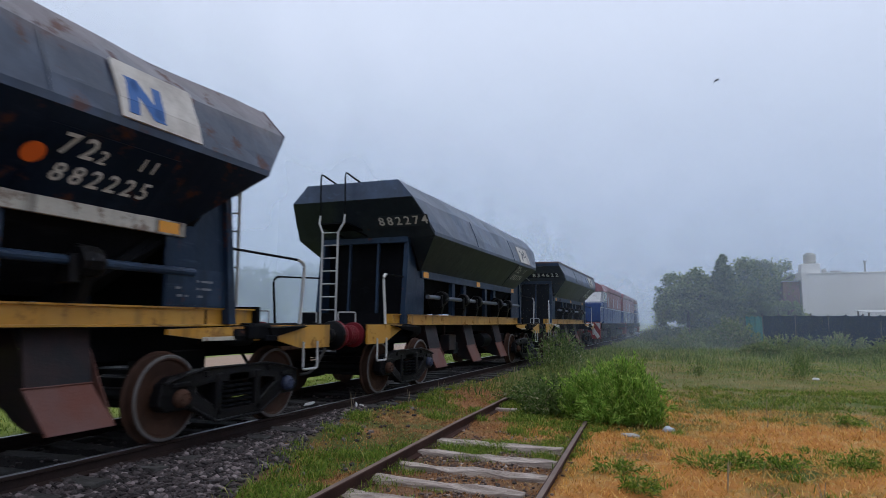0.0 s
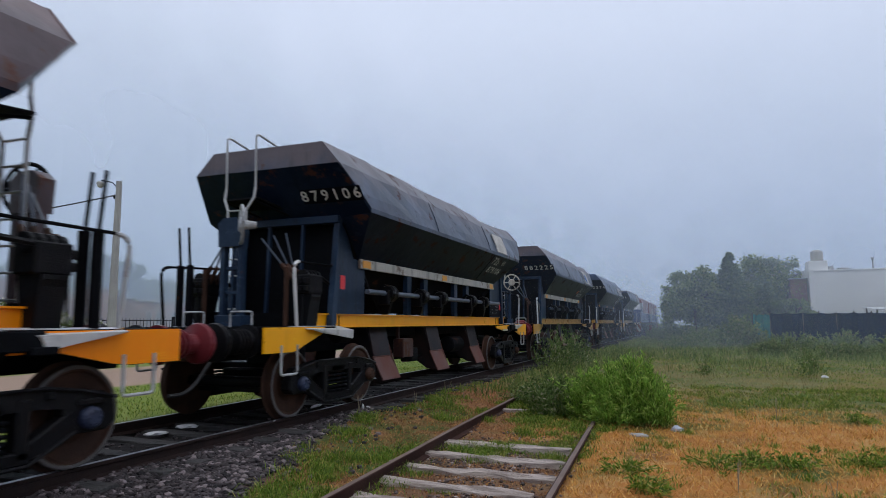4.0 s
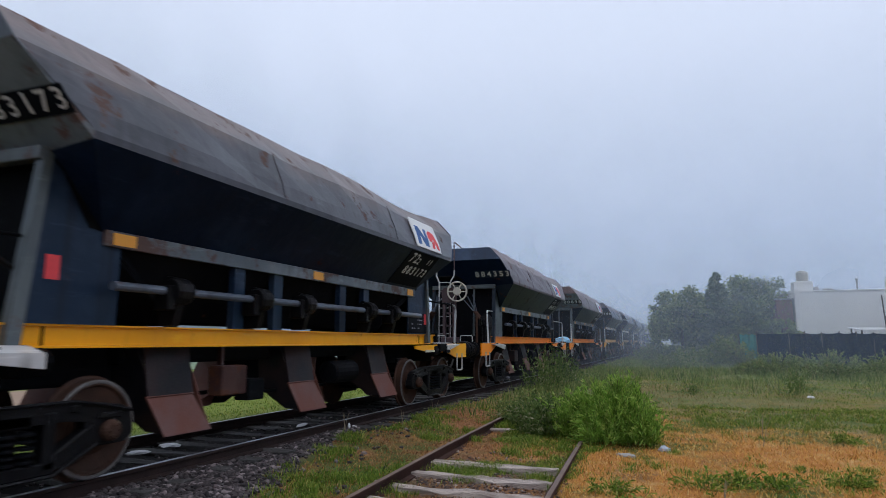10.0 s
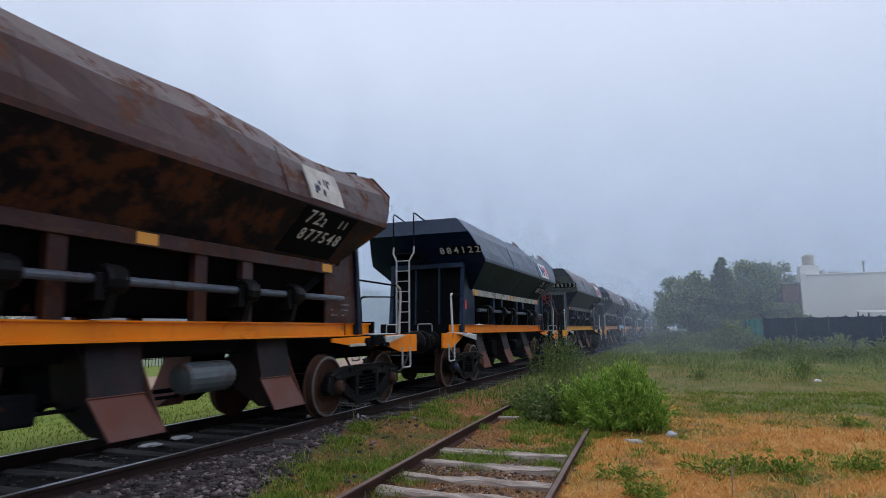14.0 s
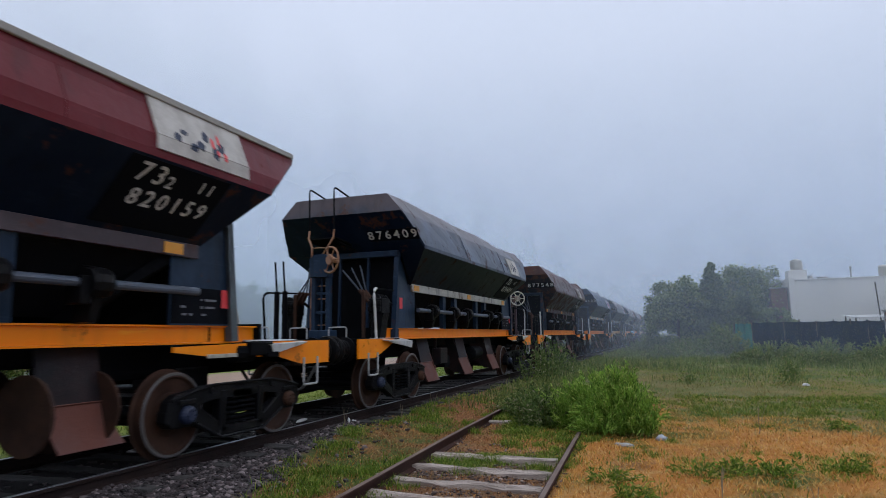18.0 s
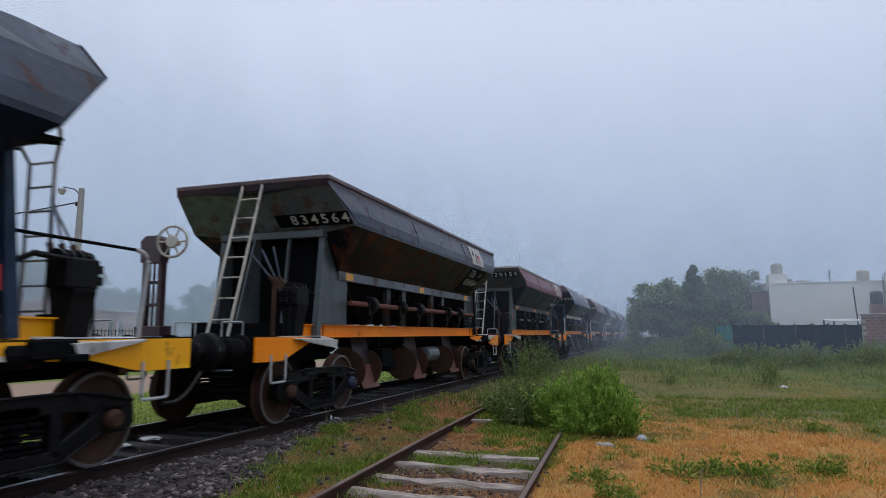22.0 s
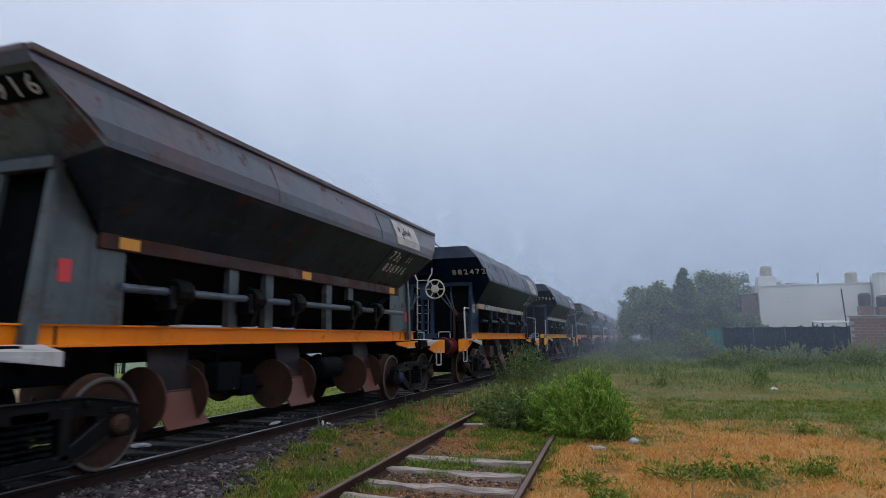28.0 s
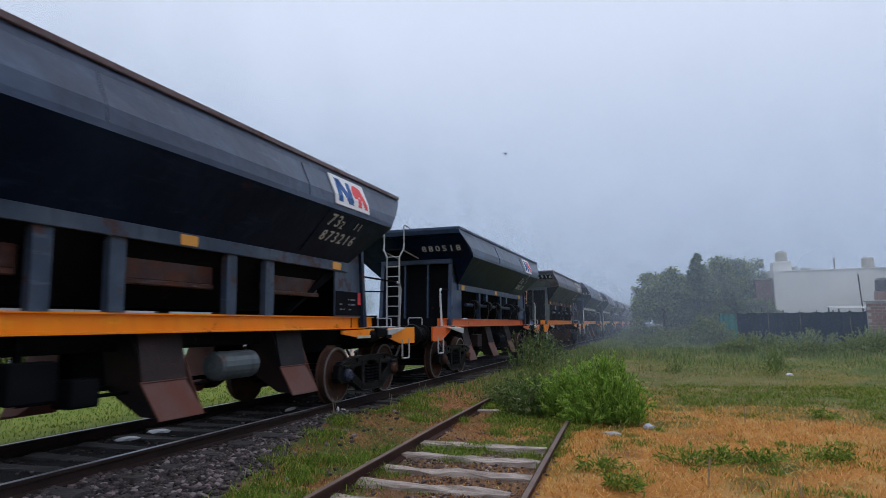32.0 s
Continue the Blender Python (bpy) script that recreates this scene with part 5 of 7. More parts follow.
        if e + "w" in end_gear:
            st = put("brake_stand", "brake_stand", brake_stand_bm, (M["blue_grey"] if load % 2 == 0 or load == 3 and kind == "hipped" else M["slate_brown"]), at=m @ pose(-1.05 if ladder == "slant" else 0.22, 0, 0))
            hub = pose(0.2 if ladder == "slant" else 0.04, -5.9, 2.68, 0, 0, {"879106": -46, "876409": -22, "820159": -25}.get(number, 12)) @ Matrix.Scale(0.88 if ladder_mat or ladder == "slant" else 1.0, 4) @ pose(0, 5.95, 0)
            put("brake_wheel", "brake_wheel", brake_wheel_bm, wheel_mat, st, at=hub)
            put("wheel_hub", "brake_hub", brake_hub_bm, wheel_mat, st, at=hub)
            for k in range(6):
                put("spoke", "brake_spoke", lambda: tube(bmesh.new(), [(0, -5.99, 0), (0.26, -6.0, 0)], 0.017, 5), wheel_mat, st, at=hub @ Matrix.Rotation(k * math.pi / 3, 4, "Y"))
        if e + "w" in end_gear and ladder == "straight":
            for x in (-1.02, -0.84):
                put("hand_lever", "hand_lever", lambda: tube(tube(bmesh.new(), [(0, -5.75, 1.24), (0, -5.75, 2.15)], 0.055, 6), [(0, -5.75, 2.1), (-0.03, -5.78, 2.72)], 0.02, 6), M["dark"], at=m @ pose(x, 0, 0))
        for x in (-0.05, 0.72):
            put("edge_grab", "edge_grab", edge_grab_bm, M["tube"], at=m @ pose(x, -6.5, 1.235))
        if e + "l" in end_gear:
            for x in (0.92,) if ladder == "slant" else (-0.95, 0.92):
                bank = put("lever_bank", "lever_pedestal_%s" % x, lambda: lever_pedestal_bm(x), M["iron"], at=m)
                put("lever_knuckle", "lever_knuckle_%s" % x, lambda: lever_knuckle_bm(x), M["wheel"], bank)
                for k in range(3):
                    put("lever", "lever_%s_%d" % (x, k), lambda: lever_bm(x, k), M["shaft_grey"], bank)
    plain = number in ("882225", "882274", "880518", "877548", "834622", "836916")
    data = put("data_panel", "data_panel", lambda: prism(bmesh.new(), [(3.64, 1.45), (4.69, 1.45), (4.64, 1.86), (3.64, 1.86)], 0.957, 0.963), bay_mat if plain else M["plate_black"])
    for r, bars in enumerate((((3.8, 3.88), (3.92, 3.97), (4.12, 4.2)), ((3.78, 3.86), (4.1, 4.14), (4.18, 4.34)), ((4.1, 4.13), (4.17, 4.36)))):
        for y0, y1 in bars:
            put("data_line", "data_line_%d_%s" % (r, y0), lambda: boxes((0.963, 0.965, y0, y1, 1.54 + 0.085 * r, 1.565 + 0.085 * r)), M["fine_print"], data)
    if load in (0, 3, 4, 6) and number != "880518":
        put("red_tag", "red_tag", lambda: boxes((0.963, 0.968, 4.46, 4.62, 1.64, 1.86)), M["logo_red"])
        put("red_tag", "red_tag_rear", lambda: boxes((0.955, 0.962, -4.42, -4.28, 1.82, 2.04)), M["logo_red"])
    # running gear
    for s in (-1, 1):
        bo = put("bolster", "bolster", bolster_bm, M["iron"], at=pose(0, s * 4.72, 0))
        for m in (Matrix(), TURN):
            fr = put("side_frame", "sideframe", sideframe_bm, M["iron"], at=pose(0, s * 4.72, 0) @ m)
            put("spring_nest", "springs", springs_bm, M["dark"], fr)
            for y in (-0.96, 0.96):
                put("bearing_cap", "cap", cap_bm, M["cap_blue"] if (load + (y > 0)) % 3 == 0 else M["wheel"], fr, at=pose(0, y, WHEEL_R))
    for y in AXLES:
        ws = put("wheelset", "axle", axle_bm, M["iron"], at=pose(0, y, WHEEL_R))
        for m in (Matrix(), TURN):
            put("wheel", "wheel", wheel_bm, M["wheel"], ws, at=m)
            put("wheel_rim", "wheel_rim", rim_bm, M["tread"], ws, at=m)
    # painted writing
    h = HULLS[kind]
    R, E, F, H, B = h["R"], h["E"], h["F"], h["H"], h["B"]
    up = Vector((0, F[1] * -1 + H[1], F[2] - H[2]))
    for e, m in (("r", Matrix()), ("f", TURN)):
        if kind == "hipped":
            at = m @ on_plane((0.98, -(F[1] * 0.44 + H[1] * 0.56), F[2] * 0.44 + H[2] * 0.56), (1, 0, 0), up)
        else:
            g = {"880518": 0.46, "834564": 0.3, "834622": 0.42}.get(number, 0.80)
            at = m @ on_plane(({"834564": 1.0}.get(number, 0.80), -(F[1] * g + H[1] * (1 - g)), F[2] * g + H[2] * (1 - g)), (1, 0, 0), up)
        if e == "r":
            w0 = -0.52 if kind == "hipped" else -0.80
            pl = put("number_panel", "number_panel_" + kind, lambda: boxes((w0, 0.55, -0.13, 0.13, -0.009, 0.0)), M["plate_black"] if number not in ("880518", "882274", "882225", "884353") else body, at=at)
            stencil("digit", number, 0.27, pl)
    dn = Vector((B[0] - E[0], 0, B[2] - E[2] + 0.03))
    low = {"882225": 0.58, "880518": 0.52}.get(number, 0.42)
    at = on_plane((E[0] + dn.x * low, PAINT.get(number, (0, 0, 2.95))[2], E[2] - 0.03 + dn.z * low), (0, 1, 0), -dn)
    pl = put("side_panel", "side_panel", lambda: boxes((-0.66, 0.72, -0.42, 0.36, -0.009, 0.0)), body if number in ("882225", "879106", "882472", "880518", "873216", "882274", "834622", "836916") else M["plate_black"], at=at)
    stencil("digit", number, 0.27, pl, pose(0.1, -0.08, 0))
    stencil("digit", "73" if number in ("820159", "834564", "873216", "836916") else "72", 0.3, pl, pose(-0.32, 0.2, 0))
    stencil("digit", "2", 0.2, pl, pose(-0.06, 0.16, 0))
    stencil("digit", "11", 0.2, pl, pose(0.44, 0.2, 0))
    if number == "884122":
        for y0, y1 in ((0.35, 1.45), (4.15, 5.12)):
            put("bent_flap", "bent_flap_%s" % y0, lambda: thick(sheet(bmesh.new(), ((1.02, y0, 4.0 - rim_drop(y0 / 5.2, sag)), (1.02, y1, 4.0 - rim_drop(y1 / 5.2, sag)), (0.92, y1 - 0.12, 4.17 - rim_drop(y1 / 5.2, sag)), (0.92, y0 + 0.3, 4.2 - rim_drop(y0 / 5.2, sag)))), 0.012), M["rusty"], lab="bent rusty flap along the rim")
    if number == "882472":
        put("notice_plate", "notice_plate", lambda: boxes((0.955, 0.965, -4.36, -4.08, 2.05, 2.3), bevel=0.003), M["cream"])
    if number == "882225":
        at2 = on_plane((E[0] + dn.x * 0.52, 1.84, E[2] - 0.03 + dn.z * 0.52), (0, 1, 0), -dn)
        put("round_patch", "round_patch", lambda: lathe(bmesh.new(), [(-0.006, 0.1), (0.004, 0.1)], axis="z", seg=20), M["redorange"], at=at2)
    if number == "880518":
        stencil("letter", "D", 0.26, pl, pose(0.2, 0.4, 0))
    if logo:
        edge, wide, _ = PAINT.get(number, (3.7, 1.25, 3.0))
        mid = edge - wide / 2
        head = 0.62 if number in ("882225", "883173", "880898", "820159", "882472") else 0.52
        quad = [[(-1, 0), (1, 0), (1, 0.97), (0.96, 1.0), (-0.96, 1.0), (-1, 0.97)]]
        pn = put("emblem_panel", "emblem_%s" % number, lambda: on_band_bm(kind, mid, wide, 0.01, head, quad, 0.022), M["logo_white"] if logo == "clean" else M["logo_faded"])
        f0, f1 = 0.07, 0.46
        if logo in ("clean", "half"):
            put("emblem_mark", "mark_blue_%s" % number, lambda: on_band_bm(kind, mid, wide, f0, f1, BLUE_MARK, 0.027), M["logo_blue"], pn, "dark blue zigzag mark")
        if logo == "clean":
            put("emblem_mark", "mark_red_%s" % number, lambda: on_band_bm(kind, mid, wide, f0, f1, RED_MARK, 0.027), M["logo_red"], pn, "red splash mark")
        if logo == "faded" and number != "879106":
            put("emblem_mark", "mark_flakes_%s" % number, lambda: on_band_bm(kind, mid, wide, f0, f1, torn_flakes(load), 0.026), M["cap_blue"], pn, "flaked remains of dark paint")
        if number in ("820159", "834564"):
            put("emblem_mark", "mark_red_flakes_%s" % number, lambda: on_band_bm(kind, mid + 0.12 * wide, wide * 0.5, f0, f1, torn_flakes(load + 9)[3:], 0.027), M["logo_red"], pn, "flaked remains of red paint")
    return tagged(w, label, "wagon", "hopper wagons of the train")


def mirror(bm):
    for v in bm.verts:
        v.co.x = -v.co.x
    return bm


WAGONS = []


def train():
    S, SW, BR, RU, MA = M["slate"], M["slate_worn"], M["slate_brown"], M["rusty"], M["maroon"]
    Y, O, RO, DY = M["yellow"], M["orange"], M["redorange"], M["dullyellow"]
    spec = [
        dict(kind="open", body=M["dusty"], band=S, beam=DY, number="834622", logo="faded", stripe=M["blue_grey"], load=1, label="slate hopper wagon coupled behind the locomotives"),
        dict(kind="hipped", body=M["dusty"], band=S, beam=DY, number="882274", logo="faded", stripe=M["blue_grey"], load=2, label="dark slate hopper wagon with grimy yellow beams"),
        dict(kind="hipped", body=M["worn_under"], band=SW, beam=DY, sag=0.07, number="882225", logo="half", stripe=M["cream"], end_gear=("rw", "rl"), load=2, label="worn slate hopper wagon with a cream stripe and a brake wheel"),
        dict(kind="hipped", body=M["worn_under"], band=SW, beam=Y, sag=0.09, number="879106", logo="faded", stripe=M["cream"], end_gear=("rw", "rl"), load=3, label="worn dark hopper wagon with yellow beams and a brake wheel"),
        dict(kind="hipped", body=M["slate_under"], band=BR, beam=O, number="880898", logo="clean", side_mat=M["end_grey"], end_mat=M["end_rust"], stripe=M["end_rust"], end_gear=("fl", "fw"), sag=0.06, load=5, label="hopper wagon with a brown weathered top and orange beams"),
        dict(kind="hipped", body=M["grey_green"], band=BR, beam=O, number="884353", logo="clean", end_band=M["slate"], end_mat=M["slate_under"], side_mat=M["end_grey"], stripe=M["end_rust"], end_gear=("rw", "rl"), sag=0.08, load=1, label="hopper wagon with a brown top and bright orange beams"),
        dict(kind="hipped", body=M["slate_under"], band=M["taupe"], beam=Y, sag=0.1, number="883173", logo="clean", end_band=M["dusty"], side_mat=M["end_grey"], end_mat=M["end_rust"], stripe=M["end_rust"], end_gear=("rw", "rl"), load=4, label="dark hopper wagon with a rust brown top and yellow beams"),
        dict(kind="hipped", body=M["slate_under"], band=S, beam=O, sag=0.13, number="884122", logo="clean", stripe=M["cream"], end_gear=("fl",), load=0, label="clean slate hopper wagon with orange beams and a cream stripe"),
        dict(kind="hipped", sag=0.17, body=M["rust_slate"], band=RU, beam=O, number="877548", logo="faded", stripe=M["rusty"], end_gear=("rw", "rl"), side_mat=M["grey_green"], bay_mat=M["rusty"], load=1, label="heavily rusted hopper wagon with orange beams"),
        dict(kind="hipped", body=M["worn_under"], band=SW, beam=O, number="876409", logo="faded", ladder_mat=M["rail_rust"], stripe=M["cream"], end_gear=("rw", "rl"), sag=0.07, load=3, label="stained dark hopper wagon with yellow beams"),
        dict(kind="open", body=M["worn_under"], band=MA, beam=O, number="820159", logo="faded", end_band=M["end_dark"], stripe=M["slate_brown"], end_gear=("rw", "rl"), ladder="slant", chutes="drum", end_mat=M["end_dark"], side_mat=M["end_grey"], load=3, label="open hopper wagon with a maroon upper band"),
        dict(kind="open", body=M["rust_slate"], band=M["slate_maroon"], beam=O, number="834564", logo="faded", bay_mat=M["end_dark"], stripe=M["end_rust"], end_gear=("rw", "rl"), ladder="slant", chutes="drum", side_mat=M["end_grey"], end_mat=M["end_rust"], load=5, label="open hopper wagon with grey-green ends and slanting ladder"),
        dict(kind="hipped", body=M["worn_under"], band=M["slate_patched"], beam=Y, number="877969", logo="clean", stripe=M["cream"], end_gear=("fl",), sag=0.09, load=0, label="weathered slate hopper wagon with bright yellow beams"),
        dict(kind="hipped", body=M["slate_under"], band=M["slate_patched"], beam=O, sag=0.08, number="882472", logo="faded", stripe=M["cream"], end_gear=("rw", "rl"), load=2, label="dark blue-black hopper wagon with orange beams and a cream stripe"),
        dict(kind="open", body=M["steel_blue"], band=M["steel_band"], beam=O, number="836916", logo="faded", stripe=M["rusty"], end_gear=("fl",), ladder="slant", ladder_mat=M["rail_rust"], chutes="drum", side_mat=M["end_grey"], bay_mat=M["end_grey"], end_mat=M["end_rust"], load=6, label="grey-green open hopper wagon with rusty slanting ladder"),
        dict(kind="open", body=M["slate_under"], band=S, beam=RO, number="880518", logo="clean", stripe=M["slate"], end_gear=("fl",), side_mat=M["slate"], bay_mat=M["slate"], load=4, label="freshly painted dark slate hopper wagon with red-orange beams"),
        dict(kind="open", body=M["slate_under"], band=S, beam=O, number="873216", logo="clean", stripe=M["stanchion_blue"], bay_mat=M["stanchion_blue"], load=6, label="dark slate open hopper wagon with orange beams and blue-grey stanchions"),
    ]
    for k, kw in enumerate(spec):
        WAGONS.append(wagon(**kw))


train()


# ---------------------------------------------------------------- locomotives
def locomotive(flip):
    """A hood-unit diesel: cab, long hood, running board, two bogies. Built nose to -y."""
    lo = empty("locomotive")
    turn = TURN if flip else Matrix()
    add = lambda name, bm, mat, parent=lo, lab="": part(name, bm, mat, parent, lab, turn if parent is lo else None)
    add("underframe", boxes((-1.45, 1.45, -7.9, 7.9, 0.95, 1.25), bevel=0.02), M["dark"])
    add("fuel_tank", boxes((-1.3, 1.3, -1.8, 1.8, 0.35, 0.95), bevel=0.06), M["dark"])
    add("long_hood", boxes((-1.15, 1.15, -4.3, 7.5, 1.25, 2.3), bevel=0.04), M["loco_blue"])
    add("upper_hood", boxes((-1.148, 1.148, -4.3, 7.5, 2.302, 3.35), bevel=0.04), M["loco_red"])
    add("hood_roof", boxes((-1.2, 1.2, -4.3, 7.55, 3.352, 3.75), bevel=0.08), M["loco_red"])
    add("cab", boxes((-1.4, 1.4, -6.3, -4.3, 1.25, 2.55), bevel=0.04), M["loco_blue"])
    add("cab_band", boxes((-1.4, 1.4, -6.3, -4.3, 2.552, 3.2), bevel=0.03), M["loco_white"])
    add("cab_roof", prism(bmesh.new(), [(-1.45, 3.202), (1.45, 3.202), (1.3, 3.6), (0.7, 3.9), (-0.7, 3.9), (-1.3, 3.6)], -6.45, -4.2, "y"), M["loco_red"])
    add("nose_cap", prism(bmesh.new(), [(-7.4, 2.502), (-6.34, 2.502), (-6.34, 3.15), (-6.5, 3.15), (-7.0, 2.62), (-7.4, 2.56)], -1.3, 1.3, "x"), M["loco_white"])
    add("nose", boxes((-1.38, 1.38, -7.5, -6.302, 1.32, 2.5), bevel=0.06), M["loco_blue"])
    for sx in (-1, 1):
        add("cab_window", boxes((sx * 1.38, sx * 1.415, -5.9, -4.8, 2.62, 3.12) if sx > 0 else (-1.415, -1.38, -5.9, -4.8, 2.62, 3.12)), M["glass"])
        add("cab_window", boxes((sx * 0.65 - 0.38, sx * 0.65 + 0.38, -6.33, -6.29, 2.62, 3.12)), M["glass"])
        add("running_rail", tube(bmesh.new(), [(sx * 1.4, -7.8, 1.25), (sx * 1.4, -7.8, 2.2), (sx * 1.4, 7.8, 2.2), (sx * 1.4, 7.8, 1.25)], 0.025, 6), M["tube"])
        for k in range(7):
            y = -3.6 + 1.5 * k
            add("hood_door", boxes((sx * 1.15, sx * 1.175, y, y + 1.3, 1.45, 2.2) if sx > 0 else (-1.175, -1.15, y, y + 1.3, 1.45, 2.2)), M["loco_blue"])
            if k % 2:
                add("vent_panel", boxes((sx * 1.175, sx * 1.19, y + 0.3, y + 0.8, 2.35, 3.0) if sx > 0 else (-1.19, -1.175, y + 0.3, y + 0.8, 2.35, 3.0)), M["loco_white"])
    pil = add("pilot", boxes((-1.4, 1.4, -8.1, -7.9, 0.35, 1.3), bevel=0.02), M["loco_red"], lab="red and white chevron pilot plate")
    for sx in (-1, 1):
        for k in range(3):
            u = 0.1 + 0.5 * k
            pts = [(u, 1.28), (u + 0.24, 1.28), (min(1.38, u + 0.85), 0.36 + max(0, u + 0.85 - 1.38) * 1.5), (min(1.38, u + 0.61), 0.36 + max(0, u + 0.61 - 1.38) * 1.5)]
            add("chevron", prism(bmesh.new(), [(sx * a, b) for a, b in pts], -8.115, -8.10, "y"), M["loco_white"], pil)
    add("pilot", boxes((-1.4, 1.4, 7.9, 8.1, 0.35, 1.3), bevel=0.02), M["loco_red"])
    for yb in (-5.2, 5.2):
        bf = add("bogie_frame", boxes((-1.2, -1.05, yb - 2.2, yb + 2.2, 0.42, 0.78), (1.05, 1.2, yb - 2.2, yb + 2.2, 0.42, 0.78), (-1.1, 1.1, yb - 0.2, yb + 0.2, 0.5, 0.95), bevel=0.03), M["iron"])
        for dy in (-1.6, 0, 1.6):
            part("wheel", lathe(lathe(bmesh.new(), [(0.8, 0.05), (0.8, 0.53), (0.83, 0.5), (0.94, 0.49), (0.94, 0.05)], (0, yb + dy, 0.5)), [(-0.94, 0.05), (-0.94, 0.49), (-0.83, 0.5), (-0.8, 0.53), (-0.8, 0.05)], (0, yb + dy, 0.5)), M["wheel"], bf)
    for x in (-0.5, 0.1, 0.5):
        add("roof_fan", lathe(bmesh.new(), [(3.75, 0.42), (3.86, 0.42), (3.9, 0.3)], (0, 2.5 + 3 * x, 0), "z", 16), M["dark"])
    add("exhaust", boxes((-0.2, 0.2, -1.0, -0.4, 3.75, 3.98), bevel=0.02), M["dark"])
    add("coupler", boxes((-0.16, 0.16, -8.5, -8.1, 0.8, 1.1), (-0.16, 0.16, 8.1, 8.5, 0.8, 1.1), bevel=0.02), M["iron"])
    return tagged(lo, "red and blue diesel locomotive at the head of the train", "locomotive", "locomotives")


LOCOS = [locomotive(False), locomotive(True)]


# ---------------------------------------------------------------- buildings and fences on the near side
def factory():
    f = empty("white_building")
    part("wall", boxes((9.1, 9.45, 60.0, 84, -0.3, 5.85), (9.45, 34, 60.0, 60.35, -0.3, 5.55), (9.45, 34, 83.6, 84, -0.3, 5.55), (33.6, 34, 60.35, 83.6, -0.3, 5.55), bevel=0.02), M["whitewash"], f)
    part("roof", boxes((9.45, 33.6, 60.35, 83.6, 5.2, 5.35)), M["concrete"], f)
    part("parapet", boxes((9.45, 34.1, 59.95, 60.4, 5.552, 5.66), bevel=0.01), M["whitewash"], f)
    part("stair_tower", boxes((9.1, 10.5, 60.36, 62, 5.3, 6.45), bevel=0.02), M["whitewash"], f)
    part("tower_pier", boxes((9.02, 9.35, 59.9, 60.0, -0.3, 5.9), bevel=0.01), M["whitewash"], f)
    tk = part("water_tank", lathe(bmesh.new(), [(6.45, 0.44), (6.55, 0.47), (7.2, 0.47), (7.28, 0.42)], (9.85, 61.0, 0), "z", 24), M["fibro"], f, "pale ribbed water tank on the roof")
    part("lid", lathe(bmesh.new(), [(7.28, 0.30), (7.36, 0.30), (7.4, 0.2)], (9.85, 61.0, 0), "z", 20), M["fibro"], tk)
    part("water_tank", lathe(bmesh.new(), [(5.7, 0.42), (5.8, 0.46), (6.5, 0.46), (6.62, 0.36)], (16.35, 61.5, 0), "z", 24), M["fibro"], f)
    part("roof_pipe", tube(bmesh.new(), [(13.8, 61, 5.3), (13.8, 61, 6.5)], 0.06, 8), M["concrete"], f)
    part("pipe_cowl", lathe(bmesh.new(), [(6.45, 0.1), (6.6, 0.12), (6.64, 0.04)], (13.8, 61, 0), "z", 10), M["concrete"], f)
    part("vent_box", boxes((11.3, 12.0, 60.5, 61.2, 5.55, 5.85), bevel=0.02), M["concrete"], f)
    part("vent_box", boxes((10.6, 10.95, 60.5, 60.9, 5.6, 5.98), bevel=0.02), M["concrete"], f)
    part("gutter_pipe", tube(bmesh.new(), [(17.3, 59.93, 6.05), (17.3, 59.93, 1.0)], 0.045, 6), M["concrete"], f)
    return tagged(f, "large white rendered building with roof water tanks", "building")


factory()


def upper_block():
    b = empty("white_annex")
    part("wall", boxes((17.4, 30, 58.2, 59.85, -0.3, 6.2), bevel=0.02), M["whitewash"], b)
    part("parapet", boxes((17.35, 30.1, 58.15, 59.86, 6.202, 6.3), bevel=0.01), M["whitewash"], b)
    return tagged(b, "white rendered annex standing against the building", "building")


upper_block()


def shed():
    s = empty("brick_shed")
    part("wall", boxes((7.75, 9.0, 61.0, 66, -0.3, 5.0), bevel=0.02), M["brick"], s)
    part("roof", boxes((7.68, 9.05, 60.9, 66.1, 5.002, 5.1)), M["concrete"], s)
    return tagged(s, "tall dark red-brown brick outbuilding beside the white wall", "building")


shed()


def net_fence():
    f = empty("netting_fence")
    rnd = random.Random(3)
    for i in range(9):
        x = 5.0 + i * 1.0
        part("post", tube(bmesh.new(), [(x, 50.04, -0.2), (x + rnd.uniform(-0.03, 0.03), 50.04, 2.12 + rnd.uniform(-0.04, 0.12))], 0.045, 7), M["bark"], f)
    for i in range(8):
        x = 5.0 + i * 1.0
        bm = bmesh.new()
        n = 6
        rows = []
        for k in range(n + 1):
            xx = x + k / n
            top = 2.05 - 0.06 * math.sin(math.pi * k / n) + rnd.uniform(-0.02, 0.02)
            rows.append([bm.verts.new((xx, 50 + 0.03 * math.sin(9 * xx + z), z)) for z in (-0.15, 0.6, 1.3, top)])
        for a, b in zip(rows, rows[1:]):
            for q in range(3):
                bm.faces.new((a[q], b[q], b[q + 1], a[q + 1]))
        part("netting", thick(bm, 0.008), M["net"], f)
    return tagged(f, "fence of dark shade netting on wooden posts", "fence")


net_fence()


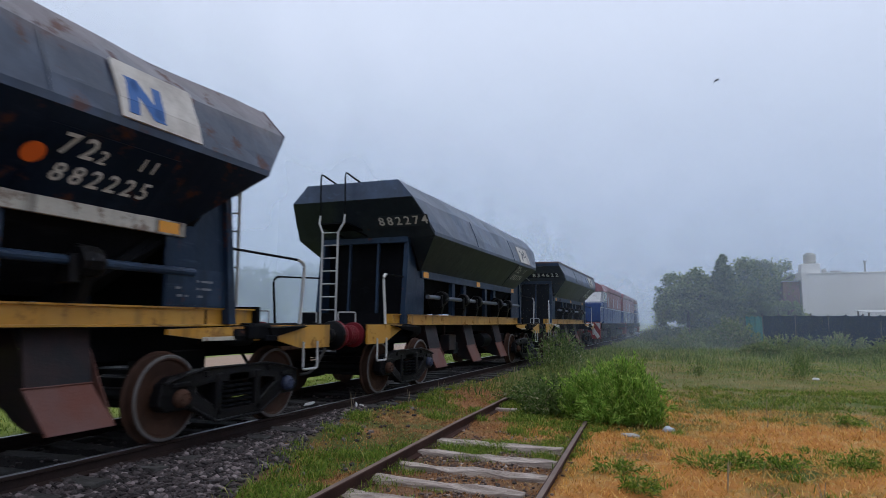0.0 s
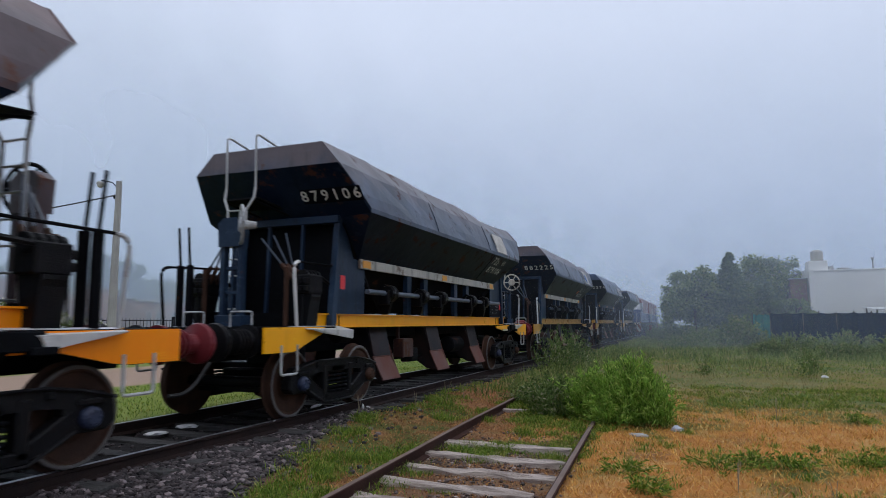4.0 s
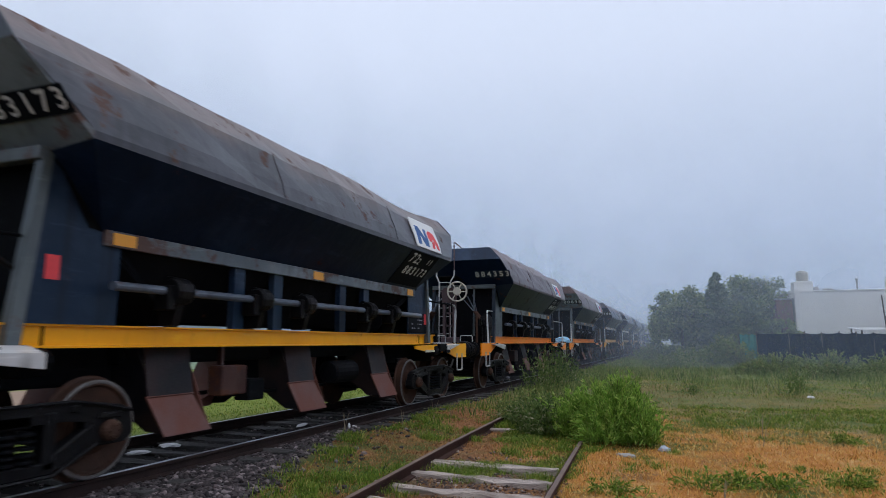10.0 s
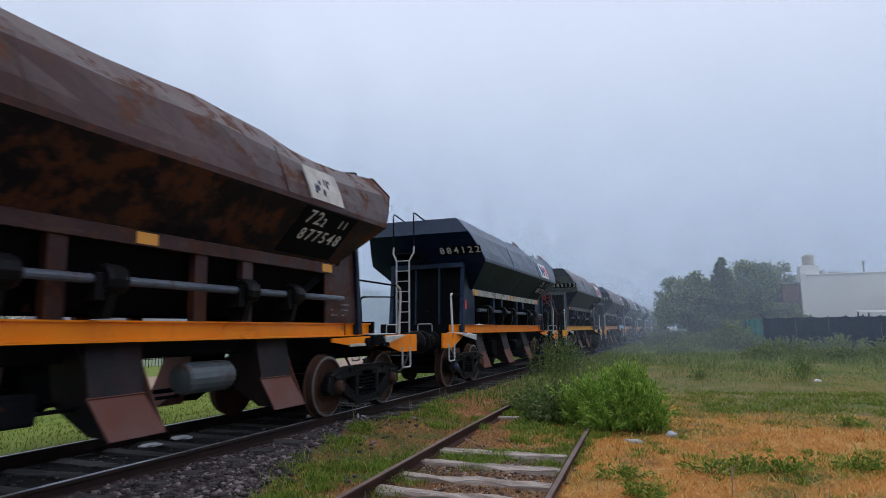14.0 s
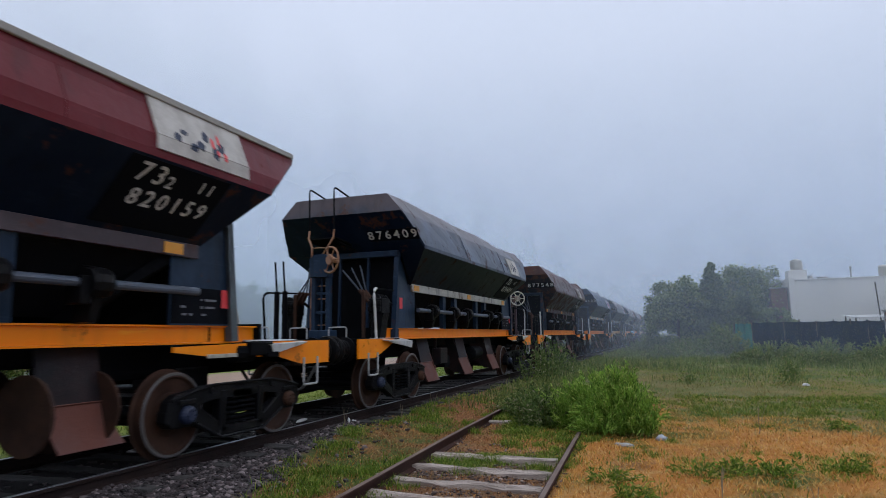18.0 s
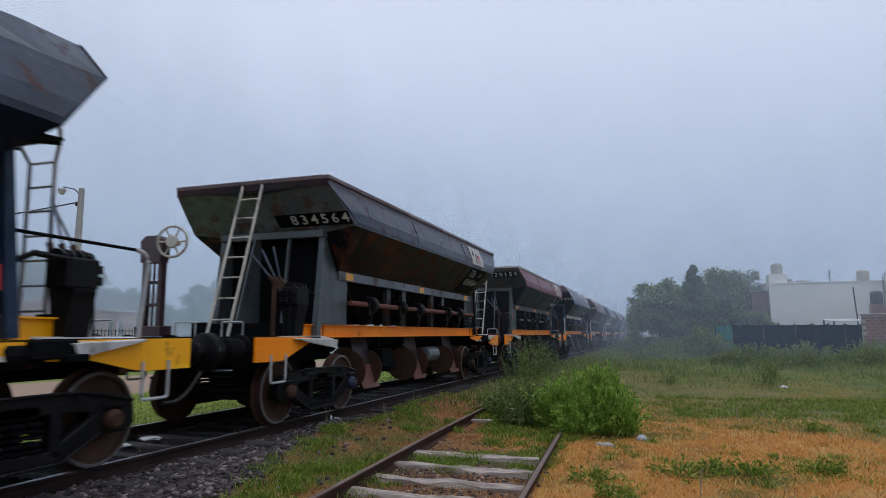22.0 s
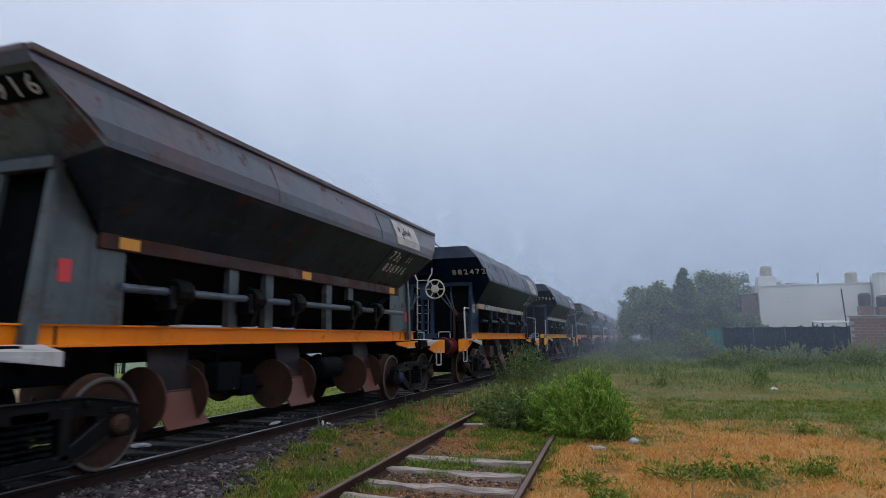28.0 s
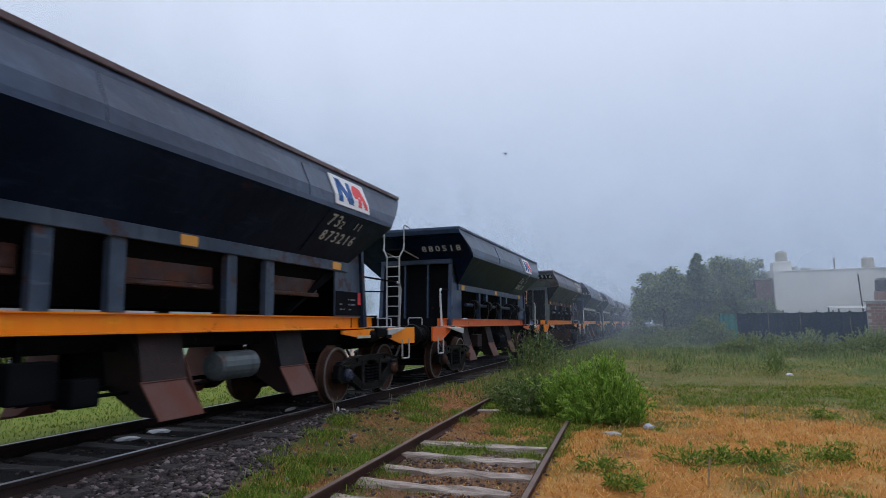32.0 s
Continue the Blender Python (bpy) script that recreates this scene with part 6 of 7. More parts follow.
def teal_screen():
    bm = bmesh.new()
    rows = []
    for k in range(9):
        x = 3.9 + k * 0.13
        rows.append([bm.verts.new((x, 49.9 + 0.05 * math.sin(k * 2.1), z)) for z in (-0.15, 0.7, 1.4, 2.0 - 0.05 * (k % 3))])
    for a, b in zip(rows, rows[1:]):
        for q in range(3):
            bm.faces.new((a[q], b[q], b[q + 1], a[q + 1]))
    s = empty("mesh_screen")
    part("netting", thick(bm, 0.01), M["teal"], s)
    for x in (3.88, 4.96):
        part("post", tube(bmesh.new(), [(x, 49.97, -0.2), (x, 49.97, 2.05)], 0.04, 7), M["bark"], s)
    return tagged(s, "teal green mesh screen at the end of the fence", "screen")


teal_screen()


def lean_to():
    s = empty("sheet_roof_shelter")
    part("roof", prism(bmesh.new(), [(53.5, 2.28), (57, 2.5), (57, 2.55), (53.5, 2.33)], 12.0, 15.2, "x"), M["white"], s, "pale corrugated sheet roof")
    for x in (12.2, 15.0):
        part("post", boxes((x - 0.05, x + 0.05, 53.7, 53.8, -0.2, 2.28)), M["bark"], s)
        part("post", boxes((x - 0.05, x + 0.05, 56.7, 56.8, -0.2, 2.48)), M["bark"], s)
    return tagged(s, "low shelter with a pale sheet roof behind the netting", "shelter")


lean_to()


def ruin_wall():
    w = empty("brick_wall")
    rnd = random.Random(11)
    part("core", boxes((12.5, 17.5, 48.02, 48.2, -0.2, 2.6), bevel=0.02), M["concrete"], w)
    me = shared("brick_face", lambda: boxes((-0.19, 0.19, -0.03, 0.0, -0.09, 0.09), bevel=0.008))
    for r in range(13):
        for c in range(12):
            x = 12.7 + 0.41 * c + (0.2 if r % 2 else 0)
            if x > 17.2:
                continue
            link("brick", me, M["brick"], w, at=pose(x, 48.02 + rnd.uniform(-0.012, 0.008), 0.0 + 0.2 * r, 0, 0, rnd.uniform(-1, 1)))
    part("coping", boxes((12.4, 17.6, 47.95, 48.27, 2.602, 2.68), bevel=0.02), M["concrete"], w)
    return tagged(w, "stained wall of hollow bricks with a concrete coping", "wall")


ruin_wall()


def roof_tank(x, y, z, r, h):
    t = empty("water_tank", pose(x, y, 0))
    part("stand", boxes((-r, r, -r, r, -0.2, z), bevel=0.02), M["brick"], t)
    part("barrel", lathe(bmesh.new(), [(z, r * 0.92), (z + 0.08, r), (z + h * 0.8, r), (z + h * 0.93, r * 0.8), (z + h, r * 0.3)], (0, 0, 0), "z", 22), M["darktank"], t)
    return tagged(t, "dark plastic water tank on a brick stand", "tank", "dark water tanks")


roof_tank(15.7, 56.2, 3.6, 0.42, 1.0)
roof_tank(16.95, 56.4, 3.5, 0.42, 0.9)


def thin_pole(x, y, h, lean=0.0):
    p = part("pole", tube(bmesh.new(), [(x, y, -0.2), (x + lean, y, h)], 0.05, 7), M["bark"])
    return tagged(p, "thin leaning timber pole behind the fence", "pole")


thin_pole(14.3, 55.5, 4.9, -0.25)


# ---------------------------------------------------------------- far side of the line
def lamp_post():
    p = empty("street_lamp", pose(-24.0, 21.3, 0))
    part("pole", lathe(bmesh.new(), [(-0.3, 0.2), (2, 0.18), (7.9, 0.12)], axis="z", seg=14), M["concrete"], p, "tapered concrete pole")
    part("bracket", tube(bmesh.new(), [(0, 0, 7.55), (-0.25, -0.15, 7.85), (-0.7, -0.35, 7.95)], 0.025, 6), M["dark"], p)
    hd = part("lamp_head", lathe(bmesh.new(), [(7.75, 0.02), (7.72, 0.14), (7.66, 0.17), (7.6, 0.17)], (-0.72, -0.36, 0.15), "z", 14), M["concrete"], p)
    part("lens", lathe(bmesh.new(), [(7.6, 0.15), (7.5, 0.12), (7.45, 0.04)], (-0.72, -0.36, 0.15), "z", 14), M["fibro"], hd)
    part("insulator", lathe(bmesh.new(), [(7.1, 0.05), (7.2, 0.07), (7.3, 0.04)], (-0.16, -0.05, 0), "z", 8), M["dark"], p)
    return tagged(p, "concrete street lamp post with a small bulb head", "street lamp")


lamp_post()


def overhead_line():
    line = empty("overhead_line")
    a, b = Vector((-24.0, 21.3, 7.3)), Vector((-32.12, 13.0, 4.4))
    part("cable", tube(bmesh.new(), [tuple(a.lerp(b, k / 14) - Vector((0, 0, 0.9 * (k / 14) * (1 - k / 14)))) for k in range(15)], 0.03, 6), M["cable"], line)
    part("wall_mast", tube(bmesh.new(), [(-32.12, 13.0, 2.4), (-32.12, 13.0, 4.5)], 0.05, 7), M["bark"], line)
    return tagged(line, "sagging black cable from the lamp post to a wall mast", "cable")


overhead_line()


def old_wall():
    w = empty("plastered_wall")
    rnd = random.Random(5)
    x = -32.0
    ys = [8 + 1.3 * i for i in range(18)]
    for i, y in enumerate(ys[:-1]):
        h = 3.5 + rnd.uniform(-0.55, 0.3)
        part("bay", boxes((x - 0.25, x, y, y + 1.295, -0.3, h), bevel=0.03), M["pinkwall"] if i % 4 else M["brick"], w)
        part("coping", boxes((x - 0.3, x + 0.05, y, y + 1.295, h + 0.002, h + 0.12), bevel=0.02), M["concrete"], w)
        if i % 3 == 0:
            part("buttress", boxes((x + 0.002, x + 0.2, y + 0.1, y + 0.4, -0.3, h - 0.4), bevel=0.02), M["pinkwall"], w)
    return tagged(w, "crumbling pink plastered boundary wall with dark stains", "wall")


old_wall()


def cottage():
    h = empty("small_house")
    x = -40.0
    part("wall", boxes((x - 6, x, 36.5, 43, -0.3, 3.2), bevel=0.03), M["pinkwall"], h)
    part("parapet", boxes((x - 6.1, x + 0.1, 36.4, 43.1, 3.202, 3.4), bevel=0.02), M["concrete"], h)
    for y in (38.6, 39.6, 41.2):
        wdw = part("window", boxes((x - 0.05, x + 0.03, y, y + 0.55, 1.4, 2.5)), M["whitewash"], h)
        part("pane", boxes((x + 0.03, x + 0.035, y + 0.06, y + 0.49, 1.46, 2.44)), M["glass"], wdw)
    return tagged(h, "small flat-roofed pink plastered house", "house")


cottage()


def iron_railing():
    f = empty("iron_railing")
    bm_bar = shared("railing_bar", lambda: tube(bmesh.new(), [(0, 0, -0.2), (0, 0, 1.75)], 0.014, 5))
    for k in range(60):
        link("bar", bm_bar, M["dark"], f, at=pose(-26.0, 14 + 0.22 * k, 0))
    for z in (0.2, 1.62):
        part("rail", boxes((-26.02, -25.98, 14, 27, z, z + 0.04)), M["dark"], f)
    for y in (14, 20.5, 27):
        part("post", boxes((-26.07, -25.93, y - 0.07, y + 0.07, -0.3, 1.85), bevel=0.01), M["dark"], f)
    return tagged(f, "low black iron railing by the earth road", "railing")


iron_railing()


def goal_frame():
    """Teal panels of a playground barrier across the road."""
    f = empty("teal_barrier")
    for k in range(7):
        y = 37.5 + 1.1 * k
        part("panel", boxes((-29.05, -29.0, y, y + 0.95, 0.25, 1.35), bevel=0.01), M["teal"], f)
        part("post", boxes((-29.06, -28.96, y + 0.96, y + 1.08, -0.3, 1.6), bevel=0.01), M["dark"], f)
    return tagged(f, "row of teal metal barrier panels across the road", "barrier")


goal_frame()


# ---------------------------------------------------------------- plants
def blades(name, spots, mat, parent=None, label="", seed=0):
    """Spots: (x, y, z, height, width, lean). Each blade is a bent, tapering strip."""
    rng = np.random.default_rng(seed)
    s = np.asarray(spots, float)
    n = len(s)
    ang = rng.uniform(0, 2 * np.pi, n)
    la = rng.uniform(0, 2 * np.pi, n)
    h, w, lean = s[:, 3], s[:, 4], s[:, 5]
    dx, dy = np.cos(ang) * w / 2, np.sin(ang) * w / 2
    lx, ly = np.cos(la) * lean * h, np.sin(la) * lean * h
    v = np.zeros((n, 5, 3))
    v[:, 0] = s[:, :3] + np.stack([-dx, -dy, -0.01 + 0 * h], 1)
    v[:, 1] = s[:, :3] + np.stack([dx, dy, -0.01 + 0 * h], 1)
    v[:, 2] = s[:, :3] + np.stack([dx * 0.8 + lx * 0.4, dy * 0.8 + ly * 0.4, h * 0.6], 1)
    v[:, 3] = s[:, :3] + np.stack([-dx * 0.8 + lx * 0.4, -dy * 0.8 + ly * 0.4, h * 0.6], 1)
    v[:, 4] = s[:, :3] + np.stack([lx, ly, h * (1 - 0.3 * lean)], 1)
    base = np.arange(n)[:, None] * 5
    quads = (base + np.array([0, 1, 2, 3])).tolist()
    tris = (base + np.array([3, 2, 4])).tolist()
    return from_arrays(name, v.reshape(-1, 3).tolist(), quads + tris, mat, parent, label)


def leaf_cards(name, centres, size, mat, parent=None, label="", seed=0, flat=0.0, aspect=0.5):
    """Small pointed leaves (two triangles folded along the midrib) at the given centres."""
    rng = np.random.default_rng(seed)
    c = np.asarray(centres, float)
    n = len(c)
    d = rng.normal(size=(n, 3))
    d[:, 2] = d[:, 2] * (1 - flat) + 0.25
    d /= np.linalg.norm(d, axis=1)[:, None]
    q = rng.normal(size=(n, 3))
    q -= (q * d).sum(1)[:, None] * d
    q /= np.linalg.norm(q, axis=1)[:, None]
    sz = (size * rng.uniform(0.6, 1.4, n))[:, None]
    up = np.cross(d, q)
    v = np.zeros((n, 4, 3))
    v[:, 0] = c - d * sz * 0.5
    v[:, 1] = c + q * sz * aspect * 0.5 + up * sz * 0.08
    v[:, 2] = c + d * sz * 0.5
    v[:, 3] = c - q * sz * aspect * 0.5 + up * sz * 0.08
    base = np.arange(n)[:, None] * 4
    f = (base + np.array([0, 1, 2])).tolist() + (base + np.array([0, 2, 3])).tolist()
    return from_arrays(name, v.reshape(-1, 3).tolist(), f, mat, parent, label)


def clumps(rng, centre, radii, n_clumps, per, spread):
    """Leaf places gathered in clumps over the shell of an ellipsoid, so that gaps stay open."""
    out = []
    for _ in range(n_clumps):
        d = rng.normal(size=3)
        d /= np.linalg.norm(d)
        r = rng.uniform(0.45, 1.0) ** 0.5
        c = np.array(centre) + d * np.array(radii) * r
        out.append(c + rng.normal(size=(per, 3)) * spread * rng.uniform(0.6, 1.3))
    return np.concatenate(out)


def tree(x, y, height, width, label, mat, seed, leaves=130, n_clumps=120, leaf=0.22, trunk_h=0.25, lobes=5):
    rng = np.random.default_rng(seed)
    rnd = random.Random(seed)
    t = empty("tree", pose(x, y, 0))
    bm = bmesh.new()
    tube(bm, [(0, 0, -0.3), (0.05, 0.02, height * trunk_h), (0.1, 0.0, height * 0.55), (0.12, 0.05, height * 0.8)], height * 0.02, 7)
    for k in range(7):
        a = rnd.uniform(0, 6.28)
        z0 = height * rnd.uniform(0.2, 0.55)
        r = width * rnd.uniform(0.25, 0.42)
        tube(bm, [(0.05, 0, z0), (math.cos(a) * r * 0.5, math.sin(a) * r * 0.5, z0 + height * 0.13), (math.cos(a) * r, math.sin(a) * r, z0 + height * 0.24)], height * 0.008, 5)
    part("trunk", bm, M["bark"], t)
    pts = []
    for k in range(lobes):
        a = 6.28 * k / lobes + rnd.uniform(-0.4, 0.4)
        rr = width * rnd.uniform(0.12, 0.26)
        zc = height * rnd.uniform(0.42, 0.72)
        pts.append(clumps(rng, (math.cos(a) * rr, math.sin(a) * rr, zc), (width * 0.27, width * 0.27, height * 0.25), n_clumps // lobes, leaves, width * 0.035))
    pts.append(clumps(rng, (0, 0, height * 0.33), (width * 0.45, width * 0.45, height * 0.3), n_clumps // 3, leaves, width * 0.04))
    p = np.concatenate(pts)
    p = p[(p[:, 2] > 0.05) & (p[:, 2] < height * (1.0 + 0.05 * np.sin(p[:, 0] * 2.3 + p[:, 1])))]
    leaf_cards("crown", p, leaf, mat, t, seed=seed, aspect=0.6)
    return tagged(t, label, "tree")


def conifer(x, y, height, width, seed):
    rng = np.random.default_rng(seed)
    t = empty("conifer", pose(x, y, 0))
    bm = bmesh.new()
    tube(bm, [(0, 0, -0.3), (0, 0, height * 0.97)], height * 0.014, 7)
    pts = []
    for k in range(170):
        f = 0.02 + 0.97 * (k + rng.uniform()) / 170
        z = height * f
        L = width * 0.5 * (1 - f) ** 0.8 * rng.uniform(0.55, 1.15) + 0.05
        a = rng.uniform(0, 2 * np.pi)
        tip = np.array([math.cos(a) * L, math.sin(a) * L, z + L * 0.12])
        if k % 2:
            tube(bm, [(0, 0, z - L * 0.1), tuple(tip)], 0.018, 4)
        m = int(16 + 85 * L)
        s = rng.uniform(0.05, 1.0, m)[:, None]
        pts.append(np.array([0, 0, z - L * 0.1]) * (1 - s) + tip * s + rng.normal(size=(m, 3)) * (0.04 + 0.1 * min(1.0, L)) * np.array([1, 1, 0.6]))
    part("trunk", bm, M["bark"], t)
    leaf_cards("crown", np.concatenate(pts), 0.26, M["conifer"], t, seed=seed, aspect=0.42)
    return tagged(t, "dark conifer with a pointed top among broadleaf trees", "tree")


conifer(2.85, 55.6, 7.0, 4.4, 1)
conifer(5.0, 54.0, 4.9, 4.5, 2)
tree(0.1, 57.0, 6.1, 5.8, "broadleaf tree with an open ragged crown by the line", M["tree"], 3, n_clumps=120)
tree(6.0, 64.0, 7.7, 7.8, "large round-crowned tree dim in the mist", M["tree"], 4, n_clumps=170)
tree(1.2, 60.5, 5.0, 5.0, "dense low tree at the edge of the field", M["tree"], 5, n_clumps=90)
tree(7.3, 56.0, 3.4, 3.0, "small bushy tree in front of the brick outbuilding", M["tree"], 6, n_clumps=60)
for i, (x, y, h, w) in enumerate([(-50, 42.5, 9.0, 9.5), (-50, 36.5, 8.6, 7.5), (-52, 50.5, 6.4, 8.5), (-52, 29, 7.6, 7.0), (-44, 57, 8.2, 9.0), (-42, 66, 8.8, 10.0), (-46, 48, 5.5, 6.5), (-40, 76, 7.5, 9.0)]):
    tree(x, y, h, w, "grey-green tree fading into the mist beyond the road", M["tree"], 20 + i, n_clumps=120, leaves=60, leaf=0.42)


def bush(name, x, y, rx, ry, h, mat, n_stems, n_leaf, leaf, label, seed, aspect=0.3, spread=0.035, sweep=0.8):
    """A bush of many arching stems, with narrow leaves that point up and out along them."""
    rng = np.random.default_rng(seed)
    b = empty(name, pose(x, y, ground_z(x, y)))
    bm = bmesh.new()
    verts = []
    for k in range(n_stems):
        a = rng.uniform(0, 2 * np.pi)
        r = rng.uniform(0, 1) ** 0.6
        foot = np.array([math.cos(a) * rx * r * 0.74, math.sin(a) * ry * r * 0.74, 0])
        hh = h * (1 - 0.55 * r ** 2.5) * rng.uniform(0.45, 1.12)
        tip = np.array([math.cos(a) * rx * r, math.sin(a) * ry * r, hh]) + rng.normal(size=3) * np.array([0.1, 0.1, 0.03])
        mid = foot * 0.7 + tip * 0.3 + np.array([0, 0, hh * 0.42])
        if k % 2 == 0:
            tube(bm, [tuple(foot), tuple(foot * 0.25 + mid * 0.5 + tip * 0.25), tuple(tip)], 0.004, 3)
        s = rng.uniform(0.1, 1.0, n_leaf)[:, None]
        line = (1 - s) ** 2 * foot + 2 * s * (1 - s) * mid + s * s * tip + rng.normal(size=(n_leaf, 3)) * spread * (1.15 - s)
        d = (1 - s) * (mid - foot) + s * (tip - mid)
        d /= np.linalg.norm(d, axis=1)[:, None] + 1e-6
        d = d * sweep + rng.normal(size=(n_leaf, 3)) * 0.5
        d /= np.linalg.norm(d, axis=1)[:, None]
        q = rng.normal(size=(n_leaf, 3))
        q -= (q * d).sum(1)[:, None] * d
        q /= np.linalg.norm(q, axis=1)[:, None]
        sz = leaf * rng.uniform(0.6, 1.4, n_leaf)[:, None]
        quad = np.stack([line, line + d * sz * 0.45 + q * sz * aspect * 0.5, line + d * sz - np.array([0, 0, 0.12]) * sz, line + d * sz * 0.45 - q * sz * aspect * 0.5], 1)
        verts.append(quad[line[:, 2] > 0.01])
    tagged(part("stem_mass", bm, M["weed"], b), kind="stuff")
    v = np.concatenate(verts)
    base = np.arange(len(v))[:, None] * 4
    f = (base + np.array([0, 1, 2])).tolist() + (base + np.array([0, 2, 3])).tolist()
    tagged(from_arrays("foliage", v.reshape(-1, 3).tolist(), f, mat, b), kind="stuff")
    return tagged(b, label, "bush")


bush("bush", -1.72, 11.2, 0.42, 0.42, 0.72, M["bush"], 130, 56, 0.09, "bright green feathery bush beside the buried rail", 1, 0.17, 0.04, 1.1)
bush("bush", -1.3, 11.05, 0.46, 0.46, 0.9, M["bush"], 190, 56, 0.09, "bright green feathery bush beside the buried rail", 2, 0.17, 0.04, 1.1)
bush("bush", -0.88, 10.85, 0.44, 0.44, 1.05, M["bush"], 210, 56, 0.09, "bright green feathery bush beside the buried rail", 3, 0.17, 0.04, 1.1)
bush("bush", -0.62, 10.6, 0.3, 0.3, 0.7, M["bush"], 90, 56, 0.09, "bright green feathery bush beside the buried rail", 4, 0.17, 0.04, 1.1)
bush("bush", -1.2, 10.6, 0.4, 0.4, 0.6, M["bush"], 110, 56, 0.09, "bright green feathery bush beside the buried rail", 5, 0.17, 0.04, 1.1)
bush("shrub", -2.45, 12.6, 0.95, 0.9, 0.62, M["shrub"], 110, 26, 0.08, "dark green shrub over the end of the siding", 3)
bush("shrub", -3.0, 14.6, 0.8, 1.2, 0.55, M["weed"], 90, 22, 0.09, "dark green shrub over the end of the siding", 4)
bush("shrub", -2.25, 11.35, 0.62, 0.6, 0.55, M["shrub"], 120, 34, 0.075, "low dark green weeds against the bright bush", 11)
bush("shrub", -3.15, 13.2, 0.6, 0.8, 0.4, M["weed"], 80, 24, 0.08, "low ragged weeds along the buried rail", 12)
bush("tall_weed", -4.05, 20.5, 0.75, 1.2, 1.5, M["shrub"], 84, 17, 0.1, "tall straggling weed leaning towards the train", 5)
bush("tall_weed", -4.1, 23.5, 0.85, 1.4, 1.3, M["shrub"], 84, 17, 0.11, "tall straggling weed leaning towards the train", 6)
bush("weed_mound", 2.7, 45.0, 1.5, 1.3, 2.0, M["weed"], 130, 46, 0.2, "tall mound of yellow-green weeds before the fence", 7)
bush("thistle", 2.95, 20.9, 0.35, 0.35, 0.95, M["shrub"], 22, 22, 0.075, "dark upright thistle in the field", 8)
bush("thistle", 3.3, 21.5, 0.3, 0.3, 0.8, M["shrub"], 18, 20, 0.07, "dark upright thistle in the field", 9)
bush("thistle", 0.25, 21.0, 0.2, 0.2, 0.5, M["shrub"], 14, 30, 0.06, "dark upright thistle in the field", 10)
for i, (x, y, h, r) in enumerate([(5.0, 40, 1.2, 1.6), (8.0, 43, 1.3, 1.8), (10.5, 40, 1.4, 1.6), (6.5, 34, 0.8, 1.2), (12.5, 42, 1.6, 1.5), (3.6, 36, 0.8, 1.2), (9.5, 36, 1.0, 1.4), (-0.5, 42, 1.1, 1.5), (0.8, 49, 1.5, 1.8), (-2.4, 58, 1.5, 1.6), (-1.0, 63, 1.7, 2.0), (-2.6, 70, 1.6, 1.8), (-3.0, 82, 1.8, 2.0)]):
    bush("weed_clump", x, y, r * 1.1, r, h * 0.8, M["weed"], 110, 40, 0.13, "clump of tall tangled weeds in the far field", 30 + i)
for i, (x, y, r) in enumerate([(0.2, 7.9, 0.32), (0.55, 8.2, 0.28), (0.95, 8.0, 0.22), (-0.75, 7.3, 0.2), (1.75, 8.5, 0.25), (-0.45, 6.6, 0.2), (2.35, 12.0, 0.2)]):
    bush("low_weed", x, y, r, r, 0.16, M["grass"], 34, 12, 0.06, "low leafy weed on the dry grass", 50 + i)


def flower_bed():
    rng = np.random.default_rng(77)
    for i, (y, h) in enumerate([(13.6, 2.7), (15.5, 2.9), (17.5, 2.6), (19.2, 2.2), (20.8, 1.9)]):
        b = empty("flowering_shrub", pose(-25.0, y, -0.2))
        p = clumps(rng, (0, 0, h * 0.5), (0.7, 1.2, h * 0.5), 60, 50, 0.12)
        leaf_cards("leaves", p[p[:, 2] > 0], 0.14, M["weed"], b, seed=i)
        q = clumps(rng, (0, 0, h * 0.58), (0.75, 1.25, h * 0.45), 80, 18, 0.08)
        leaf_cards("flowers", q[q[:, 2] > 0.6], 0.1, M["petal"], b, "clusters of white flowers", seed=i + 50, aspect=0.9)
        tagged(b, "shrub covered with clusters of white flowers", "shrub", "white flowering shrubs")


flower_bed()


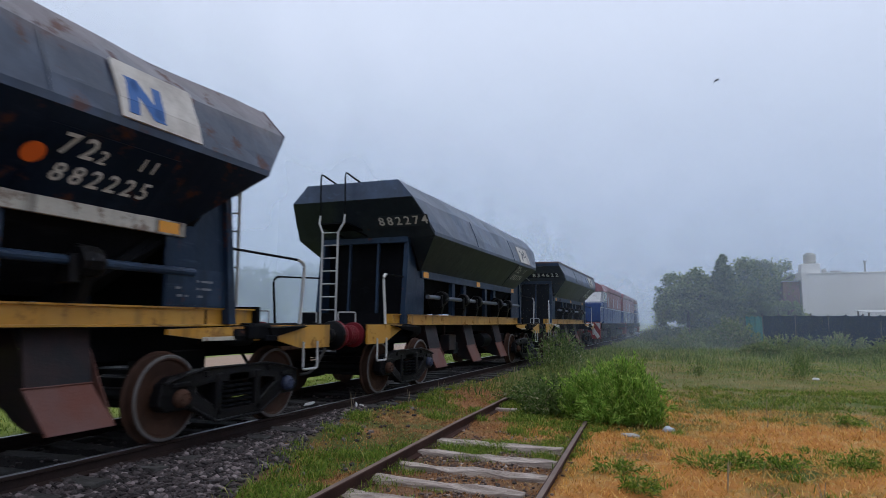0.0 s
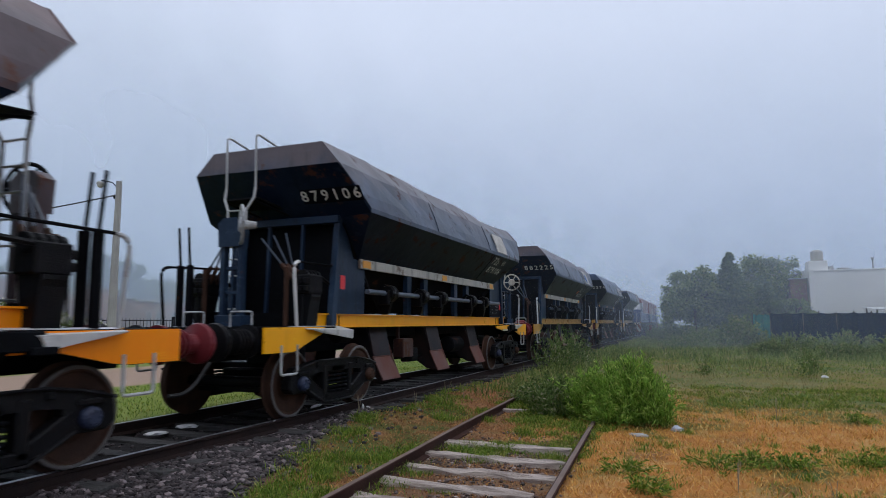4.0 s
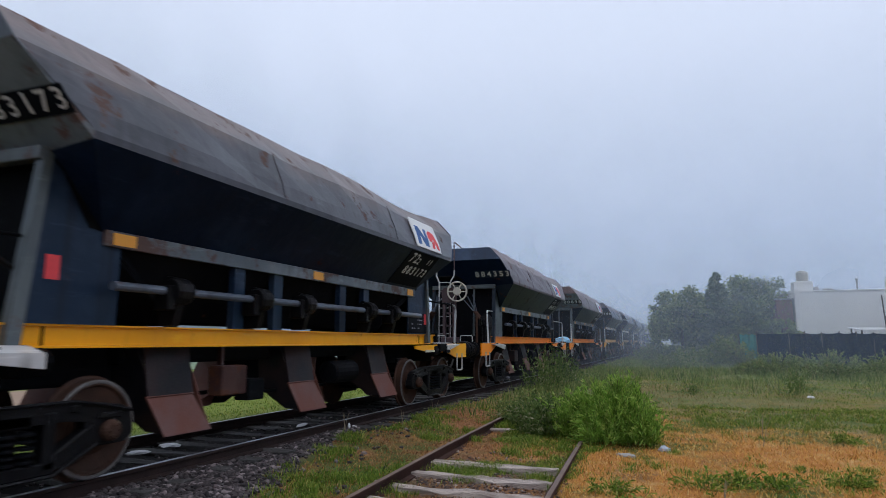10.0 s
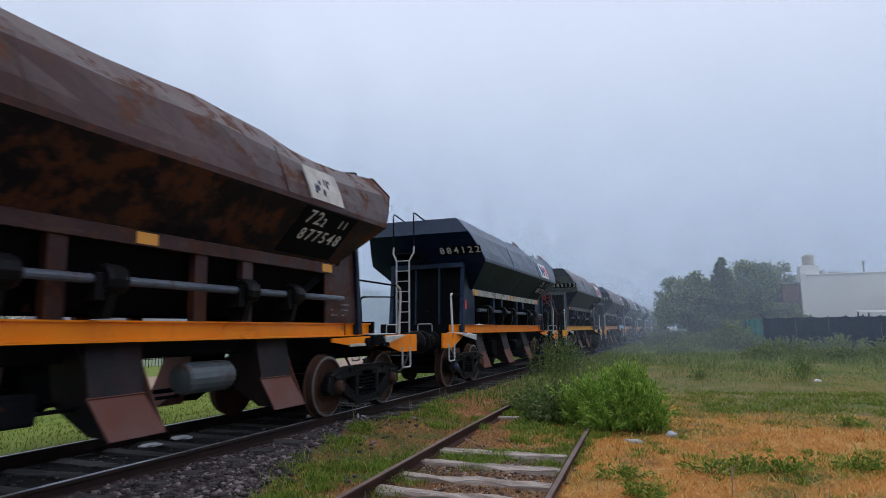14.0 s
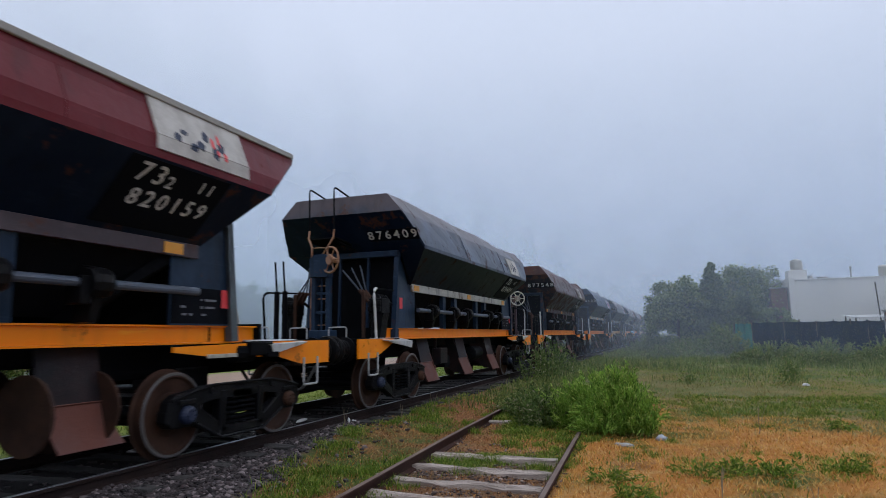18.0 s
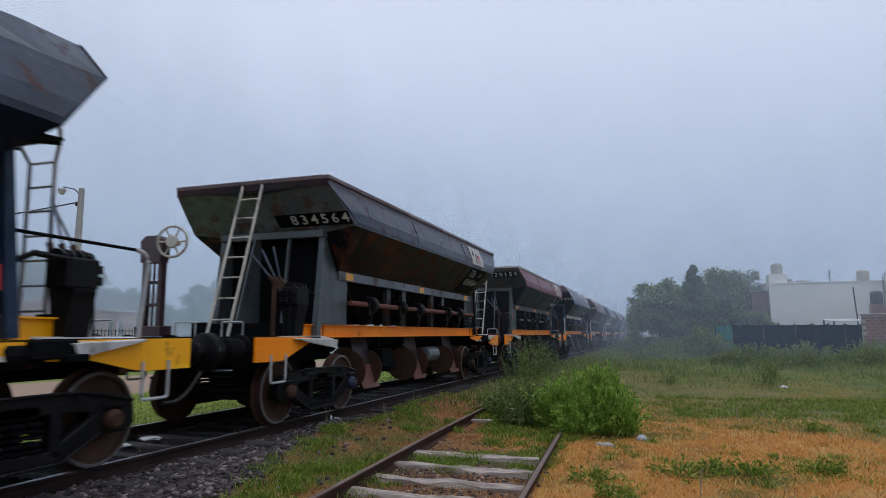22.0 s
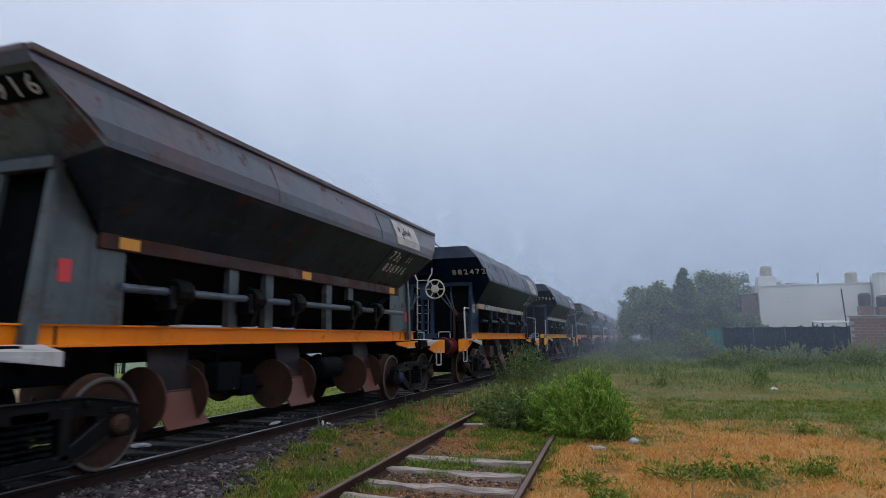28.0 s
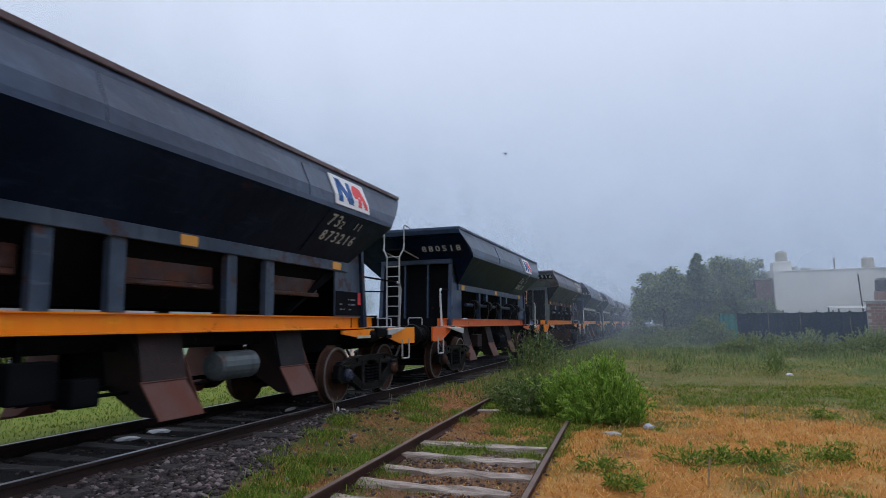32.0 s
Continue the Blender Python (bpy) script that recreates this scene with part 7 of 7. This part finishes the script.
def scatter_grass():
    rng = np.random.default_rng(5)

    def patch(n, x0, x1, y0, y1, keep, h, w, lean=(0.2, 0.9)):
        xs, ys = rng.uniform(x0, x1, n), rng.uniform(y0, y1, n)
        out = []
        for x, y in zip(xs, ys):
            k = keep(x, y)
            if k > rng.uniform():
                out.append((x, y, ground_z(x, y), rng.uniform(*h) * (0.5 + 0.5 * k), rng.uniform(*w), rng.uniform(*lean)))
        return out

    def clear_of_track(x, y):
        return 0.0 if -7.6 < x < -4.98 else 1.0

    def stony(x, y):
        return 1.0 if x + 0.35 * noise.noise((y * 1.2, x, 0)) < -2.5 - 0.27 * max(y, 5.0) and y < 12 else 0.0

    def green_near(x, y):
        f = 0.6 * noise.noise((x * 0.5, y * 0.5, 9.0)) + 0.8 * noise.noise((x * 1.7, y * 1.3, 2.0)) + 0.4 * noise.noise((x * 4.0, y * 4.0, 5.0))
        reach = y + 0.67 * x + 1.6 * noise.noise((x * 0.9, y * 0.9, 7.0)) + 3.0 * noise.noise((x * 0.3, y * 0.35, 17.0))
        f *= 1.5
        verge = -0.2 * sstep(-2.4, -3.0, x) + 0.25 * sstep(8.0, 11.0, y) * sstep(-2.4, -3.0, x)
        between = 0.7 * sstep(7.3, 8.0, y) * sstep(-1.2, -1.6, x) * sstep(-3.0, -2.6, x)
        lush = max(verge, between) + 0.75 * sstep(12.6, 15.6, reach) * sstep(-2.5, -1.5, x) - 0.7 * sstep(14.5, 16.5, y) * sstep(22, 19, y) * sstep(4.5, 2.0, x)
        gravel = stony(x, y)
        inside = 0.12 if abs(x - siding_x(y)) < 0.8 and y < 7.3 else 1.0
        return max(0.0, min(1.0, (f + lush - 0.1) * 3.2)) * clear_of_track(x, y) * (1 - gravel) * inside

    def dry(x, y):
        gravel = stony(x, y)
        inner = 0.16 if abs(x - siding_x(y)) < 0.83 and y < 8.6 else (0.3 if x < -2.5 else 1.0)
        reach = y + 0.67 * x + 1.5 * noise.noise((x * 0.9, y * 0.9, 7.0)) + 3.0 * noise.noise((x * 0.3, y * 0.35, 17.0))
        return (0.9 - 0.84 * sstep(12.8, 15.4, reach)) * (1 - 0.6 * sstep(7.2, 8.0, y) * sstep(-1.2, -1.6, x)) * clear_of_track(x, y) * (1 - gravel) * inner
    g = []
    for _ in range(5200):
        x, y = (rng.uniform(-5.0, 9.0), rng.uniform(2.0, 18)) if rng.uniform() < 0.6 else (rng.uniform(-5.0, -1.2), rng.uniform(4.5, 13))
        if green_near(x, y) * (1.0 if x < -2.2 or y > 12 else 0.4) < rng.uniform() * 0.8:
            continue
        m, r, hh = int(rng.uniform(20, 80)), rng.uniform(0.05, 0.2), rng.uniform(0.04, 0.14) * (1.0 if x < -2.2 else 0.8)
        q = rng.normal(size=(m, 2)) * r * 0.6
        for dx, dy in q:
            if clear_of_track(x + dx, y + dy):
                g.append((x + dx, y + dy, ground_z(x + dx, y + dy), hh * rng.uniform(0.5, 1.2), rng.uniform(0.005, 0.012), rng.uniform(0.3, 1.6)))
    g += patch(46000, -5.0, 10.0, 4.2, 18, lambda x, y: green_near(x, y) * (0.35 if x < -2.2 and y < 11 else 1.0), (0.02, 0.07), (0.006, 0.014), (0.4, 1.6))
    g += patch(70000, -4.9, 18.0, 14, 36, lambda x, y: max(0.0, min(1.0, 0.75 + noise.noise((x * 0.5, y * 0.5, 4.0)) - 0.7 * sstep(13.5, 16, y) * sstep(23, 20, y) * sstep(4.5, 2.0, x))), (0.025, 0.085), (0.01, 0.022), (0.4, 1.6))
    g += patch(30000, -14.2, -7.9, 4, 40, lambda x, y: 0.9, (0.03, 0.08), (0.008, 0.018), (0.4, 1.4))
    meadow = [q for q in g if (q[1] > 11.0 and q[0] > -1.6) or q[1] > 16 or q[0] < -7.5]
    g = [q for q in g if not ((q[1] > 11.0 and q[0] > -1.6) or q[1] > 16 or q[0] < -7.5)]
    ob = blades("meadow_grass", meadow, M["meadow"], seed=6)
    tagged(ob, "short yellow-green grass of the far field", "grass", kind="stuff")
    ob = blades("green_grass", g, M["grass"], seed=1)
    tagged(ob, "short green grass in patches over the field", "grass", kind="stuff")
    d = patch(130000, -5.0, 9.5, 3.8, 17, dry, (0.03, 0.085), (0.004, 0.011), (0.6, 2.6))
    d += patch(9000, -4.5, 8, -4, 4, dry, (0.03, 0.085), (0.006, 0.012), (0.6, 2.6))
    ob = blades("dry_grass", d, M["straw"], seed=2)
    tagged(ob, "matted dry straw-coloured grass", "grass", kind="stuff")
    th = patch(60000, -5.0, -1.3, 4.0, 14, lambda x, y: clear_of_track(x, y) * (1 - stony(x, y)) * (0.55 + 0.6 * noise.noise((x * 2.2, y * 2.0, 21.0))), (0.015, 0.06), (0.004, 0.011), (0.8, 2.8))
    ob = blades("dead_thatch", th, M["thatch"], seed=9)
    tagged(ob, "red-brown dead grass matted over bare earth", "grass", kind="stuff")
    hay = patch(16000, -2, 14.0, 11, 27, lambda x, y: 0.7 * sstep(6.0, 2.0, x) + 0.15, (0.03, 0.12), (0.008, 0.018), (0.5, 1.8))
    ob = blades("hay", hay, M["hay"], seed=4)
    tagged(ob, "dull dry stalks among the green of the field", "grass", kind="stuff")
    def rank(x, y):
        f = noise.noise((x * 0.35, y * 0.3, 11.0)) + 0.6 * noise.noise((x * 1.1, y * 0.9, 13.0))
        return max(0.0, min(1.0, 1.5 * f + 1.5 * sstep(19.0, 36.0, y) - 0.55))
    t = patch(70000, -4.3, 20, 19, 60, rank, (0.06, 0.42), (0.012, 0.03))
    t += patch(9000, -4.6, -3.0, 13, 60, lambda x, y: max(0.0, 0.6 + noise.noise((x * 1.4, y * 0.7, 2.0))), (0.08, 0.42), (0.01, 0.026))
    ob = blades("tall_grass", t, M["weed"], seed=3)
    tagged(ob, "tall rank grass in the far field", "grass", kind="stuff")


scatter_grass()


# ---------------------------------------------------------------- ballast, rubbish
def stone_mesh(seed):
    rnd = random.Random(seed)
    bm = bmesh.new()
    bmesh.ops.create_icosphere(bm, subdivisions=1, radius=1.0)
    for v in bm.verts:
        v.co = Vector((v.co.x * rnd.uniform(0.7, 1.2), v.co.y * rnd.uniform(0.7, 1.2), v.co.z * rnd.uniform(0.45, 0.85)))
    return bm


def ballast():
    rng = np.random.default_rng(8)
    shapes = []
    for s in range(6):
        bm = stone_mesh(s)
        shapes.append((np.array([v.co[:] for v in bm.verts]), [[v.index for v in f.verts] for f in bm.faces]))
        bm.free()
    verts, faces, off = [], [], 0
    n = 0
    while n < 8500:
        x, y = rng.uniform(-5.3, -3.3), rng.uniform(1.5, 11.0)
        edge = -2.5 - 0.27 * max(y, 5.0) + 0.35 * noise.noise((y * 1.2, x, 0))
        if x > edge:
            if rng.uniform() > 0.03 or x > edge + 0.9 * (1 + noise.noise((y * 2.0, x * 2.0, 3.0))):
                continue
        v, f = shapes[rng.integers(6)]
        a = rng.uniform(0, 6.28)
        c, s = math.cos(a), math.sin(a)
        r = rng.uniform(0.014, 0.045)
        p = v * r
        p = np.stack([p[:, 0] * c - p[:, 1] * s, p[:, 0] * s + p[:, 1] * c, p[:, 2]], 1) + np.array([x, y, ground_z(x, y) + r * 0.25])
        verts.append(p)
        faces += [[i + off for i in q] for q in f]
        off += len(v)
        n += 1
    n = 0
    while n < 2500:
        x, y = rng.uniform(-7.6, -4.8), rng.uniform(3.0, 26)
        v, f = shapes[rng.integers(6)]
        r = rng.uniform(0.015, 0.035)
        verts.append(v * r + np.array([x, y, ground_z(x, y) + r * 0.3]))
        faces += [[i + off for i in q] for q in f]
        off += len(v)
        n += 1
    rv, rf, off2 = [], [], 0
    for _ in range(5200):
        y = rng.uniform(1.0, 9.3)
        x = siding_x(y) + rng.uniform(-0.85, 0.95)
        if noise.noise((x * 1.3, y * 1.3, 5.0)) < -0.05 and rng.uniform() > 0.2:
            continue
        v, f = shapes[rng.integers(6)]
        r = rng.uniform(0.008, 0.03)
        rv.append(v * r + np.array([x, y, ground_z(x, y) + r * 0.3]))
        rf += [[i + off2 for i in q] for q in f]
        off2 += len(v)
    ob = from_arrays("rubble", np.concatenate(rv).tolist(), rf, M["rubble"])
    tagged(ob, "brown stony rubble between the sleepers of the siding", "rubble", kind="stuff")
    ob = from_arrays("ballast_stones", np.concatenate(verts).tolist(), faces, M["stone"])
    tagged(ob, "loose grey crushed stones along the main line", "ballast", kind="stuff")


ballast()


def scrap(name, x, y, sx, sy, sz, mat, label, cat, seed, z=None, turn=0):
    rnd = random.Random(seed)
    bm = bmesh.new()
    bmesh.ops.create_icosphere(bm, subdivisions=2, radius=1.0)
    for v in bm.verts:
        k = 1 + 0.35 * noise.noise(v.co * 1.7 + Vector((seed, 0, 0)))
        v.co = Vector((v.co.x * sx * k, v.co.y * sy * k, max(-0.4, v.co.z) * sz * k))
    ob = part(name, bm, mat, at=pose(x, y, (ground_z(x, y) if z is None else z) + sz * 0.35, 0, 0, turn))
    return tagged(ob, label, cat)


scrap("litter", -5.15, 9.85, 0.05, 0.10, 0.03, M["rubbish"], "crumpled white plastic scrap on the verge", "litter", 1, turn=40)
scrap("litter", -5.19, 9.75, 0.025, 0.025, 0.07, M["rubbish"], "torn white plastic scrap standing on the verge", "litter", 2)
scrap("slab", -0.78, 9.78, 0.17, 0.09, 0.03, M["concrete"], "flat grey stone slab at the foot of the bush", "slab", 3, turn=-20)
scrap("bag", -0.27, 10.3, 0.085, 0.06, 0.06, M["bag"], "small crumpled pale plastic bag beside the bush", "litter", 4)
scrap("litter", -5.55, 6.05, 0.14, 0.05, 0.012, M["rubbish"], "flat white strip of plastic on the ballast", "litter", 5, turn=-60)
scrap("litter", -6.55, 7.2, 0.16, 0.09, 0.03, M["rubbish"], "flattened pale plastic scrap between the rails", "litter", 6, z=0.05, turn=30)
scrap("litter", -6.5, 6.6, 0.14, 0.08, 0.03, M["rubbish"], "flattened pale plastic scrap between the rails", "litter", 7, z=0.05, turn=70)
scrap("litter", -6.0, 9.6, 0.05, 0.22, 0.03, M["rubbish"], "long torn pale plastic scrap between the rails", "litter", 8, z=0.06, turn=10)
scrap("litter", 3.4, 21.0, 0.1, 0.06, 0.05, M["rubbish"], "white plastic scrap in the far grass", "litter", 9)
scrap("litter", -2.55, 4.95, 0.05, 0.04, 0.03, M["logo_red"], "scrap of red wrapping by the siding rail", "litter", 10)


def dead_stems():
    rnd = random.Random(21)
    for x, y, h in ((-5.05, 9.35, 0.32), (-4.6, 10.6, 0.3), (-4.4, 11.6, 0.4), (-4.3, 12.3, 0.3), (1.15, 11.3, 0.5), (0.35, 6.9, 0.3), (1.1, 6.6, 0.26)):
        bm = bmesh.new()
        for k in range(3):
            a, r = rnd.uniform(0, 6.28), rnd.uniform(0.08, 0.3) * h
            tube(bm, [(0, 0, -0.02), (math.cos(a) * r * 0.4, math.sin(a) * r * 0.4, h * 0.55), (math.cos(a) * r, math.sin(a) * r, h * rnd.uniform(0.75, 1.0))], 0.003, 4)
        ob = part("dead_stem", bm, M["straw_stem"], at=pose(x, y, ground_z(x, y)))
        tagged(ob, "thin dry weed stem standing in the grass", "weed", "dead weed stems")


dead_stems()


# ---------------------------------------------------------------- loads left on the wagons
part("tarpaulin", bundle_bm(3, 0.42, 0.3, 0.2), M["tarp"], WAGONS[4], "crumpled pale blue plastic sheet", pose(0.72, -6.05, 1.31, 0, 0, 20))
part("sack", bundle_bm(5, 0.2, 0.18, 0.16), M["rubbish"], WAGONS[4], "pale crumpled sack", pose(0.05, -6.1, 1.3))
part("red_cloth", bundle_bm(8, 0.22, 0.16, 0.09), M["maroon"], WAGONS[2], "crumpled red cloth", pose(0.55, -5.9, 1.27))
part("cloth_bundle", bundle_bm(12, 0.42, 0.2, 0.12), M["bundle_blue"], WAGONS[12], "dull blue cloth bundle", pose(0.3, -5.5, 1.28))
part("cloth_bundle", bundle_bm(9, 0.3, 0.22, 0.14), M["bundle_blue"], WAGONS[14], "dull blue cloth bundle", pose(0.3, -5.85, 1.29))


# ---------------------------------------------------------------- bird and mist
def bird():
    b = empty("bird")
    part("body", lathe(bmesh.new(), [(-0.16, 0.01), (-0.08, 0.045), (0.05, 0.055), (0.13, 0.03), (0.17, 0.008)], axis="y", seg=10), M["dark"], b)
    wings = []
    for s in (-1, 1):
        bm = bmesh.new()
        sheet(bm, ((0, 0.08, 0), (s * 0.22, 0.06, 0.02), (s * 0.42, -0.06, 0), (s * 0.2, -0.08, 0.01), (0, -0.08, 0)))
        wings.append(part("wing", thick(bm, 0.01), M["dark"], b))
    part("tail", thick(sheet(bmesh.new(), ((-0.02, -0.14, 0), (0.02, -0.14, 0), (0.06, -0.28, 0), (-0.06, -0.28, 0))), 0.008), M["dark"], b)
    return tagged(b, "small dark bird flying in the grey sky", "bird"), wings


BIRD, WINGS = bird()


def mist():
    me = shared("mist_sheet", lambda: sheet(bmesh.new(), ((-500, 0, -1), (500, 0, -1), (500, 0, 60), (-500, 0, 60))))
    banks = [(pose(0, 21.5, 0), "mist_f"), (pose(0, 29.5, 0), "mist_f"), (pose(0, 39.5, 0), "mist_b"), (pose(0, 53.0, 0), "mist_n"), (pose(0, 62.5, 0), "mist_a"), (pose(0, 90, 0), "mist_c"), (pose(0, 150, 0), "mist_d"),
             (pose(-28.0, 300, 0, 0, 0, 90), "mist_e"), (pose(-41.5, 300, 0, 0, 0, 90), "mist_c")]
    for m, mat in banks:
        ob = link("mist_bank", me, M[mat], at=m)
        ob.visible_shadow = False
        tagged(ob, "curtain of grey morning mist across the field", "mist", "banks of mist", "structure")


mist()


# ---------------------------------------------------------------- what moves
# metres that the first wagon has gone, by time
RUN = [(0.0, 31.0), (4.0, 57.01), (8.5, 86.29), (13.0, 115.22), (19.5, 157.34), (26.0, 199.88), (30.5, 229.08), (32.0, 238.75)]


SLACK = {0: -0.2, 1: -0.2, 2: -0.14, 4: -0.13, 5: -0.03, 6: -0.1, 8: -0.17, 9: -0.3, 11: 0.28, 12: 0.33, 13: -0.03, 14: -0.1, 16: 0.15}


def run(t):
    return float(np.interp(t, [a for a, _ in RUN], [b for _, b in RUN]))


def motions():
    for k, w in enumerate(WAGONS):
        walk(w, [(t, pose(TRACK_X, s - PITCH * k + SLACK.get(k, 0.0), RAIL_Z)) for t, s in RUN])
        for ws in [c for c in w.children if c.name.startswith("wheelset")]:
            y = ws.matrix_basis.translation.y
            walk(ws, [(i / 10, pose(0, y, WHEEL_R, -math.degrees(run(i / 10) / WHEEL_R) % 360, 0, 0)) for i in range(321)])
    for k, lo in enumerate(LOCOS):
        walk(lo, [(t, pose(TRACK_X, s + 7.28 + 8.5 + 17.0 * k, RAIL_Z)) for t, s in RUN])
    flight = [(0.0, pose(2.7, 50, 19.4, 0, 0, 115)), (0.5, pose(-6.4, 50, 14.4, 0, 0, 105)), (1.5, pose(-20.8, 50, 12.6, 0, 0, 95)), (3.0, pose(-45, 50, 14, 0, 0, 70)), (6.0, pose(-95, 55, 30, 0, 0, 20)),
              (16.0, pose(-140, 10, 60, 0, 0, -50)), (28.0, pose(-95, 50, 70, 0, 0, -75)), (31.2, pose(-31.9, 50, 28.3, 0, 0, -90)), (31.4, pose(-25.6, 50, 23.7, 0, 0, -95)), (31.6, pose(-20.3, 50, 20.1, 0, 0, -95)), (32.0, pose(-11.5, 50, 15.3, 0, 0, -95))]
    walk(BIRD, flight)


motions()
